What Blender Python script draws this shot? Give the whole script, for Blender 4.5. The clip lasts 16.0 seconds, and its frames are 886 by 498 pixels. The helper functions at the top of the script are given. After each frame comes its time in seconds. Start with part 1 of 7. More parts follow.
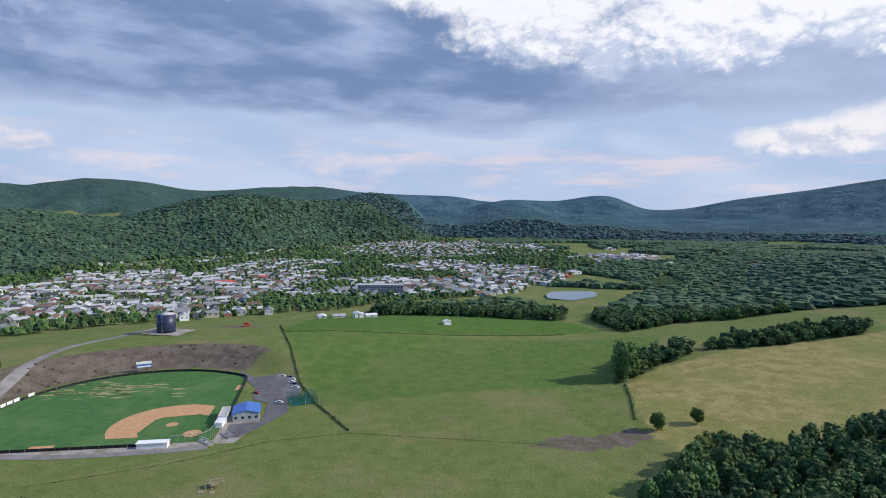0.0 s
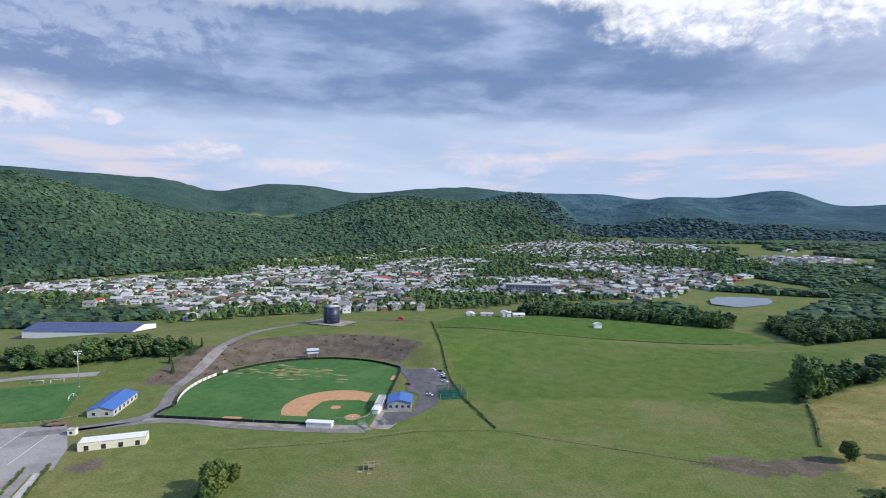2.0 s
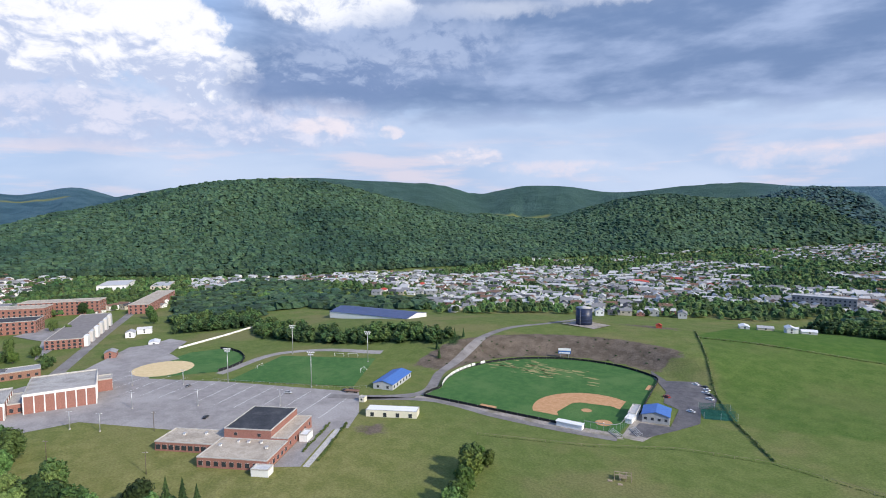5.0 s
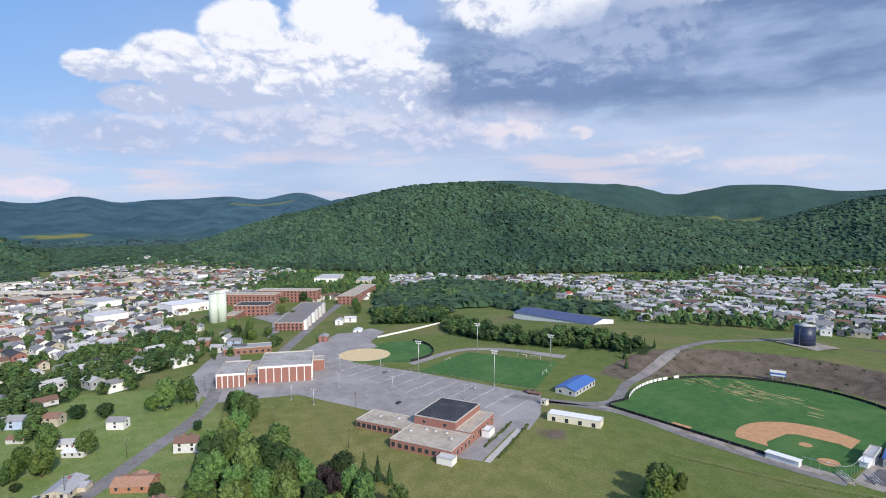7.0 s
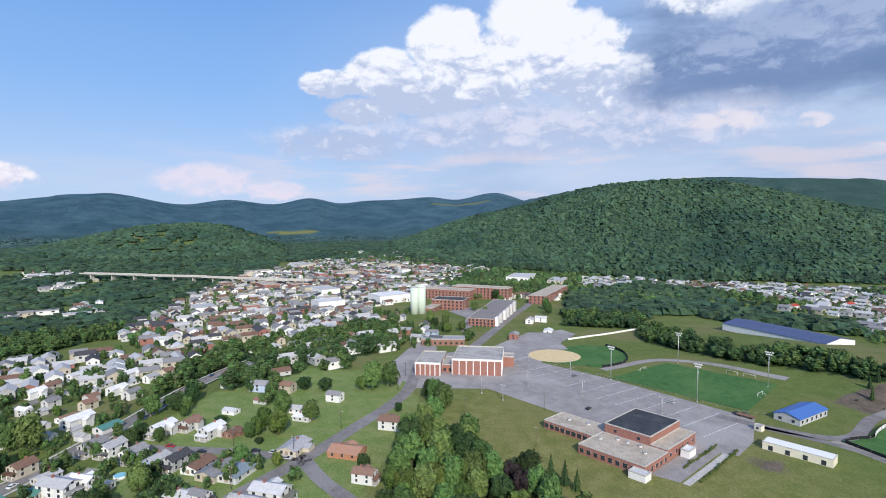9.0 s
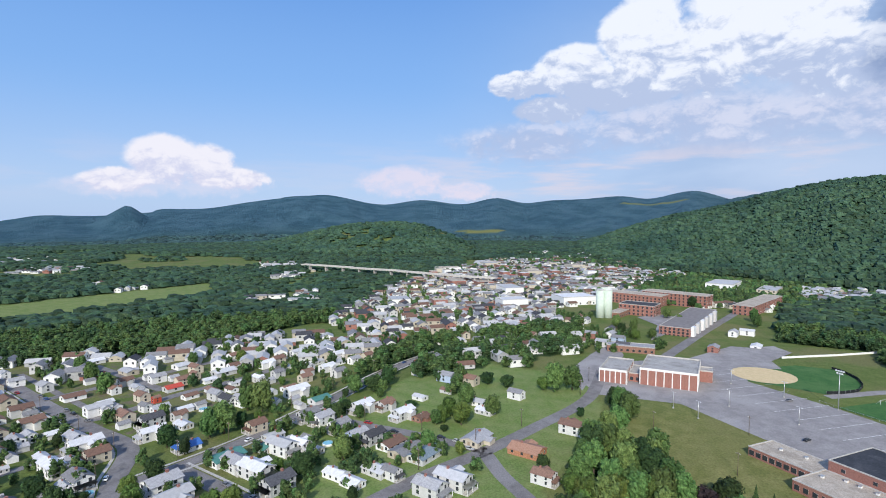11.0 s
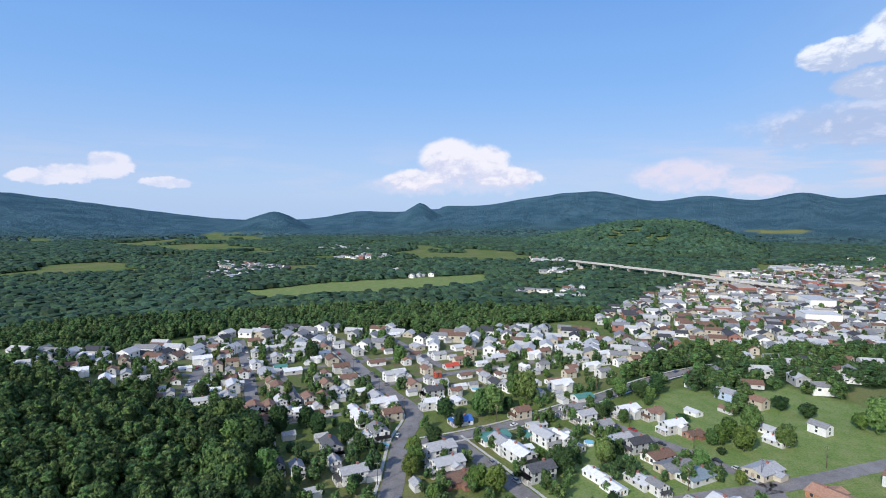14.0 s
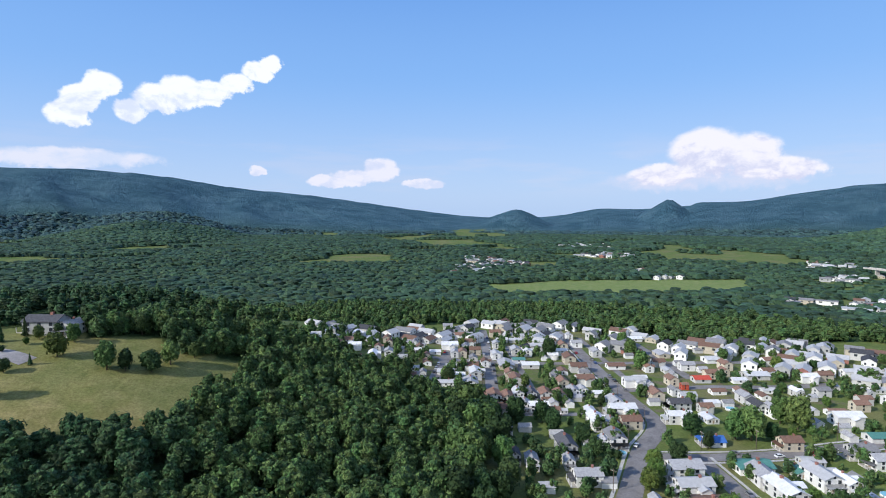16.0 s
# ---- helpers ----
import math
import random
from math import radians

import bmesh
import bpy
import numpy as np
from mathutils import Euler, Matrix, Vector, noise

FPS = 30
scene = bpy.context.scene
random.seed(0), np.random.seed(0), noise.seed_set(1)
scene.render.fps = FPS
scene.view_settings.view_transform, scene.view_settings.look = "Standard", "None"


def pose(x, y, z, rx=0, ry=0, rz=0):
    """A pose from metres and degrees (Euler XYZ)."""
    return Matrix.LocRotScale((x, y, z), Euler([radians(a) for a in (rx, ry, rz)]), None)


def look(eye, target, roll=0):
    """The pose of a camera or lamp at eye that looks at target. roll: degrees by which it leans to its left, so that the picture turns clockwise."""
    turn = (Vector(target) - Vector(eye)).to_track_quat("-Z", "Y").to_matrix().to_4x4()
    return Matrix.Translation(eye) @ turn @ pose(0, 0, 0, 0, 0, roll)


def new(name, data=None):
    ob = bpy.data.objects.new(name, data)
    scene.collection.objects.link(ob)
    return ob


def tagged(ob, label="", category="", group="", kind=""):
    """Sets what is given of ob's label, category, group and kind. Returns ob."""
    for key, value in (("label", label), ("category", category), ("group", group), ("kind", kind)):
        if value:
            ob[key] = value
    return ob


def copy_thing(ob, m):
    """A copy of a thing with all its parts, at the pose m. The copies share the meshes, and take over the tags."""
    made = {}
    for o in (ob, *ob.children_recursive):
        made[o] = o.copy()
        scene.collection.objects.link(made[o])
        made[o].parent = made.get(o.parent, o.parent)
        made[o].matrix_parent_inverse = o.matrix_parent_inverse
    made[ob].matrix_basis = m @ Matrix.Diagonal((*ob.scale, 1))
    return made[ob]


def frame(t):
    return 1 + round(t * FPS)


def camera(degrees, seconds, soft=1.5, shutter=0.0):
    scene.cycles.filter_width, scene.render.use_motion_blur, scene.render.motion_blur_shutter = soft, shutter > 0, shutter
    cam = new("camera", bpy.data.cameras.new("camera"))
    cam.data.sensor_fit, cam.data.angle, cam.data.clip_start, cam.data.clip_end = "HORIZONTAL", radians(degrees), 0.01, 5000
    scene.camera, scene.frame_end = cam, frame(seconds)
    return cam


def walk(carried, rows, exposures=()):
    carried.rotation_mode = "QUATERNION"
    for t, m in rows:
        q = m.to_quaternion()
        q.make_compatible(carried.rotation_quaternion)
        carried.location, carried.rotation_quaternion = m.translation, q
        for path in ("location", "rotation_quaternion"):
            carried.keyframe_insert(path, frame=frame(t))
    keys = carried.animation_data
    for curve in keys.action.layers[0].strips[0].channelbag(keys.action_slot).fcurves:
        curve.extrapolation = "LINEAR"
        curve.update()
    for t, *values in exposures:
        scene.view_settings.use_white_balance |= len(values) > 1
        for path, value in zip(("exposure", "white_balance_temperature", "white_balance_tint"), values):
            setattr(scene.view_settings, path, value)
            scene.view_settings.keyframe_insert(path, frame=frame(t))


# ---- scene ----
import colorsys
import itertools

cam = camera(77.55, 16.0, 1.0)
# a drone that hangs still and turns: seconds, tilt, lean, heading
TURN = [
    (0.0, 86.271, -0.742, 0.000),
    (0.5, 86.208, -0.615, 3.223),
    (1.0, 86.190, -0.417, 6.902),
    (1.5, 86.152, -0.352, 10.952),
    (2.0, 86.095, -0.221, 15.279),
    (2.5, 86.060, -0.118, 19.525),
    (3.0, 86.084, 0.043, 23.606),
    (3.5, 86.056, 0.155, 27.621),
    (4.0, 86.093, 0.286, 32.108),
    (6.5, 86.434, 0.467, 55.230),
    (7.0, 86.545, 0.373, 60.279),
    (7.5, 86.599, 0.298, 65.431),
    (8.0, 86.622, 0.275, 70.401),
    (8.5, 86.619, 0.231, 75.255),
    (9.0, 86.613, 0.201, 80.072),
    (11.5, 86.542, -0.098, 103.539),
    (12.0, 86.445, -0.180, 107.785),
    (12.5, 86.394, -0.240, 112.146),
    (13.0, 86.341, -0.302, 116.896),
    (13.5, 86.248, -0.316, 121.779),
    (14.0, 86.191, -0.298, 126.517),
    (14.5, 86.135, -0.266, 131.992),
    (15.0, 86.083, -0.173, 137.962),
    (15.5, 85.970, -0.089, 144.403),
    (16.0, 85.890, 0.009, 151.058),
]
walk(cam, [(t, pose(0, 0, 108.0, rx, ry, rz)) for t, rx, ry, rz in TURN],
     exposures=[(0.0, 0.02, 6500, 12), (3.5, 0.18, 6500, 12), (7.0, 0.05, 6450, 12), (9.0, 0.04, 6330, 11), (12.5, -0.02, 6150, 10), (16.0, 0.08, 6150, 10)])

# ---- sky, sun, exposure ----
SUN_BEARING, SUN_HEIGHT = -90.0, 31.0
scene.view_settings.exposure = 0.0
sun = new("sun", bpy.data.lights.new("sun", "SUN"))
sun.data.energy, sun.data.angle, sun.data.color = 4.2, radians(0.6), (1.0, 0.93, 0.82)
sb, sh = radians(SUN_BEARING), radians(SUN_HEIGHT)
sun.matrix_world = look((-math.sin(sb) * math.cos(sh) * 100, math.cos(sb) * math.cos(sh) * 100, math.sin(sh) * 100), (0, 0, 0))


class Nodes:
    """A small shorthand for node trees."""

    def __init__(self, tree):
        self.tree = tree
        tree.nodes.clear()

    def add(self, kind, **values):
        n = self.tree.nodes.new(kind)
        for k, v in values.items():
            setattr(n, k, v)
        return n

    def put(self, socket, v):
        if isinstance(v, bpy.types.NodeSocket):
            self.tree.links.new(v, socket)
        elif v is not None:
            socket.default_value = v

    def math(self, op, a, b=None, c=None, clamp=False):
        n = self.add("ShaderNodeMath", operation=op, use_clamp=clamp)
        for s, v in zip(n.inputs, (a, b, c)):
            self.put(s, v)
        return n.outputs[0]

    def ramp(self, v, lo, hi, a=0.0, b=1.0):
        n = self.add("ShaderNodeMapRange", interpolation_type="SMOOTHSTEP")
        for s, x in zip(n.inputs, (v, lo, hi, a, b)):
            self.put(s, x)
        return n.outputs[0]

    def mix(self, f, a, b, blend="MIX"):
        n = self.add("ShaderNodeMix", data_type="RGBA", blend_type=blend)
        self.put(n.inputs[0], f)
        for s, v in ((n.inputs[6], a), (n.inputs[7], b)):
            self.put(s, (*v, 1) if isinstance(v, tuple) and len(v) == 3 else v)
        return n.outputs[2]

    def noise(self, vector, scale, detail=4.0, rough=0.55, distortion=0.0):
        n = self.add("ShaderNodeTexNoise")
        self.put(n.inputs["Vector"], vector)
        n.inputs["Scale"].default_value, n.inputs["Detail"].default_value = scale, detail
        n.inputs["Roughness"].default_value, n.inputs["Distortion"].default_value = rough, distortion
        return n.outputs["Fac"]


def make_sky():
    """Clear sky on one side, a ragged grey deck and heaped clouds on the other."""
    world = bpy.data.worlds.new("sky")
    world.use_nodes = True
    scene.world = world
    t = Nodes(world.node_tree)
    co = t.add("ShaderNodeTexCoord").outputs["Generated"]
    sky = t.add("ShaderNodeTexSky", sky_type="NISHITA", sun_disc=False, sun_elevation=sh, sun_rotation=-sb, altitude=200.0)
    sky.dust_density, sky.ozone_density, sky.air_density = 1.0, 3.0, 1.0
    sep = t.add("ShaderNodeSeparateXYZ")
    t.put(sep.inputs[0], co)
    x, y, z = sep.outputs
    flat = t.math("MULTIPLY", x, -1.0)
    az = t.math("MULTIPLY", t.math("ARCTAN2", flat, y), 57.2958)
    az = t.math("ADD", az, t.math("MULTIPLY", t.math("LESS_THAN", az, -130.0), 360.0))
    el = t.math("MULTIPLY", t.math("ARCSINE", z), 57.2958)
    def squeezed(k):
        n = t.add("ShaderNodeCombineXYZ")
        for s, v in zip(n.inputs, (x, y, t.math("MULTIPLY", z, k))):
            t.put(s, v)
        return n.outputs[0]

    def billow(vector, scale, detail=3.0):
        """Rounded, heaped lumps about zero."""
        n = t.add("ShaderNodeTexVoronoi", feature="SMOOTH_F1", normalize=True)
        t.put(n.inputs["Vector"], vector)
        for k, v in (("Scale", scale), ("Detail", detail), ("Roughness", 0.55), ("Lacunarity", 2.3), ("Smoothness", 0.5)):
            n.inputs[k].default_value = v
        return t.math("SUBTRACT", 0.36, n.outputs["Distance"])

    # wind-drawn noise for the deck and veil, heaped lumps for the cumulus
    long, wide = squeezed(3.2), squeezed(1.7)
    big, fine = t.noise(long, 3.0, 5.0, 0.5, 0.4), t.noise(long, 9.0, 6.0, 0.55)
    streak = t.noise(squeezed(7.0), 5.0, 6.0, 0.55)
    ruffle = t.noise(co, 40.0, 7.0, 0.6)
    warp = t.add("ShaderNodeVectorMath", operation="MULTIPLY_ADD")
    bend = t.add("ShaderNodeTexNoise")
    t.put(bend.inputs["Vector"], co)
    bend.inputs["Scale"].default_value, bend.inputs["Detail"].default_value = 12.0, 4.0
    t.put(warp.inputs[0], bend.outputs["Color"])
    warp.inputs[1].default_value = (0.07, 0.07, 0.07)
    t.put(warp.inputs[2], wide)
    sunward = t.add("ShaderNodeVectorMath", operation="ADD")
    t.put(sunward.inputs[0], warp.outputs[0])
    sunward.inputs[1].default_value = (0.010, 0.0, 0.016)
    lumps = billow(warp.outputs[0], 13.0, 4.0)
    relief = t.math("SUBTRACT", lumps, billow(sunward.outputs[0], 13.0, 4.0))
    az_w = t.math("ADD", az, t.math("MULTIPLY", t.math("SUBTRACT", ruffle, 0.5), 1.6))
    el_w = t.math("ADD", el, t.math("MULTIPLY", t.math("SUBTRACT", ruffle, 0.5), 1.2))

    def blob(a, e, ra, re):
        u = t.math("DIVIDE", t.math("SUBTRACT", az_w, a), ra)
        v = t.math("DIVIDE", t.math("SUBTRACT", el_w, e), re)
        return t.math("SUBTRACT", 1.0, t.math("ADD", t.math("MULTIPLY", u, u), t.math("MULTIPLY", v, v)))

    def most(parts):
        out = parts[0]
        for p in parts[1:]:
            out = t.math("SMOOTH_MAX", out, p, 0.3)
        return out

    base = t.mix(1.0, sky.outputs[0], (0.10, 0.10, 0.10), "MULTIPLY")
    clear = t.mix(t.ramp(el, 0.0, 14.0), (0.50, 0.65, 0.90), (0.27, 0.50, 0.90))
    clear = t.mix(t.ramp(el, 9.0, 34.0), clear, (0.085, 0.27, 0.74))
    base = t.mix(0.86, base, clear)
    # pale veil below and around the deck
    veil = t.math("MULTIPLY", t.ramp(az, 104.0, 66.0), t.ramp(el, 30.0, 9.0))
    veil_col = t.mix(t.ramp(big, 0.35, 0.68), (0.42, 0.54, 0.75), (0.55, 0.65, 0.83))
    base = t.mix(t.math("MULTIPLY", veil, 0.88), base, veil_col)
    pink = t.math("MULTIPLY", t.ramp(streak, 0.47, 0.66), t.math("MULTIPLY", t.ramp(el, 0.6, 3.0), t.ramp(el, 8.5, 5.0)))
    base = t.mix(t.math("MULTIPLY", pink, t.ramp(az, 112.0, 86.0, 0.12, 0.55)), base, (0.82, 0.70, 0.73))

    # the deck: slate-blue belly drawn out in bands, paler above
    rough = t.math("ADD", t.math("MULTIPLY", t.math("SUBTRACT", big, 0.5), 9.0), t.math("MULTIPLY", t.math("SUBTRACT", fine, 0.5), 4.0))
    lower = t.math("ADD", el, rough)
    deck = t.math("MULTIPLY", t.ramp(lower, 8.4, 11.0), t.ramp(t.math("ADD", az, t.math("MULTIPLY", rough, 1.5)), 66.0, 56.0))
    tone = t.math("ADD", t.math("MULTIPLY", fine, 0.45), t.math("MULTIPLY", big, 0.55))
    dark = t.mix(t.ramp(tone, 0.42, 0.66), (0.160, 0.250, 0.445), (0.37, 0.475, 0.70))
    dark = t.mix(t.math("MULTIPLY", t.ramp(t.math("ADD", el, t.math("MULTIPLY", rough, 0.5)), 17.5, 22.5), 0.5), dark, (0.62, 0.69, 0.83))
    dark = t.mix(t.ramp(az, -4.0, -30.0, 0.0, 0.55), dark, (0.50, 0.59, 0.78))
    base = t.mix(t.math("MULTIPLY", deck, 0.95), base, dark)

    # heaped clouds: crisp lumpy tops lit from the sun's side, greyer and softer below
    def heap(parts, ragged, white, shade, split, softness=0.35, opacity=1.0):
        m2 = t.math("ADD", most(parts), t.math("MULTIPLY", lumps, ragged * 2.2))
        m2 = t.math("ADD", m2, t.math("MULTIPLY", t.math("SUBTRACT", ruffle, 0.5), 0.45 + ragged * 0.5))
        mask = t.math("MULTIPLY", t.ramp(m2, 0.0, softness), opacity)
        body = t.ramp(t.math("ADD", t.math("ADD", el, t.math("MULTIPLY", lumps, 9.0)), t.math("MULTIPLY", relief, 26.0)), split - 2.6, split + 2.6)
        return mask, t.mix(body, shade, white)

    for parts, ragged, white, shade, split, soft, op in (
        ([blob(-9, 18.6, 9.5, 4.4), blob(-1, 21.5, 9, 2.6), blob(-16, 16.0, 3.5, 3.2)], 0.9, (0.94, 0.96, 1.0), (0.55, 0.63, 0.80), 17.0, 0.9, 0.95),
        ([blob(-26, 18.0, 9.5, 4.8), blob(-38, 18.0, 8, 5)], 1.0, (0.95, 0.97, 1.0), (0.56, 0.64, 0.81), 16.0, 0.7, 0.95),
        ([blob(44, 15.0, 5, 1.0), blob(36, 19.5, 9, 1.0), blob(24, 20.0, 7, 1.0)], 0.9, (0.66, 0.72, 0.84), (0.48, 0.57, 0.74), 15.0, 1.3, 0.6),
        ([blob(73, 8.8, 17, 3.2), blob(58, 9.0, 12, 3.2), blob(90, 7.4, 9, 2.2)], 0.9, (0.70, 0.72, 0.85), (0.47, 0.55, 0.75), 9.5, 1.2, 0.9),
        ([blob(71, 19.0, 4.6, 4.6), blob(67.5, 15.5, 5.5, 4.2), blob(79.5, 16.6, 4.2, 3.8), blob(75, 14.5, 6.5, 3.6), blob(86, 14.0, 4.2, 2.6), blob(91, 13.0, 3.6, 1.4), blob(82, 12.2, 6.0, 2.2), blob(63.5, 12.6, 5.0, 2.8), blob(88, 10.6, 4.0, 1.4)], 0.75, (0.90, 0.92, 0.98), (0.50, 0.58, 0.77), 14.6, 0.45, 1.0),
        ([blob(54, 20.6, 7.0, 3.0), blob(48, 19.6, 4.5, 1.8), blob(61, 22.5, 4.0, 1.6)], 0.9, (0.90, 0.93, 0.99), (0.47, 0.55, 0.73), 18.6, 0.6, 0.95),
        ([blob(51, 14.0, 11, 4.4), blob(58, 12.0, 5.0, 2.6), blob(43, 16.2, 11, 4.4)], 0.8, (0.38, 0.475, 0.68), (0.20, 0.29, 0.50), 15.5, 1.2, 0.9),
        ([blob(53.5, 8.7, 3.4, 0.9), blob(46.5, 8.1, 1.4, 0.7), blob(39, 5.6, 4.0, 1.1)], 1.0, (0.84, 0.78, 0.83), (0.55, 0.62, 0.78), 7.2, 0.9, 0.7),
        ([blob(7.5, 4.8, 8, 1.2), blob(30, 4.4, 6, 0.9), blob(-30, 2.5, 6, 0.6)], 1.1, (0.80, 0.73, 0.79), (0.60, 0.66, 0.81), 4.6, 1.2, 0.55),
        ([blob(126, 2.7, 10, 1.1)], 0.9, (0.82, 0.76, 0.85), (0.70, 0.72, 0.86), 3.0, 1.0, 0.55),
        ([blob(125.6, 5.2, 3.6, 2.5), blob(122.0, 4.9, 2.8, 2.0), blob(129.5, 3.4, 3.2, 1.1), blob(119.5, 3.6, 3.0, 1.1)], 0.75, (0.95, 0.90, 0.93), (0.68, 0.68, 0.83), 4.4, 0.6, 0.92),
        ([blob(103, 3.4, 5.0, 1.8), blob(97, 2.6, 4, 1.0)], 0.9, (0.86, 0.76, 0.84), (0.70, 0.71, 0.86), 2.6, 0.8, 0.75),
        ([blob(157.4, 4.1, 1.9, 1.2), blob(160.2, 3.2, 2.6, 0.9), blob(163, 2.8, 2.0, 0.7), blob(169.6, 3.7, 0.8, 0.6), blob(153.0, 2.6, 2.4, 0.5)], 0.6, (0.92, 0.87, 0.92), (0.72, 0.74, 0.88), 3.2, 0.5, 0.8),
        ([blob(185.0, 8.2, 1.8, 1.2), blob(184.0, 9.4, 1.7, 1.4), blob(182.4, 10.6, 1.7, 1.3)], 0.5, (0.98, 0.98, 1.0), (0.72, 0.77, 0.92), 8.0, 0.45, 0.97),
        ([blob(180.2, 8.8, 1.4, 1.1), blob(178.2, 10.0, 2.1, 1.4), blob(176.0, 10.7, 2.2, 1.6), blob(173.4, 10.9, 2.0, 1.1), blob(171.2, 11.9, 1.8, 1.0), blob(169.3, 13.0, 1.6, 1.0), blob(168.0, 13.8, 1.2, 0.9)], 0.5, (0.98, 0.98, 1.0), (0.72, 0.77, 0.92), 9.6, 0.45, 0.97),
        ([blob(185, 4.4, 7.5, 0.9)], 0.9, (0.87, 0.84, 0.90), (0.72, 0.76, 0.89), 4.2, 0.7, 0.75),
        ([blob(-34, 6.8, 7.5, 1.9), blob(-42, 8, 8, 2)], 0.9, (0.94, 0.92, 0.92), (0.62, 0.67, 0.80), 6.8, 1.0, 0.85),
    ):
        mask, col = heap(parts, ragged, white, shade, split, soft, op)
        base = t.mix(mask, base, col)
    bg = t.add("ShaderNodeBackground")
    t.put(bg.inputs[0], base)
    bg.inputs[1].default_value = 1.0
    out = t.add("ShaderNodeOutputWorld")
    t.put(out.inputs[0], bg.outputs[0])


make_sky()

# ---- materials ----
def material(name, a, b, size, rough=0.85, patch=None, patch_size=30.0, bump=0.0, bump_size=None, metal=0.0, spread=0.0, island=False, grain=0.25, leaf=False, grain_size=None):
    """Two tones mixed by fine noise, a third in large patches, tone shifts from object to object; sizes in metres."""
    m = bpy.data.materials.new(name)
    m.use_nodes = True
    t = Nodes(m.node_tree)
    pos = t.add("ShaderNodeNewGeometry").outputs["Position"]
    f = t.ramp(t.noise(pos, 1.0 / size, 5.0, 0.6), 0.32, 0.68)
    col = t.mix(f, a, b)
    if patch:
        p = t.ramp(t.noise(pos, 1.0 / patch_size, 4.0, 0.55), 0.47, 0.66)
        col = t.mix(p, col, patch)
    if grain:
        g = t.noise(pos, 1.0 / (grain_size or size / 6.0), 3.0, 0.7)
        hsv = t.add("ShaderNodeHueSaturation")
        t.put(hsv.inputs["Value"], t.ramp(g, 0.30, 0.70, 1 - grain, 1 + grain))
        t.put(hsv.inputs["Color"], col)
        col = hsv.outputs[0]
    if spread:
        info = t.add("ShaderNodeNewGeometry").outputs["Random Per Island"] if island else t.add("ShaderNodeObjectInfo").outputs["Random"]
        hsv = t.add("ShaderNodeHueSaturation")
        t.put(hsv.inputs["Value"], t.ramp(info, 0.0, 1.0, 1 - spread, 1 + spread))
        if leaf:
            t.put(hsv.inputs["Hue"], t.math("ADD", 0.5, t.math("MULTIPLY", t.math("SUBTRACT", t.math("FRACT", t.math("MULTIPLY", info, 7.31)), 0.5), 0.05)))
        t.put(hsv.inputs["Color"], col)
        col = hsv.outputs[0]
    s = t.add("ShaderNodeBsdfPrincipled")
    t.put(s.inputs["Base Color"], col)
    s.inputs["Roughness"].default_value, s.inputs["Metallic"].default_value = rough, metal
    s.inputs["Specular IOR Level"].default_value = 0.25 if rough > 0.6 else 0.5
    if bump:
        n = t.add("ShaderNodeBump")
        n.inputs["Strength"].default_value, n.inputs["Distance"].default_value = 1.0, bump
        t.put(n.inputs["Height"], t.noise(pos, 1.0 / (bump_size or size), 4.0, 0.65))
        t.put(s.inputs["Normal"], n.outputs[0])
    o = t.add("ShaderNodeOutputMaterial")
    t.put(o.inputs[0], s.outputs[0])
    return m


M = {}
# strong foliage grain puts bright sprays and dark leaf gaps into the colour
M["leaf"] = material("foliage", (0.058, 0.114, 0.031), (0.134, 0.208, 0.060), 1.6, 0.75, spread=0.30, bump=0.5, bump_size=0.5, leaf=True, grain=0.5, grain_size=0.45)
M["leaf_light"] = material("light foliage", (0.060, 0.112, 0.022), (0.12, 0.175, 0.040), 1.6, 0.75, spread=0.25, bump=0.5, bump_size=0.5, leaf=True, grain=0.5, grain_size=0.45)
M["leaf_dark"] = material("dark foliage", (0.020, 0.048, 0.016), (0.045, 0.085, 0.026), 1.2, 0.8, spread=0.25, bump=0.5, bump_size=0.5, leaf=True, grain=0.5, grain_size=0.45)
M["leaf_purple"] = material("purple foliage", (0.022, 0.016, 0.018), (0.045, 0.03, 0.032), 1.2, 0.8, bump=0.2, bump_size=0.5)
M["woods"] = material("woodland crowns", (0.040, 0.086, 0.027), (0.096, 0.158, 0.048), 3.0, 0.8, patch=(0.040, 0.086, 0.034), patch_size=120.0, spread=0.40, island=True, bump=1.3, bump_size=0.9, leaf=True, grain=0.62, grain_size=0.75)
# hill green lifted towards blue, so the tone itself carries the haze
M["hill_woods"] = material("hardwood hill forest", (0.030, 0.070, 0.040), (0.068, 0.124, 0.064), 9.0, 0.8, patch=(0.028, 0.066, 0.042), patch_size=220.0, spread=0.24, island=True, bump=0.8, bump_size=2.4, leaf=True, grain=0.30, grain_size=2.2)
# brightened copy of the woodland crowns; the sunlit look is painted in
M["belt_woods"] = material("sunlit belt of leafy trees", (0.048, 0.098, 0.030), (0.108, 0.174, 0.054), 2.6, 0.8, patch=(0.044, 0.088, 0.034), patch_size=60.0, spread=0.40, island=True, bump=1.0, bump_size=0.8, leaf=True, grain=0.6, grain_size=0.7)
# bluer green than the near woods; the valley's haze is in the colour
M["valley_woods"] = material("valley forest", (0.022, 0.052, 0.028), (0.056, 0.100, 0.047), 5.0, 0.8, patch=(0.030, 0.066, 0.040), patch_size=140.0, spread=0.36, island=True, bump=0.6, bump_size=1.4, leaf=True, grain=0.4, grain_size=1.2)
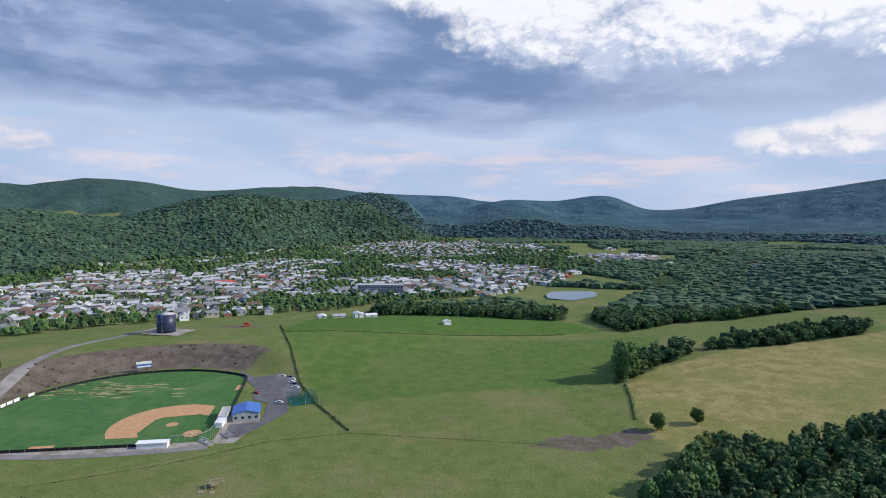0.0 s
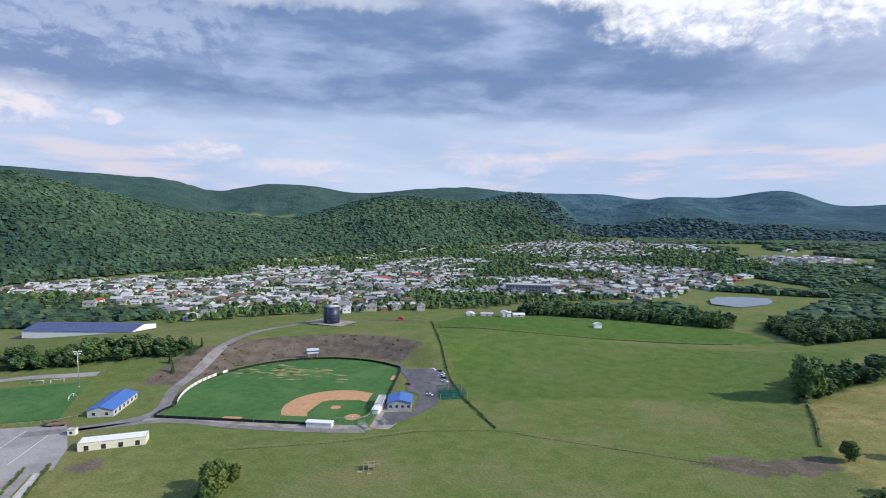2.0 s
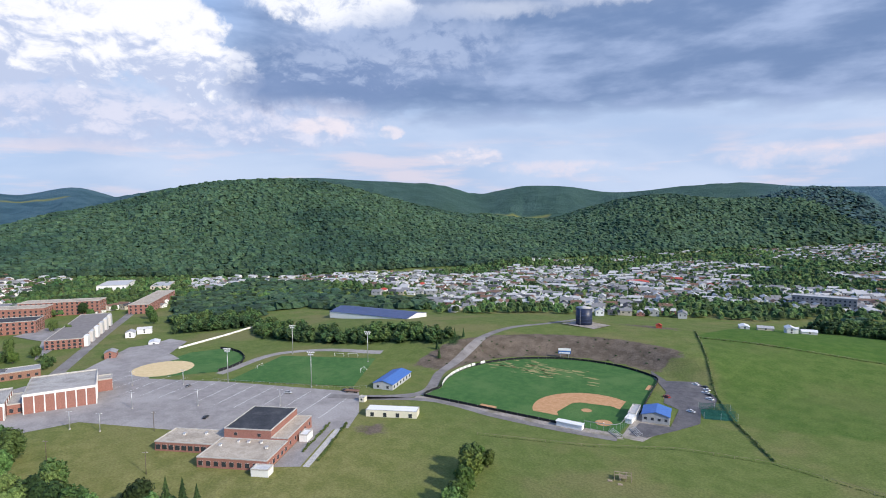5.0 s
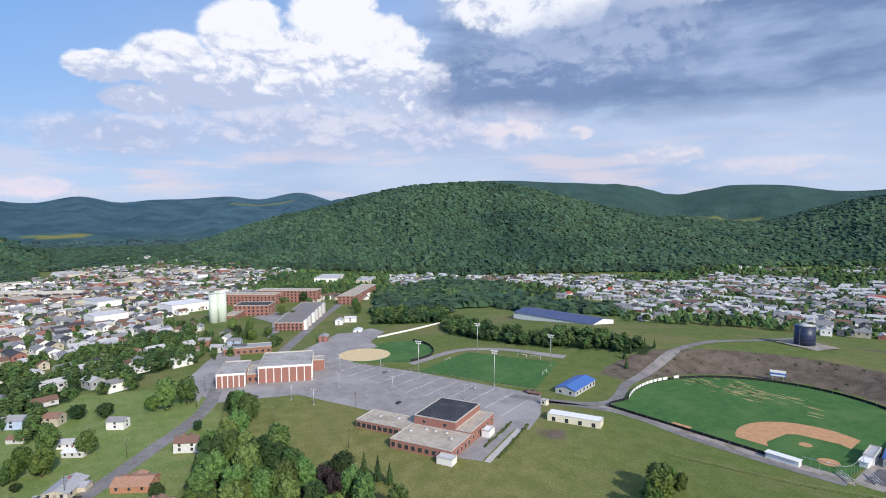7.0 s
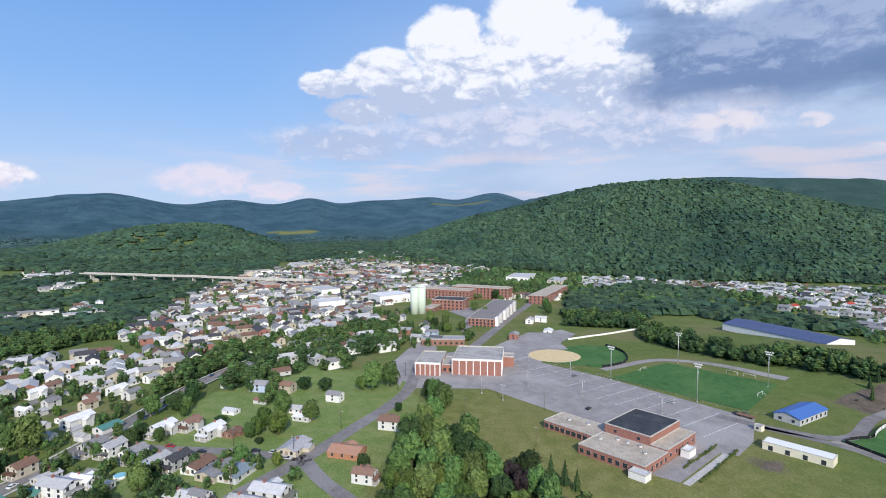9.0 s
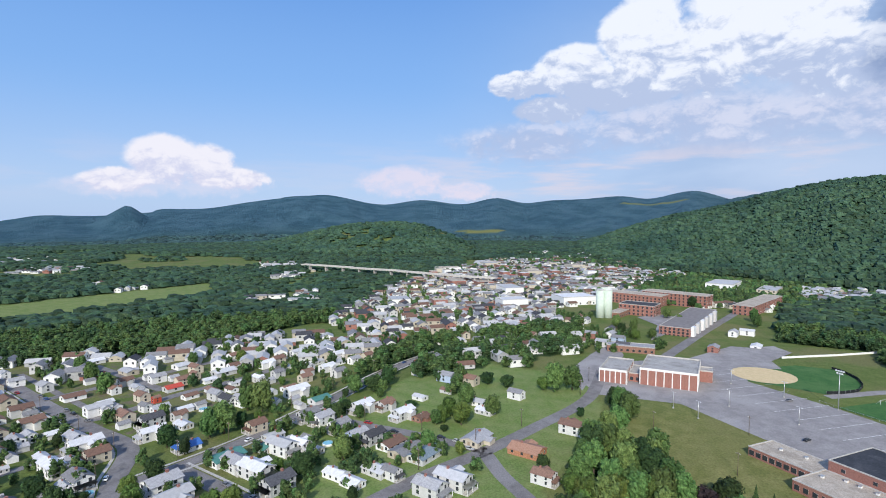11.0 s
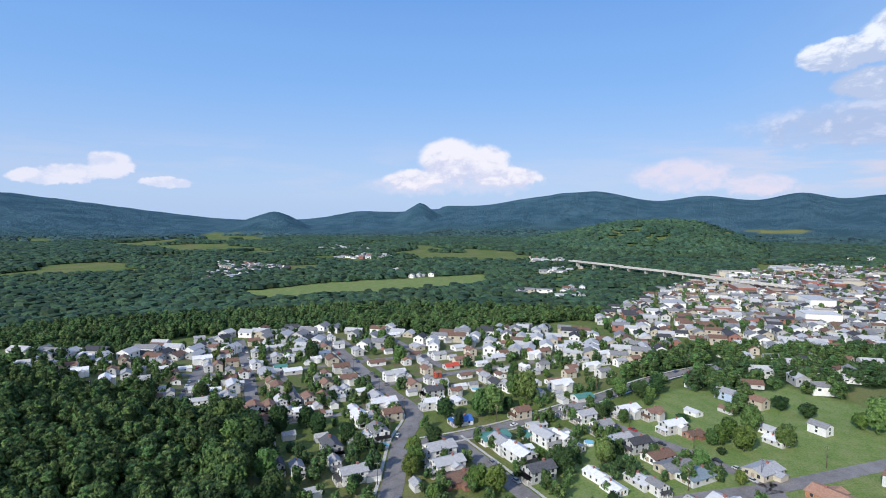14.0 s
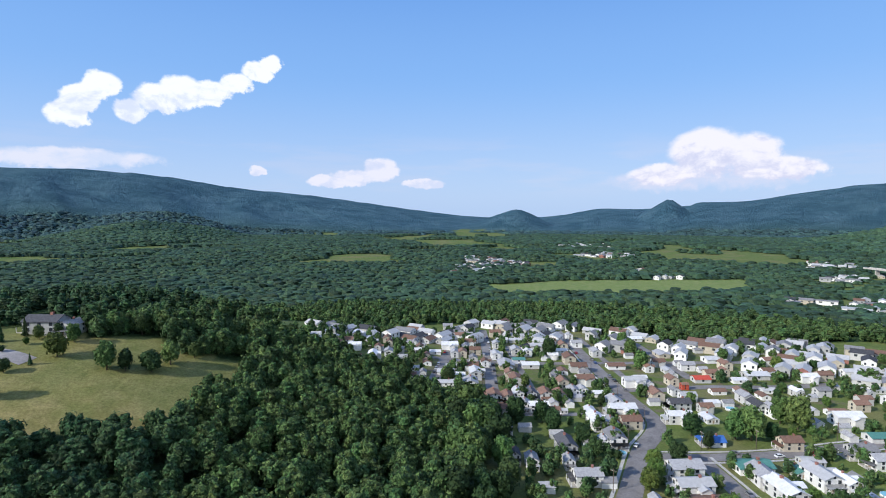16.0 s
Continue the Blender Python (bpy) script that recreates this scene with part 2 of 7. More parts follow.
# lighter copy of the valley woods, sunshine mixed into its base colour
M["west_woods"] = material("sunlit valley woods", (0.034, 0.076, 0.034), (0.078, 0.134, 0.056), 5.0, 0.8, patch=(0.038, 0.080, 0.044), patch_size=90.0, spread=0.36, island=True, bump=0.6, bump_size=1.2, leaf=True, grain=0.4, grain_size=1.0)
M["gravel_roof"] = material("weathered grey roofing", (0.36, 0.345, 0.325), (0.46, 0.44, 0.41), 3.0, 0.85, patch=(0.31, 0.295, 0.275), patch_size=6.0)
# blue of distant haze painted into the crown colour
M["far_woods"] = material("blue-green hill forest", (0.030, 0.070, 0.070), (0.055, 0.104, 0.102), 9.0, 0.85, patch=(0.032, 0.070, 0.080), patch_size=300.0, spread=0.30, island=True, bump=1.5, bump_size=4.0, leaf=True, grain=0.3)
M["weeds"] = material("tall weeds", (0.075, 0.115, 0.030), (0.13, 0.165, 0.05), 1.0, 0.85, spread=0.3, island=True, bump=0.2, bump_size=0.4, leaf=True)
M["bark"] = material("bark", (0.10, 0.075, 0.055), (0.17, 0.14, 0.11), 0.3, 0.9)
M["asphalt"] = material("asphalt", (0.255, 0.238, 0.232), (0.325, 0.305, 0.295), 6.0, 0.9, patch=(0.36, 0.34, 0.33), patch_size=28.0, grain=0.12)
M["road"] = material("road asphalt", (0.172, 0.160, 0.154), (0.235, 0.220, 0.212), 4.0, 0.9, patch=(0.26, 0.245, 0.24), patch_size=20.0, grain=0.15)
M["dark_asphalt"] = material("dark asphalt", (0.095, 0.092, 0.10), (0.135, 0.13, 0.138), 4.0, 0.9, patch=(0.16, 0.152, 0.155), patch_size=12.0, grain=0.15)
M["concrete"] = material("concrete", (0.42, 0.40, 0.37), (0.55, 0.53, 0.49), 1.5, 0.85)
M["gravel"] = material("gravel", (0.28, 0.25, 0.22), (0.40, 0.36, 0.32), 1.2, 0.95, patch=(0.22, 0.20, 0.15), patch_size=9.0)
M["infield"] = material("infield clay", (0.46, 0.25, 0.12), (0.55, 0.32, 0.17), 2.5, 0.95, grain=0.1)
M["sand"] = material("pale infield clay", (0.62, 0.48, 0.26), (0.70, 0.55, 0.32), 3.0, 0.95, grain=0.08)
M["turf"] = material("ball field turf", (0.040, 0.120, 0.030), (0.065, 0.155, 0.040), 5.0, 0.9, patch=(0.080, 0.165, 0.048), patch_size=26.0, grain=0.2)
M["lawn"] = material("lawn", (0.085, 0.165, 0.034), (0.125, 0.205, 0.050), 7.0, 0.9, grain=0.25)
M["dry"] = material("worn dry grass", (0.36, 0.30, 0.14), (0.26, 0.26, 0.11), 2.0, 0.95)
M["white"] = material("white paint", (0.78, 0.78, 0.76), (0.84, 0.84, 0.82), 1.2, 0.6, grain=0.04)
M["cream"] = material("cream metal cladding", (0.72, 0.68, 0.54), (0.78, 0.74, 0.60), 1.5, 0.6, grain=0.04)
M["glass"] = material("window glass", (0.030, 0.036, 0.045), (0.050, 0.058, 0.068), 0.8, 0.12, grain=0)
M["brick"] = material("red brick", (0.27, 0.125, 0.098), (0.36, 0.18, 0.145), 0.5, 0.9, patch=(0.31, 0.155, 0.125), patch_size=5.0)
M["brick_brown"] = material("brown brick", (0.24, 0.13, 0.10), (0.32, 0.18, 0.13), 0.5, 0.9)
M["siding_white"] = material("white siding", (0.64, 0.64, 0.63), (0.72, 0.72, 0.71), 1.4, 0.65, grain=0.06, spread=0.22)
M["siding_cream"] = material("cream siding", (0.50, 0.45, 0.36), (0.58, 0.53, 0.43), 1.4, 0.65, grain=0.05, spread=0.12)
M["siding_grey"] = material("grey siding", (0.42, 0.43, 0.44), (0.52, 0.53, 0.53), 1.4, 0.65, grain=0.05, spread=0.2)
M["siding_blue"] = material("pale blue siding", (0.36, 0.44, 0.58), (0.44, 0.52, 0.66), 1.4, 0.65, grain=0.05, spread=0.12)
M["siding_red"] = material("red painted siding", (0.42, 0.07, 0.04), (0.52, 0.10, 0.06), 1.4, 0.65, grain=0.05)
M["roof_grey"] = material("grey shingles", (0.26, 0.26, 0.27), (0.36, 0.36, 0.37), 0.8, 0.9, spread=0.30, grain=0.12)
M["roof_pale"] = material("pale grey roofing", (0.54, 0.54, 0.545), (0.64, 0.64, 0.645), 1.5, 0.7, spread=0.25, grain=0.06)
M["brick_orange"] = material("orange brick", (0.36, 0.17, 0.10), (0.46, 0.23, 0.14), 0.5, 0.9)
M["roof_taupe"] = material("dull taupe roofing", (0.20, 0.182, 0.175), (0.26, 0.238, 0.23), 4.0, 0.9, patch=(0.23, 0.21, 0.20), patch_size=12.0, grain=0.08)
M["pool_water"] = material("clear pool water", (0.22, 0.52, 0.60), (0.28, 0.58, 0.66), 2.0, 0.08, grain=0)
M["roof_salmon"] = material("salmon shingles", (0.36, 0.20, 0.13), (0.45, 0.26, 0.18), 0.8, 0.9, grain=0.1)
M["roof_slate"] = material("slate-blue shingles", (0.17, 0.22, 0.26), (0.24, 0.30, 0.34), 0.8, 0.9, grain=0.1)
M["roof_dark"] = material("dark shingles", (0.065, 0.068, 0.078), (0.11, 0.11, 0.12), 0.8, 0.9, spread=0.3, grain=0.12)
M["roof_brown"] = material("brown shingles", (0.17, 0.105, 0.080), (0.25, 0.15, 0.11), 0.8, 0.9, spread=0.2, grain=0.12)
M["roof_red"] = material("red roofing", (0.42, 0.06, 0.04), (0.50, 0.09, 0.06), 1.0, 0.7, spread=0.15, grain=0.06)
M["roof_green"] = material("green metal roof", (0.07, 0.20, 0.17), (0.10, 0.26, 0.22), 1.0, 0.6, grain=0.06)
M["roof_blue"] = material("blue metal roof", (0.045, 0.13, 0.40), (0.06, 0.17, 0.48), 1.2, 0.5, grain=0.06)
M["roof_navy"] = material("dark blue metal roof", (0.050, 0.075, 0.17), (0.07, 0.10, 0.21), 4.0, 0.55, grain=0.06)
M["membrane"] = material("black roof membrane", (0.035, 0.038, 0.045), (0.055, 0.058, 0.066), 4.0, 0.7, patch=(0.075, 0.078, 0.085), patch_size=7.0)
M["tar"] = material("tan gravel roof", (0.42, 0.36, 0.29), (0.50, 0.44, 0.36), 3.0, 0.9, patch=(0.36, 0.31, 0.25), patch_size=8.0)
M["tank_blue"] = material("dark blue tank steel", (0.016, 0.025, 0.060), (0.024, 0.036, 0.080), 3.0, 0.45, grain=0.06)
M["silo"] = material("pale green concrete", (0.55, 0.64, 0.55), (0.64, 0.72, 0.63), 3.0, 0.7, grain=0.05)
M["steel"] = material("galvanised steel", (0.45, 0.46, 0.47), (0.55, 0.56, 0.57), 1.0, 0.45, metal=0.6, grain=0.05)
M["black"] = material("black fence fabric", (0.012, 0.014, 0.016), (0.022, 0.026, 0.028), 1.0, 0.8)
M["wood"] = material("weathered timber", (0.30, 0.24, 0.17), (0.40, 0.33, 0.25), 0.6, 0.9)
M["green_net"] = material("green netting", (0.015, 0.10, 0.075), (0.03, 0.15, 0.11), 0.8, 0.8)
M["water"] = material("pond water", (0.05, 0.075, 0.085), (0.065, 0.09, 0.10), 8.0, 0.06, grain=0)
M["rubber"] = material("tyre rubber", (0.015, 0.015, 0.016), (0.025, 0.025, 0.026), 0.3, 0.8)
M["rock"] = material("pale rock", (0.40, 0.36, 0.32), (0.52, 0.47, 0.42), 4.0, 0.9)


def ground_material():
    """Pasture, mown grass, hay, bare soil and forest floor, told apart by the kind of land; far floor tinted with haze.
    """
    m = bpy.data.materials.new("land")
    m.use_nodes = True
    t = Nodes(m.node_tree)
    pos = t.add("ShaderNodeNewGeometry").outputs["Position"]

    def kind(name):
        return t.add("ShaderNodeAttribute", attribute_name=name).outputs["Fac"]

    fine, mid, big = t.noise(pos, 0.9, 5, 0.7), t.noise(pos, 0.12, 5, 0.6), t.noise(pos, 0.018, 4, 0.55)
    grass = t.mix(t.ramp(mid, 0.35, 0.65), (0.108, 0.150, 0.040), (0.142, 0.178, 0.055))
    grass = t.mix(t.math("MULTIPLY", t.ramp(big, 0.46, 0.66), 0.75), grass, (0.190, 0.178, 0.078))
    lush = t.mix(t.ramp(mid, 0.35, 0.65), (0.058, 0.124, 0.022), (0.086, 0.150, 0.032))
    hay = t.mix(t.ramp(mid, 0.33, 0.67), (0.205, 0.185, 0.064), (0.310, 0.260, 0.108))
    hay = t.mix(t.math("MULTIPLY", t.ramp(big, 0.48, 0.62), 0.6), hay, (0.165, 0.190, 0.052))
    soil = t.mix(t.ramp(mid, 0.35, 0.65), (0.104, 0.084, 0.064), (0.160, 0.130, 0.102))
    floor = t.mix(t.ramp(mid, 0.35, 0.65), (0.032, 0.070, 0.026), (0.058, 0.104, 0.040))
    # aerial haze put into the colour: the floor turns blue with "ridge"
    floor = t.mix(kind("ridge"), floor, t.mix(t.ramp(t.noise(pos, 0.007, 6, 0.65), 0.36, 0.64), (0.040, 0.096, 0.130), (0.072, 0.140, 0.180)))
    mown = t.mix(t.ramp(mid, 0.35, 0.65), (0.150, 0.220, 0.062), (0.205, 0.250, 0.092))
    col = t.mix(kind("lush"), grass, lush)
    col = t.mix(kind("mown"), col, mown)
    col = t.mix(kind("hay"), col, hay)
    edge = t.ramp(t.math("ADD", kind("soil"), t.math("MULTIPLY", t.math("SUBTRACT", mid, 0.5), 0.9)), 0.38, 0.62)
    col = t.mix(edge, col, soil)
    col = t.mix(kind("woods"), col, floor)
    hsv = t.add("ShaderNodeHueSaturation")
    t.put(hsv.inputs["Value"], t.ramp(fine, 0.25, 0.75, 0.74, 1.26))
    t.put(hsv.inputs["Color"], col)
    s = t.add("ShaderNodeBsdfPrincipled")
    t.put(s.inputs["Base Color"], hsv.outputs[0])
    s.inputs["Roughness"].default_value, s.inputs["Specular IOR Level"].default_value = 0.95, 0.1
    n = t.add("ShaderNodeBump")
    n.inputs["Strength"].default_value = 1.0
    t.put(n.inputs["Distance"], t.ramp(kind("woods"), 0.0, 1.0, 0.25, 3.6))
    t.put(n.inputs["Height"], t.math("ADD", t.math("ADD", fine, t.math("MULTIPLY", mid, 2.0)), t.math("MULTIPLY", t.noise(pos, 0.011, 5, 0.6), 9.0)))
    t.put(s.inputs["Normal"], n.outputs[0])
    o = t.add("ShaderNodeOutputMaterial")
    t.put(o.inputs[0], s.outputs[0])
    return m


M["land"] = ground_material()

# ---- the lie of the land: bearings count anticlockwise from +y, ranges from the origin ----
EYE_Z = 108.0


def smooth(a, b, v):
    s = np.clip((v - a) / (b - a), 0.0, 1.0)
    return s * s * (3 - 2 * s)


def lattice(ix, iy, seed):
    n = (ix.astype(np.int64) * 374761393 + iy.astype(np.int64) * 668265263 + seed * 974711) & 0x7FFFFFFF
    n = ((n ^ (n >> 13)) * 1274126177) & 0x7FFFFFFF
    return ((n ^ (n >> 16)) & 0xFFFF) / 65535.0


def value_noise(x, y, size, seed=0, octaves=3):
    """Soft noise between 0 and 1 on the plan, with features of that size in metres."""
    total, amp, norm = 0.0, 1.0, 0.0
    for k in range(octaves):
        u, v = np.asarray(x) / size, np.asarray(y) / size
        iu, iv = np.floor(u), np.floor(v)
        fu, fv = u - iu, v - iv
        fu, fv = fu * fu * (3 - 2 * fu), fv * fv * (3 - 2 * fv)
        a, b = lattice(iu, iv, seed + k), lattice(iu + 1, iv, seed + k)
        c, e = lattice(iu, iv + 1, seed + k), lattice(iu + 1, iv + 1, seed + k)
        total = total + amp * (a + (b - a) * fu + (c - a) * fv + (a - b - c + e) * fu * fv)
        norm, amp, size = norm + amp, amp * 0.5, size * 0.5
    return total / norm


def bearing(x, y):
    b = np.degrees(np.arctan2(-np.asarray(x, float), np.asarray(y, float)))
    return np.where(b < -150, b + 360, b)


def curve(b, xs, ys):
    """A smooth line through a few values (cubic Hermite), level beyond its ends."""
    xs, ys = np.asarray(xs, float), np.asarray(ys, float)
    m = np.gradient(ys, xs)
    i = np.clip(np.searchsorted(xs, b) - 1, 0, len(xs) - 2)
    h = xs[i + 1] - xs[i]
    t = np.clip((b - xs[i]) / h, 0, 1)
    return ((1 + 2 * t) * (1 - t) ** 2 * ys[i] + t * (1 - t) ** 2 * h * m[i]
            + t * t * (3 - 2 * t) * ys[i + 1] + t * t * (t - 1) * h * m[i + 1])


# crests: bearing, range, rise of the crest above eye level in degrees; then the width of the near and far flank
RIDGES = {
    "wooded_hill": ([(24, 1900, -6), (30, 1900, -2.6), (36, 1900, -0.8), (40.8, 1900, 0.1), (45, 1880, 1.1), (50, 1850, 2.4), (54.7, 1820, 3.3),
                     (59.4, 1800, 3.35), (64, 1850, 3.0), (68.7, 1900, 2.0), (71.6, 1950, 1.15), (77.7, 2000, -0.2), (85.4, 2050, -3.0), (91, 2050, -6)], 760, 900),
    "second_hill": ([(0, 3150, -4), (1.5, 3100, -1.2), (3.2, 3000, 1.0), (5, 2900, 1.7), (8.2, 2700, 1.9), (11.9, 2500, 1.1), (15.2, 2350, 1.1), (19.7, 2200, 1.55),
                     (23.2, 2150, 1.15), (26.7, 2100, 0.25), (30.2, 2050, -0.7), (33.8, 2000, -0.6), (38, 1950, -0.2), (43, 1950, -2)], 680, 800),
    "back_ridge": ([(-150, 4200, 3), (-110, 4200, 3.5), (-60, 4200, 4), (-38.7, 4200, 3.1), (-33.4, 4200, 2.27), (-27.8, 4200, 1.5), (-23, 4200, 0.65), (-20, 4200, 0.7),
                    (-17, 4200, 1.85), (-11.3, 4200, 1.45), (-8, 4200, 1.5), (-5, 4200, 1.3), (-1, 4200, 1.8), (2.6, 4200, 1.9)], 1100, 600),
    "back_ridge_east": ([(2.6, 4100, 1.9), (8.2, 4100, 2.1), (13, 4100, 2.6), (18, 4000, 2.37), (25, 4000, 2.0), (28, 4000, 2.5), (33, 4000, 2.7), (38, 3900, 2.05), (41, 3800, 2.85),
                         (47, 3700, 3.3), (54, 3700, 3.65), (60, 3700, 3.5), (66, 3800, 2.8), (73, 4100, 1.5)], 1300, 700),
    "mid_hills": ([(-150, 3500, -1), (-60, 3500, 0), (-39, 3500, -0.1), (-24, 3500, -0.3), (-16, 3400, 0.1), (-12.5, 3400, 0.4), (-9.6, 3400, 1.4), (-6.8, 3400, 1.55),
                   (-2, 3500, 0.8), (1.4, 3500, 1.0), (5, 3600, 0.9), (9, 3600, 0)], 900, 600),
    "far_range": ([(66, 4300, 0), (71.5, 4300, 1.6), (74.4, 4300, 2.45), (79, 4300, 1.8), (81, 4300, 2.05), (85, 4300, 1.8), (88, 4300, 1.7), (90.7, 4300, 1.45), (93.5, 4300, 1.95),
                   (96.8, 4300, 1.35), (101.5, 4300, 1.75), (105, 4300, 1.3), (111.2, 4300, 2.25), (118.8, 4200, 1.4), (122, 4200, 0.85), (126, 4200, 0.75)], 1500, 500),
    "far_gap": ([(120, 4400, 0.6), (126, 4400, 0.5), (131.5, 4400, 0.1), (135.3, 4400, 0.15), (139, 4500, -0.5), (148, 4600, -0.65), (153.7, 4500, 0.0), (159, 4400, 0.77), (164.5, 4300, 1.5),
                 (172, 4200, 2.25), (177.4, 4100, 3.1), (184.8, 4000, 3.6), (190, 4000, 3.5), (200, 4100, 3.4), (210, 4200, 3)], 1500, 400),
    "cone": ([(124.5, 3700, -2.5), (126.6, 3700, -0.6), (128, 3700, 0.6), (128.8, 3700, 1.05), (129.8, 3700, 0.55), (131.5, 3700, -0.5), (135, 3700, -2.4)], 700, 600),
    "low_cone": ([(138.5, 3500, -2.6), (140.3, 3500, -1.3), (142, 3500, -0.35), (143.4, 3500, 0.1), (145, 3500, -0.3), (147, 3500, -1.0), (150, 3500, -1.9), (153, 3500, -2.6)], 500, 500),
    "knoll": ([(93, 2000, -4.2), (96.2, 2000, -3.0), (99, 2000, -1.6), (102, 2000, -0.75), (105.3, 2000, -0.6), (109.4, 2000, -0.9), (113, 2050, -1.7), (118, 2100, -2.8), (123, 2100, -3.6)], 480, 500),
    "west_spur": ([(160, 3000, -3), (168, 2950, -2.4), (171.6, 2900, -1.85), (173.5, 2900, -1.2), (177.5, 2900, -0.15), (181, 2900, -0.25), (185.4, 2900, -1.3), (190, 2900, -2.6), (200, 2900, -3)], 900, 700),
    "right_woods": ([(-120, 1000, -2), (-60, 1000, -2.5), (-39, 1000, -3.9), (-35, 1000, -4.5), (-31, 1000, -5.3), (-26, 1000, -6.6), (-20, 1000, -7.5)], 520, 900),
}
# the ball field: home plate, the two foul lines, the centre and radius of the outfield fence
HOME, LINE_U, LINE_V = (-120.0, 260.5), (-0.161, 0.987), (-0.987, -0.161)
FENCE_C, FENCE_R = 39.0, 70.7


def ball(u, v):
    """A place on the ball field: u along one foul line, v along the other, from home plate."""
    return HOME[0] + u * LINE_U[0] + v * LINE_V[0], HOME[1] + u * LINE_U[1] + v * LINE_V[1]


def hills(x, y):
    """Height of the wooded ridges above the valley floor."""
    x, y = np.asarray(x, float), np.asarray(y, float)
    b, r = bearing(x, y), np.hypot(x, y)
    top = np.zeros_like(r)
    for points, near, far in RIDGES.values():
        a = np.array(points, float)
        rc = curve(b, a[:, 0], a[:, 1])
        zc = EYE_Z + rc * np.tan(np.radians(curve(b, a[:, 0], a[:, 2])))
        inside = smooth(a[0, 0] - 4, a[0, 0], b) * (1 - smooth(a[-1, 0], a[-1, 0] + 4, b))
        s = np.clip(1 - np.where(r < rc, (rc - r) / near, (r - rc) / far), 0, 1)
        folds = value_noise(np.radians(b) * rc, r * 0.22, 230, 17, 3)
        rough = 1 - (1 - s) * smooth(0, 0.3, s) * (0.16 * value_noise(x, y, 260, 11) + 0.70 * np.abs(folds - 0.5) * 2)
        top = np.maximum(top, np.maximum(zc + 4, 0) * s ** 1.15 * (1.6 - 0.6 * s) * rough * inside)
    return top


def ground(x, y):
    """Height of the land."""
    x, y = np.asarray(x, float), np.asarray(y, float)
    b, r = bearing(x, y), np.hypot(x, y)
    z = -10.0 * smooth(430, 850, r) + 3.0 * (value_noise(x, y, 320, 5) - 0.5) * smooth(420, 600, r)
    z = z + hills(x, y)
    # the wooded knoll with a meadow, close by
    dx, dy = x - 60, y + 375
    z = z + 52 * np.exp(-((dx / 175) ** 2 + (dy / 170) ** 2) ** 1.3)
    # the cut bank behind the outfield and the shelf on its top
    rx, ry = x - HOME[0], y - HOME[1]
    u, v = rx * LINE_U[0] + ry * LINE_U[1] - FENCE_C, rx * LINE_V[0] + ry * LINE_V[1] - FENCE_C
    d, phi = np.hypot(u, v), np.degrees(np.arctan2(v, u))
    z = z + 10.0 * smooth(78, 108, d) * smooth(-70, -32, phi) * (1 - smooth(62, 92, phi)) * (1 - smooth(470, 620, r))
    # the hay field climbs away from the pasture
    z = z + 16 * smooth(-8, -42, b) * smooth(180, 520, r) * (1 - smooth(-150, -60, -b) * 0)
    return z


# ---- building helpers ----
def part(name, bm, mat, parent, label=""):
    """One mesh object under a thing or under a part; mat is a material or a list of them."""
    me = bpy.data.meshes.new(name)
    bm.to_mesh(me)
    bm.free()
    for m in mat if isinstance(mat, (list, tuple)) else (mat,):
        me.materials.append(m)
    ob = new(name, me)
    ob.parent = parent
    if label:
        tagged(ob, label)
    return ob


def share(ob, m, parent=None):
    """Another part on the same mesh."""
    o = new(ob.name.split(".")[0], ob.data)
    o.parent, o.matrix_basis = parent or ob.parent, m
    return o


def thing(name, label, category, m=None, group="", kind=""):
    ob = tagged(new(name), label, category, group, kind)
    if m is not None:
        ob.matrix_basis = m
    return ob


def box(bm, x0, x1, y0, y1, z0, z1, mat=0, bevel=0.0):
    v = [bm.verts.new((x, y, z)) for z in (z0, z1) for x, y in ((x0, y0), (x1, y0), (x1, y1), (x0, y1))]
    fs = [bm.faces.new([v[i] for i in q]) for q in ((3, 2, 1, 0), (4, 5, 6, 7), (0, 1, 5, 4), (1, 2, 6, 5), (2, 3, 7, 6), (3, 0, 4, 7))]
    for f in fs:
        f.material_index = mat
    if bevel:
        es = {e for f in fs for e in f.edges}
        bmesh.ops.bevel(bm, geom=list(es), offset=bevel, segments=1, affect="EDGES")
    return fs


def boxes(*specs):
    bm = bmesh.new()
    for s in specs:
        box(bm, *s)
    return bm


def tube(bm, p, q, r0, r1=None, n=8, mat=0):
    """A tapered round bar from p to q with closed ends."""
    p, q = Vector(p), Vector(q)
    r1 = r0 if r1 is None else r1
    side = (q - p).to_track_quat("Z", "Y").to_matrix()
    rings = [[bm.verts.new(c + side @ Vector((r * math.cos(k * math.tau / n), r * math.sin(k * math.tau / n), 0))) for k in range(n)] for c, r in ((p, r0), (q, r1))]
    for k in range(n):
        f = bm.faces.new((rings[0][k], rings[0][(k + 1) % n], rings[1][(k + 1) % n], rings[1][k]))
        f.material_index, f.smooth = mat, n > 6
    for ring in (rings[0][::-1], rings[1]):
        bm.faces.new(ring).material_index = mat
    return bm


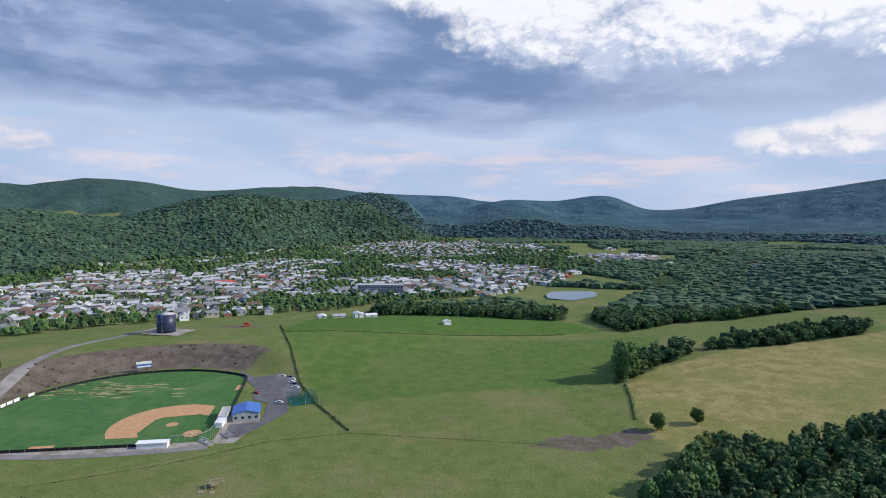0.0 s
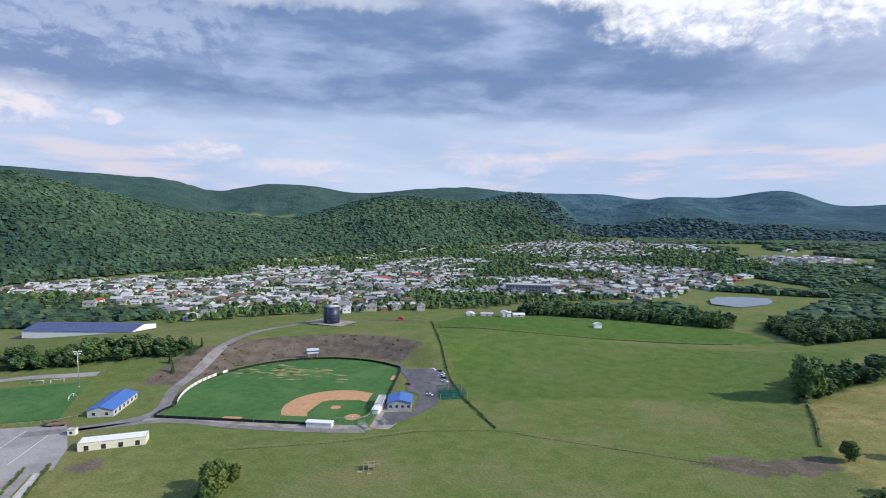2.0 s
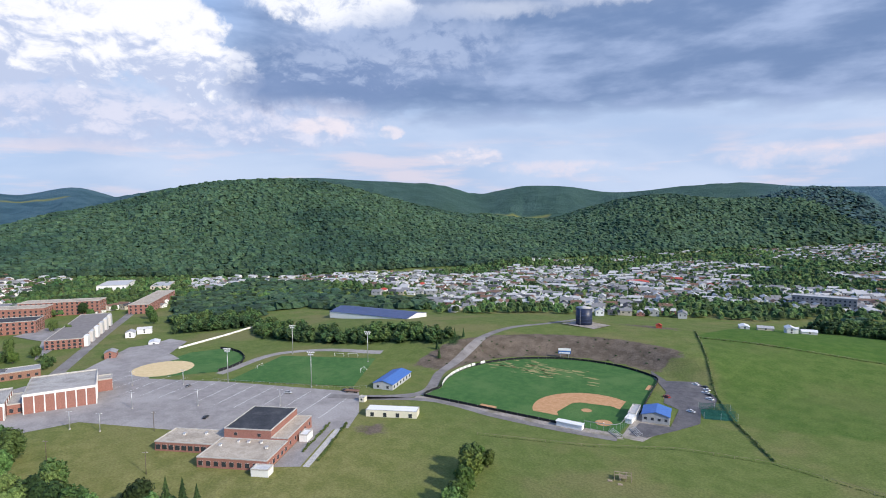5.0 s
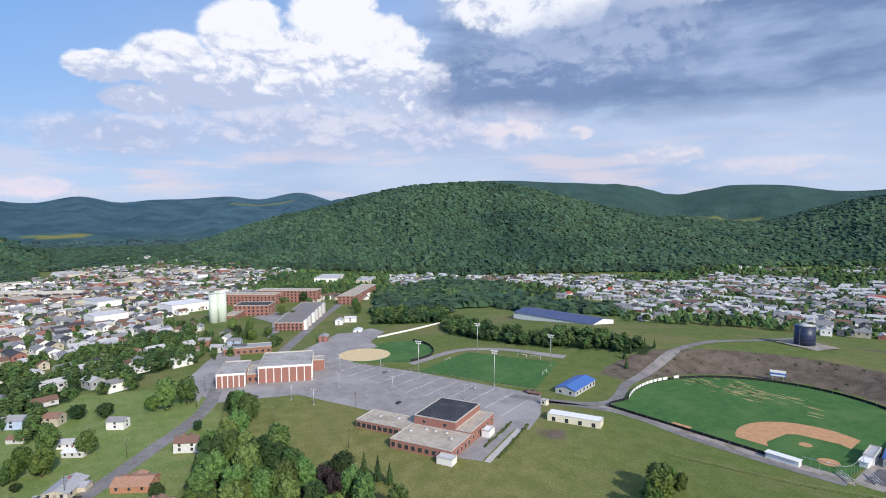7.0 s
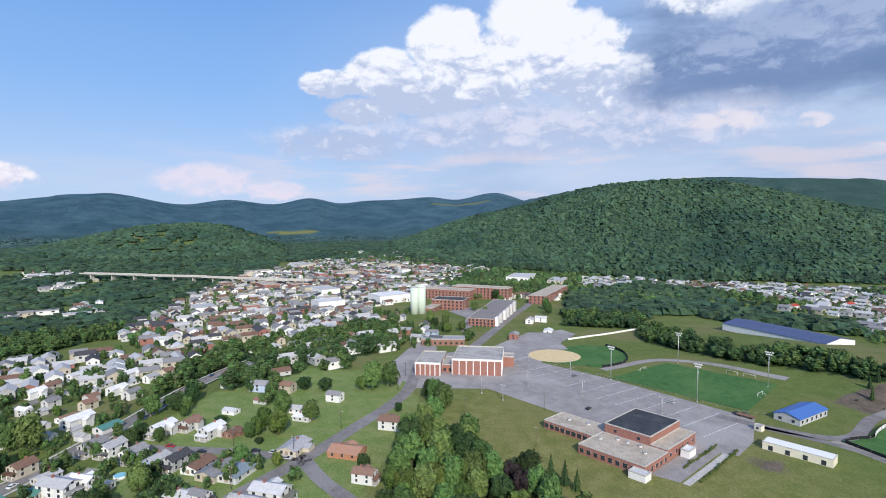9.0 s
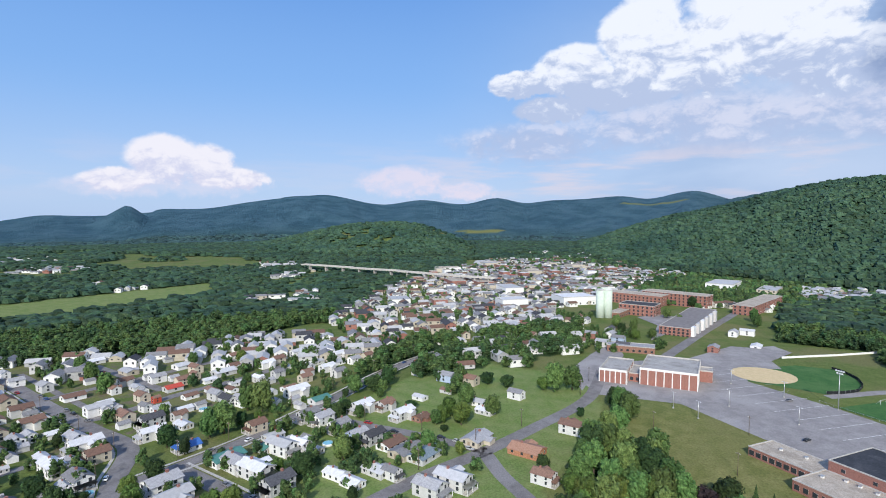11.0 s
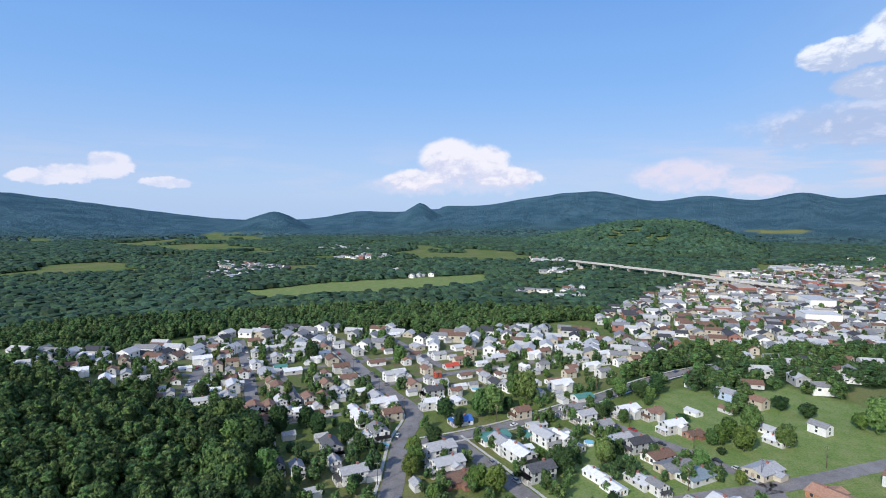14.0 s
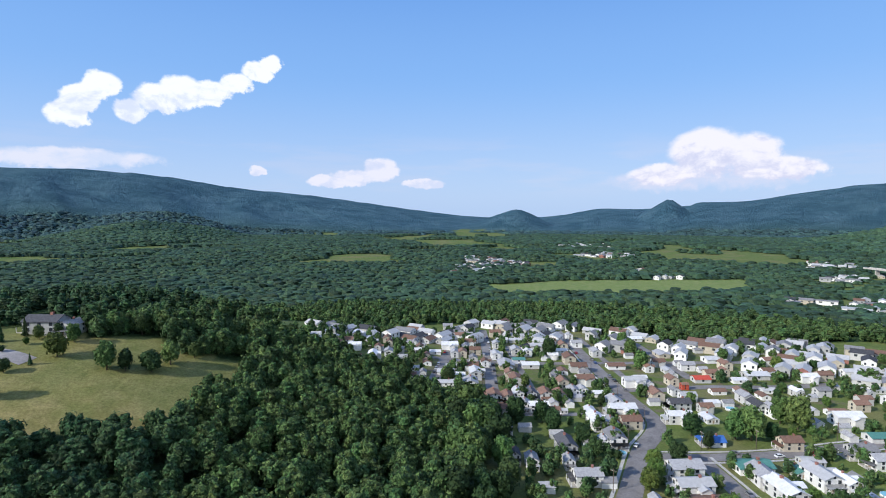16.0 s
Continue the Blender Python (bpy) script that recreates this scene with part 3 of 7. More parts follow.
def gable(bm, w, l, z0, rise, over=0.4, thick=0.18, mat=0):
    """A pitched roof with real thickness, its ridge along y, over a w by l plan."""
    hw, hl = w / 2 + over, l / 2 + over
    drop = rise * over / (w / 2)
    for s in (-1, 1):
        lo, hi = (s * hw, z0 - drop), (0.0, z0 + rise)
        pts = [(lo[0], -hl, lo[1]), (hi[0], -hl, hi[1]), (hi[0], hl, hi[1]), (lo[0], hl, lo[1])]
        a = [bm.verts.new(p) for p in pts]
        b = [bm.verts.new((p[0], p[1], p[2] + thick)) for p in pts]
        order = list(range(4)) if s > 0 else [3, 2, 1, 0]
        fs = [bm.faces.new([b[i] for i in order]), bm.faces.new([a[i] for i in order[::-1]])]
        for i in range(4):
            q = [a[i], a[(i + 1) % 4], b[(i + 1) % 4], b[i]]
            fs.append(bm.faces.new(q if s > 0 else q[::-1]))
        for f in fs:
            f.material_index = mat
    bmesh.ops.recalc_face_normals(bm, faces=bm.faces[:])


def gabled_walls(bm, w, l, z0, z1, rise, mat=0):
    x, y = w / 2, l / 2
    a = [bm.verts.new(p) for p in ((-x, -y, z0), (x, -y, z0), (x, y, z0), (-x, y, z0))]
    b = [bm.verts.new(p) for p in ((-x, -y, z1), (x, -y, z1), (x, y, z1), (-x, y, z1))]
    t = [bm.verts.new((0, -y, z1 + rise)), bm.verts.new((0, y, z1 + rise))]
    for q in ((a[0], a[1], b[1], t[0], b[0]), (a[1], a[2], b[2], b[1]), (a[2], a[3], b[3], t[1], b[2]), (a[3], a[0], b[0], b[3]), (b[1], b[2], t[1], t[0]), (b[3], b[0], t[0], t[1]), tuple(a[::-1])):
        bm.faces.new(q).material_index = mat


def mesh_of(name, v, f, mats=(), index=None, smooth_shade=False):
    """A mesh from numpy arrays of places and triangles or quads."""
    me = bpy.data.meshes.new(name)
    n, k = len(f), f.shape[1]
    me.vertices.add(len(v))
    me.vertices.foreach_set("co", np.ascontiguousarray(v, dtype=np.float32).ravel())
    me.loops.add(n * k)
    me.loops.foreach_set("vertex_index", np.ascontiguousarray(f, dtype=np.int32).ravel())
    me.polygons.add(n)
    me.polygons.foreach_set("loop_start", np.arange(0, n * k, k, dtype=np.int32))
    for m in mats:
        me.materials.append(m)
    if index is not None:
        me.polygons.foreach_set("material_index", np.ascontiguousarray(index, dtype=np.int32))
    me.polygons.foreach_set("use_smooth", np.full(n, smooth_shade))
    me.update(calc_edges=True)
    return me


def within(poly, x, y):
    """True where the plan place lies inside the polygon."""
    x, y = np.asarray(x, float), np.asarray(y, float)
    out = np.zeros(np.broadcast(x, y).shape, bool)
    for (x0, y0), (x1, y1) in zip(poly, poly[1:] + poly[:1]):
        out ^= ((y0 > y) != (y1 > y)) & (x < (x1 - x0) * (y - y0) / (y1 - y0 + 1e-9) + x0)
    return out


def near_line(line, x, y):
    """Distance on the plan to a broken line."""
    best = np.full(np.broadcast(x, y).shape, 1e9)
    for (x0, y0), (x1, y1) in zip(line, line[1:]):
        dx, dy = x1 - x0, y1 - y0
        s = np.clip(((x - x0) * dx + (y - y0) * dy) / (dx * dx + dy * dy), 0, 1)
        best = np.minimum(best, np.hypot(x - x0 - s * dx, y - y0 - s * dy))
    return best


def at(x, y, turn=0.0, dz=0.0):
    return pose(x, y, float(ground(x, y)) + dz, 0, 0, turn)


# ---- plan of the place ----
GA, GB, G0 = (-0.458, -0.889), (-0.889, 0.458), (-225.0, -185.0)      # the grid of the streets on the flat


def grid(a, b):
    return G0[0] + a * GA[0] + b * GB[0], G0[1] + a * GA[1] + b * GB[1]


STREETS = {
    "main": ([(-130, -122), (-158, -141), (-193, -166), (-225, -185), (-242, -219), (-264, -263), (-292, -315), (-325, -378)], 9.0),
    "second": ([(-165, -238), (-178, -262), (-204, -304), (-234, -354), (-268, -412)], 7.5),
    "third": ([(-147, -279), (-170, -310), (-192, -341), (-232, -390)], 7.0),
    "cross": ([(-193, -160), (-214, -148), (-238, -137), (-280, -124), (-315, -113), (-361, -101), (-406, -83), (-452, -56)], 7.5),
    "lower": ([(-210, -150), (-198, -125), (-183, -95), (-165, -60)], 8.0),
    "upper": ([(-284, -122), (-271, -88), (-262, -56), (-248, -20)], 7.0),
    "school": ([(-165, -78), (-221, -42), (-248, -20), (-278, 1), (-336, 36), (-366, 44), (-394, 50)], 8.0),
    "spur": ([(-246, -20), (-225, -11), (-210, -2), (-180, 16)], 7.0),
    "lane": ([(-172, -224), (-199, -213), (-232, -200)], 4.5),
    "back": ([(-250, -232), (-261, -224), (-295, -212), (-333, -191), (-380, -172)], 7.0),
    "cross_two": ([(-175, -335), (-230, -305), (-275, -283), (-330, -254), (-392, -222)], 6.5),
    "alley": ([(-262, -232), (-290, -286), (-322, -346)], 4.5),
    "row_two": ([(-305, -225), (-330, -275), (-352, -318)], 6.5),
    "alley_two": ([(-186, -225), (-214, -279), (-250, -349)], 4.5),
    "drive": ([(-262, 196), (-246, 207), (-224, 233), (-244, 276), (-256, 327), (-262, 389), (-251, 422), (-255, 520)], 6.5),
    "front": ([(-246, 205), (-208, 230), (-167, 233), (-135, 238), (-106, 245)], 4.5),
    "avenue": ([(-405, 84), (-430, 97), (-467, 117), (-545, 158), (-630, 203), (-720, 252), (-800, 300)], 9.0),
}
HAY = [(103, 262), (116, 341), (150, 372), (214, 404), (345, 425), (480, 470), (520, 250), (250, 180), (130, 200)]
MEADOW = [(70, -234), (46, -235), (30, -234), (6, -231), (-12, -236), (-20, -248), (-37, -268), (-55, -275), (-46, -288), (-31, -294), (-16, -295), (-9, -311), (6, -314), (20, -312), (45, -325), (75, -320), (100, -290), (90, -255)]
CREST_LAWN = [(22, -310), (26, -334), (62, -336), (78, -312)]
WEST_FIELD = [(-520, 1061), (-517, 1176), (-505, 1351), (-470, 1562), (-410, 1736), (-350, 1600), (-425, 1250), (-440, 930)]
UPPER_LAWNS = [(-165, -70), (-215, -120), (-250, -110), (-300, -100), (-375, -75), (-400, -30), (-372, 40), (-300, 40), (-215, 5), (-150, 20)]
LUSH = [(-132, 446), (-66, 455), (10, 468), (110, 487), (150, 500), (120, 560), (-20, 575), (-120, 575)]
TRAMPLED = [(40, 250), (56, 263), (80, 264), (100, 274), (106, 262), (90, 250), (70, 245)]
NEAR_WOODS = [(-205, 14), (-268, 28), (-282, 44), (-258, 50), (-236, 58), (-204, 60), (-190, 78), (-176, 84), (-140, 55), (-185, 12)]
SLOPE_WOODS = [(-357, -75), (-425, -73), (-524, -29), (-573, 49), (-440, 40), (-425, 5), (-395, 1), (-390, -30)]
CROSS_WOODS = [(-302, -106), (-345, -118), (-400, -112), (-455, -98), (-500, -58), (-430, -48), (-409, -74), (-353, -95)]
SCHOOL_BELT = [(-470, 262), (-428, 253), (-377, 268), (-309, 304), (-263, 317), (-275, 335), (-318, 328), (-385, 292), (-440, 284), (-490, 300)]
DOWN_WOODS = [(-521, 215), (-757, 315), (-875, 492), (-720, 551), (-567, 416), (-575, 341), (-489, 273)]
FIELD_BELT = [(-115, 502), (-55, 649), (87, 718), (140, 620), (128, 565), (38, 534), (-69, 507)]
RIGHT_WOODS = [(154, 574), (287, 799), (461, 862), (900, 900), (900, 560), (505, 560), (428, 526), (345, 539), (230, 530), (162, 489)]
HEDGE = [(196, 409), (237, 439), (326, 449), (351, 451), (331, 425), (252, 404)]
GULLY = [(110, 341), (130, 392), (180, 413), (188, 402), (154, 379)]
CORNER_WOODS = [(108, 228), (128, 240), (155, 238), (188, 252), (250, 276), (300, 250), (220, 120), (110, 130), (66, 168), (88, 200)]
BIG_FIELD = [(-464, -719), (-610, -703), (-904, -566), (-770, -470), (-550, -540), (-430, -610)]
TOWN_A = [(-60, -400), (-120, -505), (-207, -480), (-305, -423), (-375, -341), (-369, -306), (-418, -269), (-548, -219), (-470, -110), (-400, -70), (-230, -20), (-150, -70), (-110, -130), (-160, -230)]
DOWNTOWN = [(-548, -212), (-640, -225), (-885, -232), (-1100, -200), (-1500, -100), (-1560, 100), (-1300, 230), (-1050, 220), (-800, 120), (-680, 20), (-540, 30), (-470, -30), (-450, -110)]
POND = [(145, 752), (150, 790), (163, 816), (200, 826), (228, 823), (226, 795), (213, 767), (173, 733)]
UPTOWN = [(-420, 12), (-445, 55), (-460, 108), (-505, 122), (-540, 98), (-590, 60), (-680, 98), (-690, 40), (-610, 0), (-575, -45), (-450, -45)]
POND_LAWN = [(95, 742), (149, 919), (243, 880), (225, 735), (133, 705)]
FAR_LAWN = [(339, 945), (438, 1069), (418, 923), (348, 815)]
PARKING = [(-340, 40), (-330, 86), (-282, 113), (-229, 154), (-215, 172), (-228, 190), (-254, 212), (-335, 171), (-382, 141), (-410, 147), (-480, 190), (-486, 165), (-440, 120), (-418, 60)]
RAIL = [(-60, -600), (-196, -567), (-278, -545), (-422, -470), (-494, -434), (-611, -395), (-786, -316), (-960, -235)]


def west_town(b, r):
    lo = np.interp(b, (-16, -10, 0, 10, 25, 42), (1300, 850, 740, 640, 610, 600))
    hi = np.interp(b, (-16, -10, 0, 9.6, 21, 33, 42), (1400, 1900, 2450, 1900, 1480, 1230, 1100))
    return (b > -16) & (b < 42) & (r > lo) & (r < hi)


def south_town(b, r):
    return (b >= 42) & (b < 80) & (r > 780) & (r < np.interp(b, (42, 59, 71, 80), (1080, 1040, 1150, 1300)))


def hamlet(x, y):
    """Loose clusters of houses across the valley."""
    b, r = bearing(x, y), r_of(x, y)
    return (((b > 104) & (b < 150) & (r > 850) & (r < 1900)) | ((b > -34) & (b < -4) & (r > 1000) & (r < 2300)) | ((b > 82) & (b < 104) & (r > 1450) & (r < 2300))) & (value_noise(x, y, 150, 91, 2) > 0.60) | ((b > 139) & (b < 149) & (r > 1080) & (r < 1330)) | ((b > 112) & (b < 119) & (r > 760) & (r < 890)) | ((b > 118) & (b < 128) & (r > 1450) & (r < 1800) & (value_noise(x, y, 90, 92, 2) > 0.45))


def keep_clear(x, y, road=6.0):
    """True where a house or tree would stand on a road, a lot or a playing field."""
    bad = within(PARKING, x, y)
    for line, w in STREETS.values():
        bad |= near_line(line, x, y) < w / 2 + road
    rx, ry = x - HOME[0], y - HOME[1]
    u, v = rx * LINE_U[0] + ry * LINE_U[1], rx * LINE_V[0] + ry * LINE_V[1]
    bad |= (np.hypot(u - FENCE_C, v - FENCE_C) < 112) & (r_of(x, y) < 520)
    bad |= within([(-150, 180), (-60, 230), (-60, 330), (-130, 240)], x, y)
    bad |= within([(-420, 130), (-370, 245), (-240, 260), (-200, 170), (-260, 80), (-300, 90)], x, y)
    bad |= within(POND, x, y) | (near_line(RAIL, x, y) < 15) | within(POND_LAWN, x, y) | within(FAR_LAWN, x, y)
    return bad


def r_of(x, y):
    return np.hypot(x, y)


def clearing(x, y):
    """Open fields on and below the hills."""
    b, r = bearing(x, y), r_of(x, y)
    ragged = 1 + 0.5 * (value_noise(x, y, 120, 83, 2) - 0.5)
    out = ((b - 34) / (4.2 * ragged)) ** 2 + ((r - 3110) / 34) ** 2 < 1
    out |= ((b - 78.2) / (2.7 * ragged)) ** 2 + ((r - 3900) / 50) ** 2 < 1
    out |= ((b - 95) / (2.8 * ragged)) ** 2 + ((r - 3040) / 55) ** 2 < 1
    return out | within(WEST_FIELD, x, y)


def woods_mask(x, y):
    b, r = bearing(x, y), r_of(x, y)
    m = (hills(x, y) > 2.5) & (r > 700)
    for poly in (NEAR_WOODS, SLOPE_WOODS, CROSS_WOODS, SCHOOL_BELT, DOWN_WOODS, FIELD_BELT, RIGHT_WOODS, HEDGE, GULLY, CORNER_WOODS):
        m |= within(poly, x, y)
    valley = (b > 97) & (r > 330) & ~within(TOWN_A, x, y) & ~within(DOWNTOWN, x, y)
    valley |= (b > 80) & (b <= 97) & (r > 1500)
    valley |= (b < -4) & (b > -60) & (r > 900)
    valley |= (b > 28) & (b < 60) & (r > 640) & (r < 800) & (value_noise(x, y, 90, 31, 2) > 0.42)
    m |= valley
    knoll = (np.hypot((x - 40) / 1.0, y + 330) < 215) & (b > 140)
    knoll &= ~within(MEADOW, x, y) & ~within(CREST_LAWN, x, y) & ~within(TOWN_A, x, y)
    m = (m & ~((b > 140) & (r < 420))) | knoll
    m &= ~(hamlet(x, y) & (value_noise(x, y, 22, 93, 2) > 0.42))
    m &= ~((within(SLOPE_WOODS, x, y) | within(CROSS_WOODS, x, y)) & (value_noise(x, y, 26, 95, 2) > np.where(within(SLOPE_WOODS, x, y), 0.66, 0.70)))
    gap = (value_noise(x, y, 240, 41, 2) > np.where(b < 0, 0.60, 0.66)) & (r > np.where(b < 0, 950, 1200)) & ((b > 100) | (b < -6)) & (hills(x, y) < 6)
    m &= ~clearing(x, y)
    return m & ~within(BIG_FIELD, x, y) & ~gap & ~(west_town(b, r)) & ~within(HAY, x, y) & ~within(LUSH, x, y)


# ---- the land: one sheet out to the horizon ----
def make_land():
    az = np.concatenate([np.arange(-45, 205, 0.5), np.arange(205, 315, 3.0)])
    rr = np.concatenate([[0.02], np.arange(20, 120, 20.0), np.arange(120, 700, 5.0), np.arange(700, 2500, 18.0), np.arange(2500, 4960, 50.0)])
    a, r = np.meshgrid(np.radians(az), rr)
    x, y = -np.sin(a) * r, np.cos(a) * r
    z = ground(x, y)
    n, m = z.shape
    i, j = np.meshgrid(np.arange(n - 1), np.arange(m), indexing="ij")
    k = (j + 1) % m
    f = np.stack([i * m + j, (i + 1) * m + j, (i + 1) * m + k, i * m + k], -1).reshape(-1, 4)[:, ::-1]
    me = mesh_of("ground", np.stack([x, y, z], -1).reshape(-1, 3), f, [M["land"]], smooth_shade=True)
    x, y = x.ravel(), y.ravel()
    rx, ry = x - HOME[0], y - HOME[1]
    u, v = rx * LINE_U[0] + ry * LINE_U[1] - FENCE_C, rx * LINE_V[0] + ry * LINE_V[1] - FENCE_C
    d, phi = np.hypot(u, v), np.degrees(np.arctan2(v, u))
    soil = smooth(75, 80, d) * (1 - smooth(103, 115, d)) * smooth(-42, -26, phi) * (1 - smooth(82, 100, phi)) * 0.9
    soil = np.maximum(soil, within(TRAMPLED, x, y) * 0.62)
    soil = np.maximum(soil, np.exp(-(((x + 175) / 40) ** 2 + ((y - 470) / 14) ** 2)) * 0.7)
    soil = np.maximum(soil, np.exp(-(((x + 205) / 13) ** 2 + ((y - 178) / 14) ** 2)) * 0.62)
    soil = np.maximum(soil, np.exp(-(((x - 5) / 16) ** 2 + ((y - 285) / 7) ** 2)) * 0.5)
    fields = (value_noise(x, y, 330, 77, 2) > 0.72) & (r_of(x, y) > 1100) & (hills(x, y) < 120)
    yards = within([grid(14, -175), grid(14, 120), grid(200, 120), grid(220, -175)], x, y)
    soil = np.maximum(soil, yards * 0.44)
    kinds = {
        "lush": within(LUSH, x, y) * 1.0 + 0.6 * within([(-128, 445), (-66, 300), (0, 325), (115, 345), (190, 470), (-66, 455)], x, y) + (fields * 0.4),
        "hay": np.maximum(np.maximum(np.maximum(within(HAY, x, y), within(MEADOW, x, y) * (0.45 + 0.55 * smooth(0.36, 0.62, value_noise(x, y, 26, 71, 3)))) * 1.0, 0.12 * within(BIG_FIELD, x, y)), 0.45 * clearing(x, y) + 0.5 * np.exp(-(((x + 235) / 105) ** 2 + ((y - 105) / 95) ** 2) ** 2)),
        "mown": (within(UPPER_LAWNS, x, y) | within(BIG_FIELD, x, y)) * 1.0,
        "soil": soil,
        "woods": woods_mask(x, y) * 1.0,
        # weight of the painted haze: grows with range, weaker between bearings 4 and 76
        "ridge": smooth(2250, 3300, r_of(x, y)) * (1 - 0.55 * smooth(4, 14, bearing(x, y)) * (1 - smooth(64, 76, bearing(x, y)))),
    }
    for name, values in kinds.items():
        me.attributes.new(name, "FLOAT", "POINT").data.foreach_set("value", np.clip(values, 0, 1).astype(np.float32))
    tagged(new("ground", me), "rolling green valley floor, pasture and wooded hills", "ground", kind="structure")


make_land()


def strip(name, line, width, mat, lift=0.08, label="", category="road", kind="structure"):
    """A ribbon of paving laid over the land along a smoothed line."""
    p = np.array(line, float)
    s = np.concatenate([[0], np.cumsum(np.hypot(*np.diff(p, axis=0).T))])
    q = np.arange(0, s[-1] + 2.5, 2.5)
    if len(p) > 2:
        x, y = curve(q, s, p[:, 0]), curve(q, s, p[:, 1])
    else:
        x, y = np.interp(q, s, p[:, 0]), np.interp(q, s, p[:, 1])
    tx, ty = np.gradient(x), np.gradient(y)
    ln = np.hypot(tx, ty)
    nx, ny = -ty / ln, tx / ln
    across = np.linspace(-0.5, 0.5, 5) * width
    xx, yy = x[:, None] + nx[:, None] * across, y[:, None] + ny[:, None] * across
    zz = ground(xx, yy) + lift
    n, m = xx.shape
    i, j = np.meshgrid(np.arange(n - 1), np.arange(m - 1), indexing="ij")
    f = np.stack([i * m + j, (i + 1) * m + j, (i + 1) * m + j + 1, i * m + j + 1], -1).reshape(-1, 4)[:, ::-1]
    ob = new(name, mesh_of(name, np.stack([xx, yy, zz], -1).reshape(-1, 3), f, [mat], smooth_shade=True))
    return tagged(ob, label, category, kind=kind)


def sheet(name, poly, mat, lift=0.06, label="", category="ground", kind="structure", parent=None, drape=False):
    """A flat patch of paving or turf with a thin edge."""
    bm = bmesh.new()
    z = max(float(ground(x, y)) for x, y in poly) + lift
    f = bm.faces.new([bm.verts.new((x, y, float(ground(x, y)) + lift if drape else z)) for x, y in poly])
    if f.calc_area() and f.normal.z < 0:
        f.normal_flip()
    bm.normal_update()
    if f.normal.z < 0:
        f.normal_flip()
    bmesh.ops.triangulate(bm, faces=[f])
    ob = part(name, bm, mat, parent)
    return tagged(ob, label, category, kind=kind) if parent is None else ob


for road_name, (line, width) in STREETS.items():
    strip("road", line, width, M["road"], 0.10, "worn grey asphalt street between houses and lawns", "road")
sheet("parking_lot", PARKING, M["asphalt"], 0.06, "wide grey asphalt parking lot beside the schools", "parking lot")
strip("railway", RAIL, 6.0, M["gravel"], 0.25, "gravel railway bed through the valley trees", "railway")
sheet("water", POND, M["water"], 0.5, "small still pond in the grass", "water")

# ---- trees ----
rng = np.random.default_rng(7)


def dome_template(seed, rings=3, n=7):
    """A lumpy, open-bottomed crown of about unit radius."""
    g = np.random.default_rng(seed)
    v = [(0, 0, g.uniform(0.86, 1.0))]
    for k in range(1, rings + 1):
        t = k / rings * (1.85 if rings > 2 else 1.7)
        for i in range(n):
            p = i / n * math.tau + g.uniform(-0.2, 0.2) + k * 0.35
            q = g.uniform(0.62, 1.3)
            v.append((math.sin(t) * math.cos(p) * q, math.sin(t) * math.sin(p) * q, math.cos(t) * g.uniform(0.8, 1.15) - (0.25 if k == rings else 0)))
    f = [(0, 1 + i, 1 + (i + 1) % n) for i in range(n)]
    for k in range(rings - 1):
        a, b = 1 + k * n, 1 + (k + 1) * n
        for i in range(n):
            j = (i + 1) % n
            f += [(a + i, b + i, b + j), (a + i, b + j, a + j)]
    return np.array(v), np.array(f)


def lumpy_template(seed, lobes=9, leaves=220, n_side=6):
    """A crown of jagged clumps inside an uneven outline, thickly set with loose sprays of leaves."""
    g = np.random.default_rng(seed)
    vs, fs, n = [], [], 0
    for k in range(lobes):
        up = -0.75 + 1.55 * (k + 0.5) / lobes
        a, d = k * 2.4 + g.uniform(-0.5, 0.5), 0.58 * math.sqrt(max(0.05, 1 - up * up)) * g.uniform(0.55, 1.15)
        c, r = np.array((d * math.cos(a), d * math.sin(a), up * 0.8)), g.uniform(0.34, 0.50)
        ring = [np.array((0, 0, r))]
        for t in (0.75, 1.5, 2.25):
            ring += [np.array((math.sin(t) * math.cos(p), math.sin(t) * math.sin(p), math.cos(t))) * r * g.uniform(0.72, 1.18) for p in np.arange(n_side) * math.tau / n_side + t]
        f = [(0, 1 + i, 1 + (i + 1) % n_side) for i in range(n_side)]
        for q in range(2):
            f += [w for i in range(n_side) for w in ((1 + q * n_side + i, 1 + (q + 1) * n_side + i, 1 + (q + 1) * n_side + (i + 1) % n_side), (1 + q * n_side + i, 1 + (q + 1) * n_side + (i + 1) % n_side, 1 + q * n_side + (i + 1) % n_side))]
        vs.append(np.array(ring) + c)
        fs.append(np.array(f) + n)
        n += len(ring)
        m = leaves // lobes
        u = g.normal(size=(m, 3))
        u[:, 2] += 0.35
        u /= np.linalg.norm(u, axis=1)[:, None]
        p = c + u * r * g.uniform(0.88, 1.28, (m, 1))
        side = np.cross(u, g.normal(size=(m, 3)))
        side /= np.linalg.norm(side, axis=1)[:, None]
        tip = np.cross(u, side) + u * g.uniform(-0.7, 0.9, (m, 1))
        size = g.uniform(0.08, 0.17, (m, 1))
        vs.append(np.stack([p - side * size, p + side * size, p + tip * size * 1.3], 1).reshape(-1, 3))
        fs.append(np.arange(m * 3).reshape(-1, 3) + n)
        n += m * 3
    return np.concatenate(vs), np.concatenate(fs)


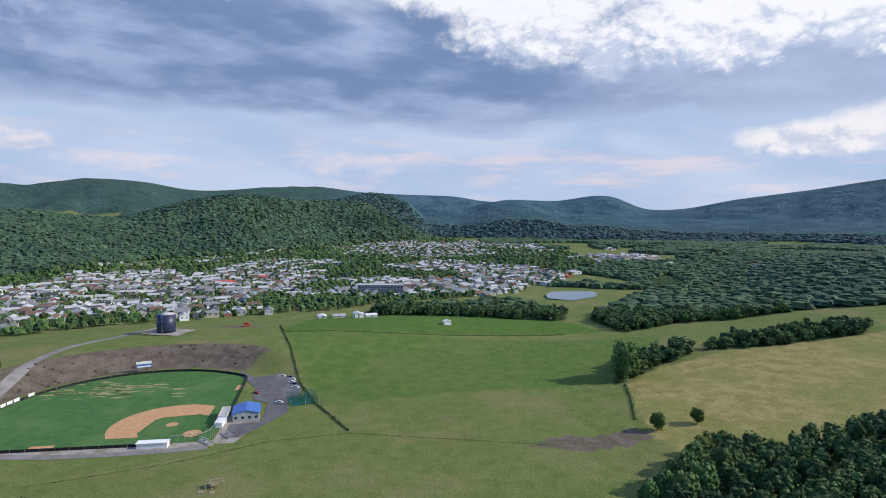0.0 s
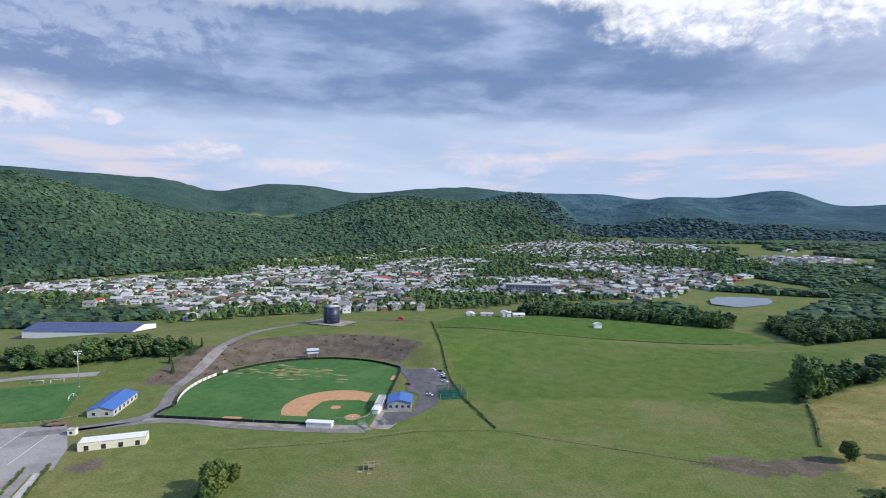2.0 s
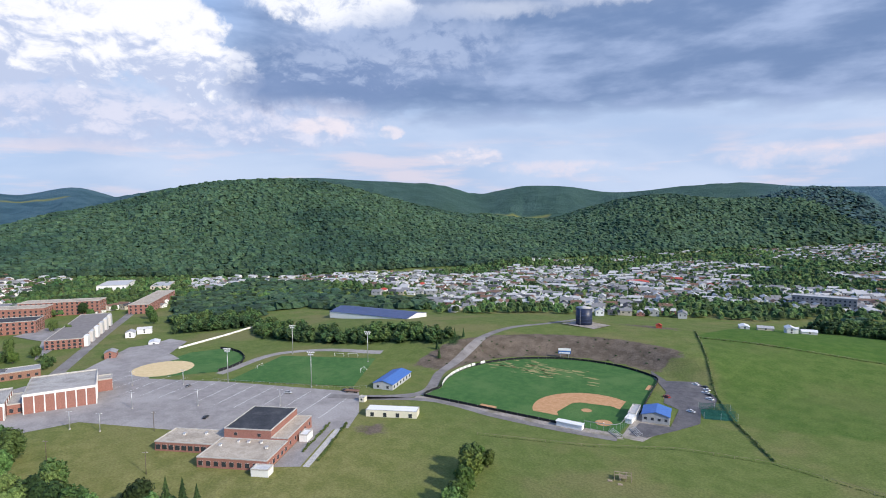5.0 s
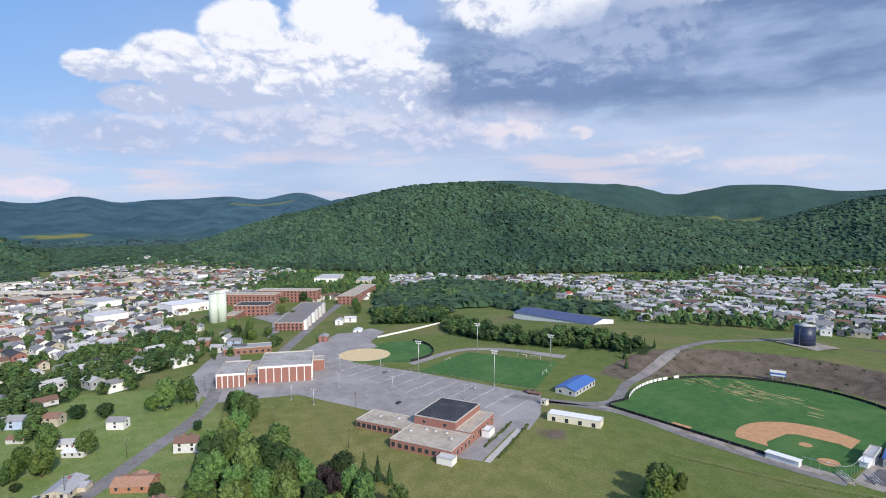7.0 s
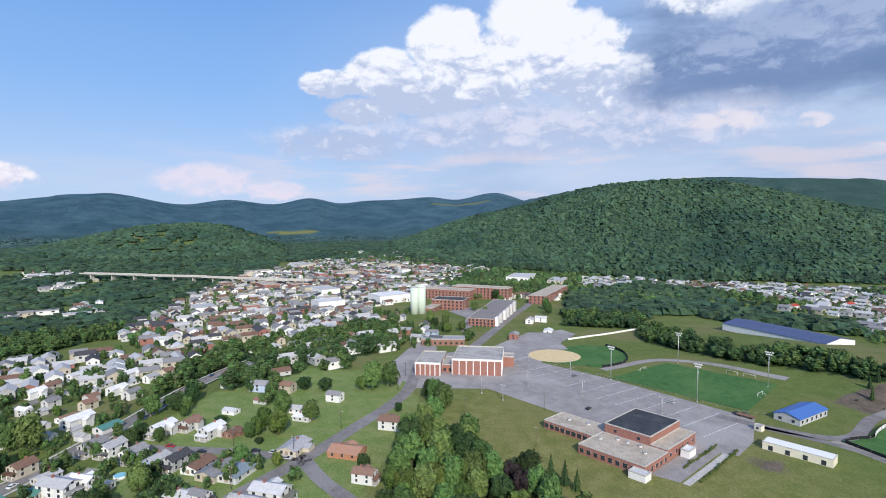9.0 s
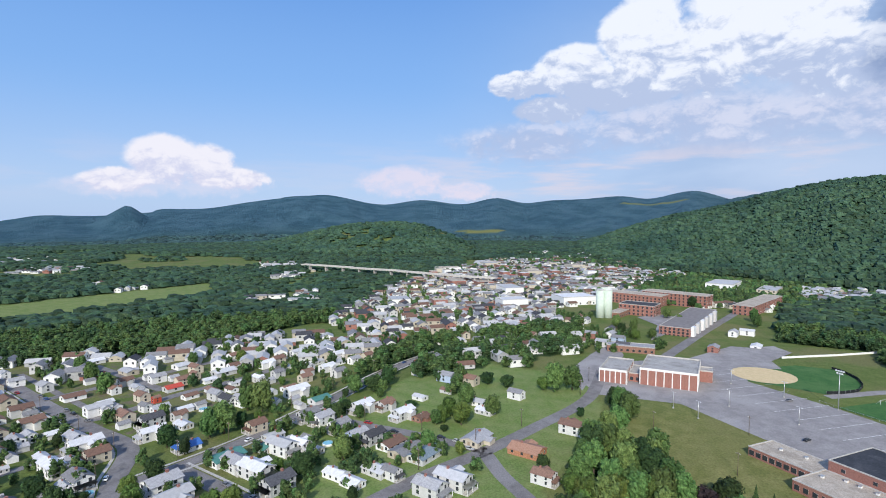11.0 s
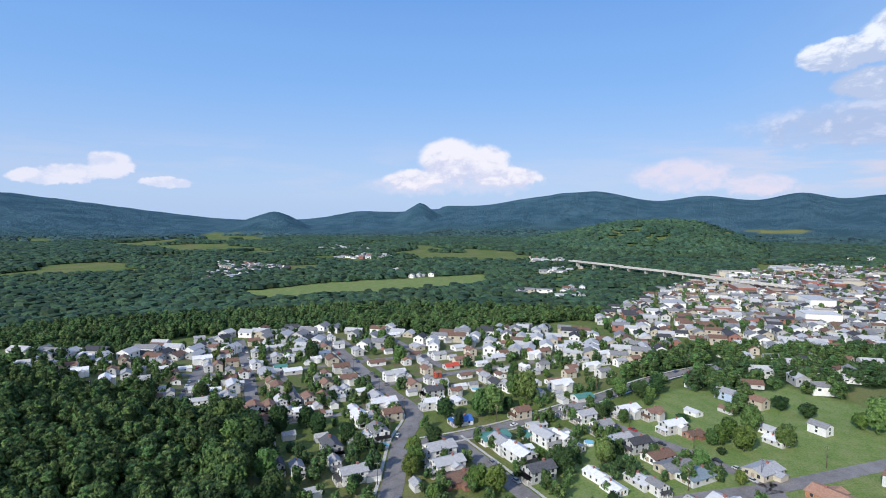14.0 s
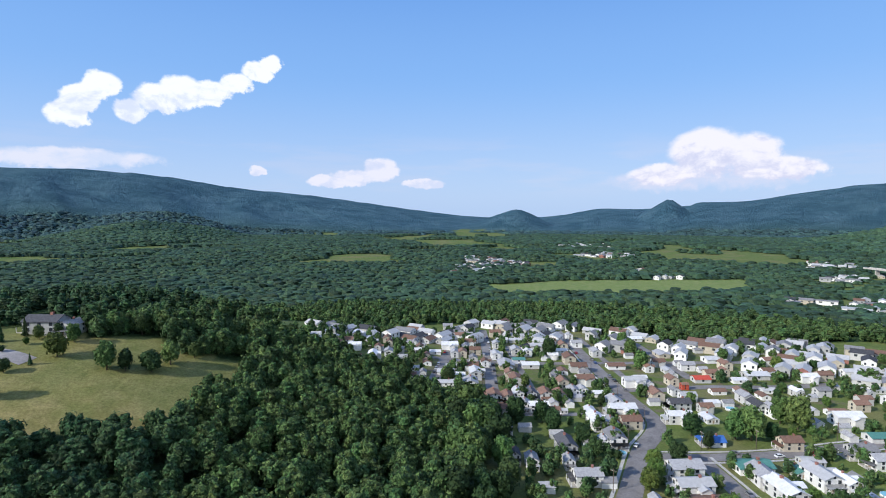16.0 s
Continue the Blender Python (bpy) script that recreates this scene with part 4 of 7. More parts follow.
def conifer_template(seed):
    """A spruce: tiers of drooping, jagged boughs."""
    g = np.random.default_rng(seed)
    vs, fs, n = [], [], 0
    tiers, m = 11, 13
    for k in range(tiers):
        z0, rad = -1 + 2.0 * k / tiers, 0.62 * (1 - k / tiers) + 0.05
        ring = [((0, 0, z0 + 0.34))]
        for i in range(m):
            a = i / m * math.tau + g.uniform(-0.1, 0.1)
            q = rad * (g.uniform(0.8, 1.15) if i % 2 else g.uniform(0.5, 0.75))
            ring.append((math.cos(a) * q, math.sin(a) * q, z0 - 0.08 * g.uniform(0, 1)))
        vs.append(np.array(ring))
        fs.append(np.array([(0, 1 + i, 1 + (i + 1) % m) for i in range(m)]) + n)
        n += m + 1
    return np.concatenate(vs), np.concatenate(fs)


SMALL = [dome_template(400 + k, 2, 6) for k in range(10)]
DOMES = [dome_template(100 + k) for k in range(8)]
ROUGH = [lumpy_template(500 + k, 5, 45, 5) for k in range(6)]
FULL = [lumpy_template(300 + k, 11, 300) for k in range(6)]
LUMPS = [lumpy_template(200 + k, 7, 110, 5) for k in range(6)]


def crowns(name, x, y, rad, high, templates, mat, label, lift=0.45, category="woods"):
    """One joined mesh of many crowns standing on the land."""
    z = ground(x, y)
    vs, fs, n = [], [], 0
    pick = rng.integers(0, len(templates), len(x))
    for k, (tv, tf) in enumerate(templates):
        i = np.nonzero(pick == k)[0]
        if not len(i):
            continue
        a = rng.uniform(0, math.tau, len(i))
        c, s = np.cos(a), np.sin(a)
        v = np.empty((len(i), len(tv), 3))
        v[..., 0] = (tv[:, 0] * c[:, None] - tv[:, 1] * s[:, None]) * rad[i][:, None] + x[i][:, None]
        v[..., 1] = (tv[:, 0] * s[:, None] + tv[:, 1] * c[:, None]) * rad[i][:, None] + y[i][:, None]
        v[..., 2] = (tv[:, 2] * 0.5 + lift) * high[i][:, None] + z[i][:, None]
        f = tf[None] + (np.arange(len(i)) * len(tv))[:, None, None] + n
        vs.append(v.reshape(-1, 3))
        fs.append(f.reshape(-1, 3))
        n += len(i) * len(tv)
    me = mesh_of(name, np.concatenate(vs), np.concatenate(fs), [mat], smooth_shade=templates is DOMES)
    return tagged(new(name, me), label, category, kind="stuff")


def scatter_polar(r0, r1, step, b0=-45.0, b1=200.0, floor=8.0):
    """Jittered places whose spacing grows with the range."""
    xs, ys, ss = [], [], []
    r = r0
    while r < r1:
        c = max(floor, step * r)
        b = np.radians(np.arange(b0, b1, math.degrees(c / r)))
        q, bb = r + rng.uniform(-0.45, 0.45, len(b)) * c, b + rng.uniform(-0.45, 0.45, len(b)) * c / r
        xs.append(-np.sin(bb) * q), ys.append(np.cos(bb) * q), ss.append(np.full(len(b), c))
        r += c * 0.9
    return np.concatenate(xs), np.concatenate(ys), np.concatenate(ss)


def faces_camera(x, y):
    """True on the flanks that face the camera, just over the crests and on low ground; hidden backs stay bare."""
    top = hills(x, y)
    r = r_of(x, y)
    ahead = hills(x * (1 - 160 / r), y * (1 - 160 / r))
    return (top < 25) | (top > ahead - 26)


def make_woods():
    x, y, c = scatter_polar(640, 2500, 0.0076, floor=9.6)
    keep = woods_mask(x, y) & faces_camera(x, y) & ~keep_clear(x, y, 1.0)
    x, y, c = x[keep], y[keep], c[keep]
    rad = c * rng.uniform(0.58, 0.92, len(x)) * rng.choice((0.85, 1.0, 1.25), len(x))
    high, slope = np.minimum(rad * rng.uniform(0.95, 1.4, len(x)), 14), hills(x, y) > 10
    crowns("hill_woods", x[slope], y[slope], rad[slope], high[slope], SMALL, M["hill_woods"], "dense green hardwood forest over the hills", 0.36)
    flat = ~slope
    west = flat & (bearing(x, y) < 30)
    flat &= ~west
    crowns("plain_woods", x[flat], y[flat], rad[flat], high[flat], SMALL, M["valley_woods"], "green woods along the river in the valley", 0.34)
    crowns("plain_woods", x[west], y[west], rad[west], high[west], SMALL, M["west_woods"], "woods beyond the pastures coloured a sunlit green", 0.34)
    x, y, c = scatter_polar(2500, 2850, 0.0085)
    keep = woods_mask(x, y) & faces_camera(x, y)
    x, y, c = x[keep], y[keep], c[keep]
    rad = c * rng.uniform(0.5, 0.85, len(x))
    crowns("ridge_woods", x, y, rad, rad * rng.uniform(0.7, 1.0, len(x)), SMALL[:6], M["far_woods"], "forest on the distant ridges tinted haze blue", 0.3)
    x, y, c = scatter_polar(330, 640, 0.0125, floor=7.0)
    keep = woods_mask(x, y) & ~keep_clear(x, y, 2.0) & (bearing(x, y) < 140)
    x, y = x[keep], y[keep]
    x2, y2, c = scatter_polar(120, 330, 0.0, b0=-60.0, b1=60.0, floor=7.2)
    keep = within(CORNER_WOODS, x2, y2)
    x2, y2 = x2[keep], y2[keep]
    rad = rng.uniform(3.0, 5.4, len(x2))
    crowns("copse_woods", x2, y2, rad, rad * rng.uniform(2.0, 2.8, len(x2)), FULL, M["belt_woods"], "dense leafy copse beside the hay field")
    some = rng.random(len(x)) < 0.68
    x, y = x[some], y[some]
    rad = 3.0 + 4.4 * rng.random(len(x)) ** 0.8
    crowns("valley_woods", x, y, rad, rad * rng.uniform(1.35, 2.0, len(x)), LUMPS, M["belt_woods"], "leafy green trees in belts round the fields and town")
    # garden trees between the near houses
    x, y, c = scatter_polar(180, 640, 0.0, b0=70.0, b1=165.0, floor=9.6)
    keep = (within(TOWN_A, x, y) | within(UPTOWN, x, y)) & (value_noise(x, y, 40, 51, 2) > np.where(within([grid(14, -175), grid(14, 150), grid(200, 150), grid(220, -175)], x, y), 0.53, 0.44)) & ~keep_clear(x, y, 2.5)
    x, y = x[keep], y[keep]
    rad = rng.uniform(1.6, 4.0, len(x))
    crowns("garden_trees", x, y, rad, rad * rng.uniform(1.9, 2.6, len(x)), LUMPS, M["belt_woods"], "green garden trees and shrubs between the houses")
    # the wooded knoll and the corner copse
    x, y, c = scatter_polar(130, 640, 0.0, b0=135.0, b1=215.0, floor=7.7)
    keep = woods_mask(x, y)
    x, y = x[keep], y[keep]
    rad = rng.uniform(3.6, 6.2, len(x))
    thin = (r_of(x, y) < 330) | (rng.random(len(x)) < 0.62)
    x, y, rad = x[thin], y[thin], rad[thin] * np.where(r_of(x[thin], y[thin]) < 330, 1.0, 1.22)
    near = r_of(x, y) < 330
    crowns("knoll_woods", x[near], y[near], rad[near], rad[near] * rng.uniform(2.0, 2.7, int(near.sum())), FULL, M["woods"], "dense leafy forest covering the near knoll")
    far = ~near
    crowns("valley_woods", x[far], y[far], rad[far] * 0.9, rad[far] * rng.uniform(1.5, 2.2, int(far.sum())), ROUGH, M["woods"], "leafy forest along the valley behind the knoll", 0.36)
    # scattered trees among the far houses
    x, y, c = scatter_polar(560, 2400, 0.010, b0=-16.0, b1=118.0, floor=10.0)
    b, r = bearing(x, y), r_of(x, y)
    leafy = value_noise(x, y, 170, 61, 2) < 0.45
    keep = (west_town(b, r) | south_town(b, r) | within(DOWNTOWN, x, y)) & (rng.random(len(x)) < np.where(within(DOWNTOWN, x, y), 0.30, np.where(leafy, 1.0, 0.85))) & ~keep_clear(x, y, 2.0)
    x, y, c, leafy = x[keep], y[keep], c[keep], leafy[keep]
    rad = np.clip(c * 0.34, 2.8, 5.0) * rng.uniform(0.6, 1.2, len(x)) * np.where(leafy, 1.3, 1.0)
    crowns("town_trees", x, y, rad, rad * rng.uniform(1.6, 2.3, len(x)), SMALL, M["woods"], "green street and garden trees among the far houses")


make_woods()


def tree_parts(seed, mat, high=11.0, spread=4.2, conifer=False):
    """A tree: tapered trunk with limbs, and a crown of lobes and leaf sprays."""
    g = random.Random(seed)
    bm = bmesh.new()
    tube(bm, (0, 0, -0.4), (0, 0, high * 0.45), 0.32, 0.18, 8)
    tube(bm, (0, 0, high * 0.45), (0.2, 0.1, high * 0.8), 0.18, 0.06, 6)
    for k in range(5):
        a = k * 1.3 + g.uniform(-0.3, 0.3)
        z = high * g.uniform(0.28, 0.5)
        tube(bm, (0, 0, z), (math.cos(a) * spread * 0.55, math.sin(a) * spread * 0.55, z + high * 0.2), 0.11, 0.03, 5)
    trunk = bpy.data.meshes.new("trunk")
    bm.to_mesh(trunk)
    bm.free()
    trunk.materials.append(M["bark"])
    tv, tf = conifer_template(seed) if conifer else lumpy_template(seed, 14, 1100)
    v = tv * np.array((spread, spread, high * 0.46)) + np.array((0, 0, high * (0.52 if conifer else 0.56)))
    return trunk, mesh_of("crown", v, tf, [mat], smooth_shade=False)


TREES = {
    "oak": [tree_parts(11 + k, M["leaf"]) for k in range(4)],
    "light": [tree_parts(31 + k, M["leaf_light"], 9.5, 4.0) for k in range(2)],
    "dark": [tree_parts(41 + k, M["leaf_dark"], 10.0, 4.2) for k in range(2)],
    "round": [tree_parts(51, M["leaf_dark"], 7.5, 4.6)],
    "spruce": [tree_parts(61 + k, M["leaf_dark"], 13.0, 4.5, True) for k in range(2)],
    "purple": [tree_parts(71, M["leaf_purple"], 9.0, 4.0)],
}
TREE_WORDS = {"oak": "broad green leafy tree standing in grass", "light": "light green young leafy tree beside houses", "dark": "dark green leafy tree on a lawn",
              "round": "round dark green tree on a mown lawn", "spruce": "tall dark green spruce with drooping boughs", "purple": "dark purple-leaved tree among green ones"}


def tree(kind, x, y, size=1.0, group=""):
    pick = random.choice(TREES[kind])
    ob = thing("spruce_tree" if kind == "spruce" else "tree", TREE_WORDS[kind], "tree", at(x, y, random.uniform(0, 360)) @ Matrix.Diagonal((size, size, size * random.uniform(0.9, 1.1), 1)), group)
    for name, me in zip(("trunk", "crown"), pick):
        o = new(name, me)
        o.parent = ob
    return ob


# ---- houses ----
WINDOW = {}


def window_mesh(w, h):
    """A sash window: proud white frame, cross bar and recessed pane; faces -y."""
    if (w, h) not in WINDOW:
        bm = bmesh.new()
        box(bm, -w / 2 - 0.1, w / 2 + 0.1, -0.07, 0.03, -0.1, h + 0.1)
        front = min(bm.faces, key=lambda f: f.calc_center_median().y)
        bmesh.ops.inset_region(bm, faces=[front], thickness=0.1, depth=-0.05)
        front.material_index = 1
        me = bpy.data.meshes.new("window")
        bm.to_mesh(me)
        bm.free()
        me.materials.append(M["white"])
        me.materials.append(M["glass"])
        WINDOW[(w, h)] = me
    return WINDOW[(w, h)]


def put_window(parent, x, y, z, turn, w=0.95, h=1.45):
    o = new("window", window_mesh(w, h))
    o.parent, o.matrix_basis = parent, pose(x, y, z, 0, 0, turn)


def house(label, w, l, storeys, rise, wall, roof, porch=True, wing=False, chimney=True, detail=2):
    """A timber house with its ridge along y and its front at -y; w wide, l long."""
    h = 0.4 + 2.45 * storeys
    rise *= 0.8
    ob = thing("house", label, "house")
    bm = bmesh.new()
    gabled_walls(bm, w, l, -0.8, h, rise)
    if wing:
        n0 = len(bm.verts)
        gabled_walls(bm, w * 0.55, l * 0.62, -0.8, h - 0.6, rise * 0.6)
        bm.verts.ensure_lookup_table()
        for v in bm.verts[n0:]:
            v.co = Vector((v.co.y + w * 0.36, -v.co.x + l * 0.12, v.co.z))
    part("wall", bm, wall, ob)
    bm = bmesh.new()
    gable(bm, w, l, h, rise)
    if wing:
        n0 = len(bm.verts)
        gable(bm, w * 0.55, l * 0.62, h - 0.6, rise * 0.6)
        bm.verts.ensure_lookup_table()
        for v in bm.verts[n0:]:
            v.co = Vector((v.co.y + w * 0.36, -v.co.x + l * 0.12, v.co.z))
    part("roof", bm, roof, ob)
    if detail > 1:
        bm = boxes((-0.5, 0.5, -l / 2 - 0.06, -l / 2 + 0.02, 0.4, 2.5), (-0.58, -0.5, -l / 2 - 0.09, -l / 2 + 0.02, 0.4, 2.6), (0.5, 0.58, -l / 2 - 0.09, -l / 2 + 0.02, 0.4, 2.6))
        part("door", bm, M["wood"], ob, "brown front door")
        if chimney:
            part("chimney", boxes((-0.4, 0.4, l * 0.18 - 0.4, l * 0.18 + 0.4, h, h + rise + 0.9), (-0.5, 0.5, l * 0.18 - 0.5, l * 0.18 + 0.5, h + rise + 0.9, h + rise + 1.05)), M["brick"], ob, "red brick chimney")
        if porch:
            bm = bmesh.new()
            v = [bm.verts.new(p) for p in ((-w / 2 - 0.2, -l / 2 - 2.3, 2.75), (w / 2 + 0.2, -l / 2 - 2.3, 2.75), (w / 2 + 0.2, -l / 2, 3.45), (-w / 2 - 0.2, -l / 2, 3.45))]
            f = bm.faces.new(v)
            bmesh.ops.solidify(bm, geom=[f], thickness=0.16)
            bmesh.ops.recalc_face_normals(bm, faces=bm.faces[:])
            part("porch_roof", bm, roof, ob)
            part("porch_floor", boxes((-w / 2, w / 2, -l / 2 - 2.2, -l / 2, -0.6, 0.4)), M["concrete"], ob)
            post = part("porch_post", boxes((-0.09, 0.09, -0.09, 0.09, 0.4, 2.75)), M["white"], ob)
            post.matrix_basis = pose(-w / 2 + 0.2, -l / 2 - 2.05, 0)
            for px in (0.0, w / 2 - 0.2):
                share(post, pose(px, -l / 2 - 2.05, 0))
    if detail == 0:
        v = [(-w / 2 - 0.2, -l / 2 - 2.0, 2.6), (w / 2 + 0.2, -l / 2 - 2.0, 2.6), (w / 2 + 0.2, -l / 2, 3.2), (-w / 2 - 0.2, -l / 2, 3.2)]
        bm = bmesh.new()
        bmesh.ops.solidify(bm, geom=[bm.faces.new([bm.verts.new(p) for p in v])], thickness=0.16)
        part("porch_roof", bm, roof, ob)
    rows = [0.4 + 2.45 * k + 0.75 for k in range(storeys)]
    if detail > 1:
        for z in rows:
            for s in (-1, 1):
                for k in range(2 if l < 11 else 3):
                    yy = -l / 2 + l * (k + 0.5) / (2 if l < 11 else 3)
                    put_window(ob, s * w / 2, yy, z, 90 * s)
            for s in (-1, 1):
                put_window(ob, s * w * 0.27, -l / 2, z, 0)
        if storeys > 1:
            put_window(ob, 0, -l / 2, h + rise * 0.25, 0, 0.8, 1.0)
    else:
        for z in rows:
            put_window(ob, 0, -l / 2, z, 0, 1.2, 1.5)
            for s in (-1, 1) if detail else (1,):
                put_window(ob, s * w / 2, 0, z, 90 * s, 1.2, 1.5)
    return ob


STYLES = [
    ("two-storey white house with a grey shingle roof and porch", 7.6, 11.0, 2, 2.6, "siding_white", "roof_grey", True, False),
    ("white timber house with a pale grey roof", 7.2, 12.5, 2, 2.2, "siding_white", "roof_pale", True, True),
    ("one-storey white bungalow with a pale roof", 8.2, 12.0, 1, 1.9, "siding_white", "roof_pale", False, False),
    ("cream two-storey house with a brown roof", 7.4, 10.5, 2, 2.8, "siding_cream", "roof_brown", True, False),
    ("grey two-storey house with a dark roof and front porch", 7.0, 11.5, 2, 2.8, "siding_grey", "roof_dark", True, False),
    ("white house with a brown shingle roof and side wing", 8.0, 11.0, 2, 2.4, "siding_white", "roof_brown", True, True),
    ("brick house with a grey shingle roof", 8.0, 10.5, 2, 2.3, "brick", "roof_grey", True, False),
    ("low cream house with a grey roof", 8.6, 13.0, 1, 2.0, "siding_cream", "roof_grey", False, True),
    ("pale blue two-storey house with a grey roof", 8.0, 11.0, 2, 2.4, "siding_blue", "roof_grey", True, False),
    ("white one-storey house with a brown roof", 8.0, 12.0, 1, 2.0, "siding_white", "roof_brown", False, False),
    ("white house with a bright green metal roof", 7.6, 12.0, 1, 2.0, "siding_white", "roof_green", False, False),
    ("white house with a red roof", 8.0, 11.0, 1, 2.2, "siding_white", "roof_red", False, False),
    ("small white house with a bright blue roof", 8.0, 10.0, 1, 2.6, "siding_white", "roof_blue", True, False),
    ("brown-brick bungalow with a brown roof", 9.0, 13.0, 1, 2.2, "brick_brown", "roof_brown", False, True),
    ("red painted house with a brown roof", 7.0, 9.0, 2, 2.3, "siding_red", "roof_brown", False, False),
    ("orange brick bungalow with a salmon shingle roof", 11.0, 15.0, 1, 2.4, "brick_orange", "roof_salmon", False, True),
    ("white bungalow with a slate-blue roof", 8.4, 14.5, 1, 2.2, "siding_white", "roof_slate", False, False),
]
MADE = {}


def put_house(style, x, y, turn, detail=2, group="houses of the near town", size=1.0):
    key = (style, detail)
    m = at(x, y, turn, 0.15) @ Matrix.Diagonal((size, size, 0.35 + 0.5 * size, 1))
    if key in MADE:
        ob = copy_thing(MADE[key], Matrix())
        ob.matrix_basis = m
    else:
        label, w, l, st, rise, wall, roof, porch, wing = STYLES[style]
        w, l = w * 0.95, l * 0.96
        ob = house(label, w, l, st, rise, M[wall], M[roof], porch, wing, True, detail)
        ob.matrix_basis = m
        MADE[key] = ob
    ob["group"] = group
    return ob


TAKEN = []


def free(x, y, gap=9.0):
    return all((x - a) ** 2 + (y - b) ** 2 > gap * gap for a, b in TAKEN)


EXTRA = []
COMMON = [0, 0, 4, 1, 1, 6, 2, 2, 3, 4, 4, 5, 5, 6, 7, 8, 9, 3, 2, 0]
g0 = random.Random(5)
# chosen houses that stand out: plan place, turn, style
FA = math.degrees(math.atan2(GA[1], GA[0]))
FB = math.degrees(math.atan2(GB[1], GB[0]))
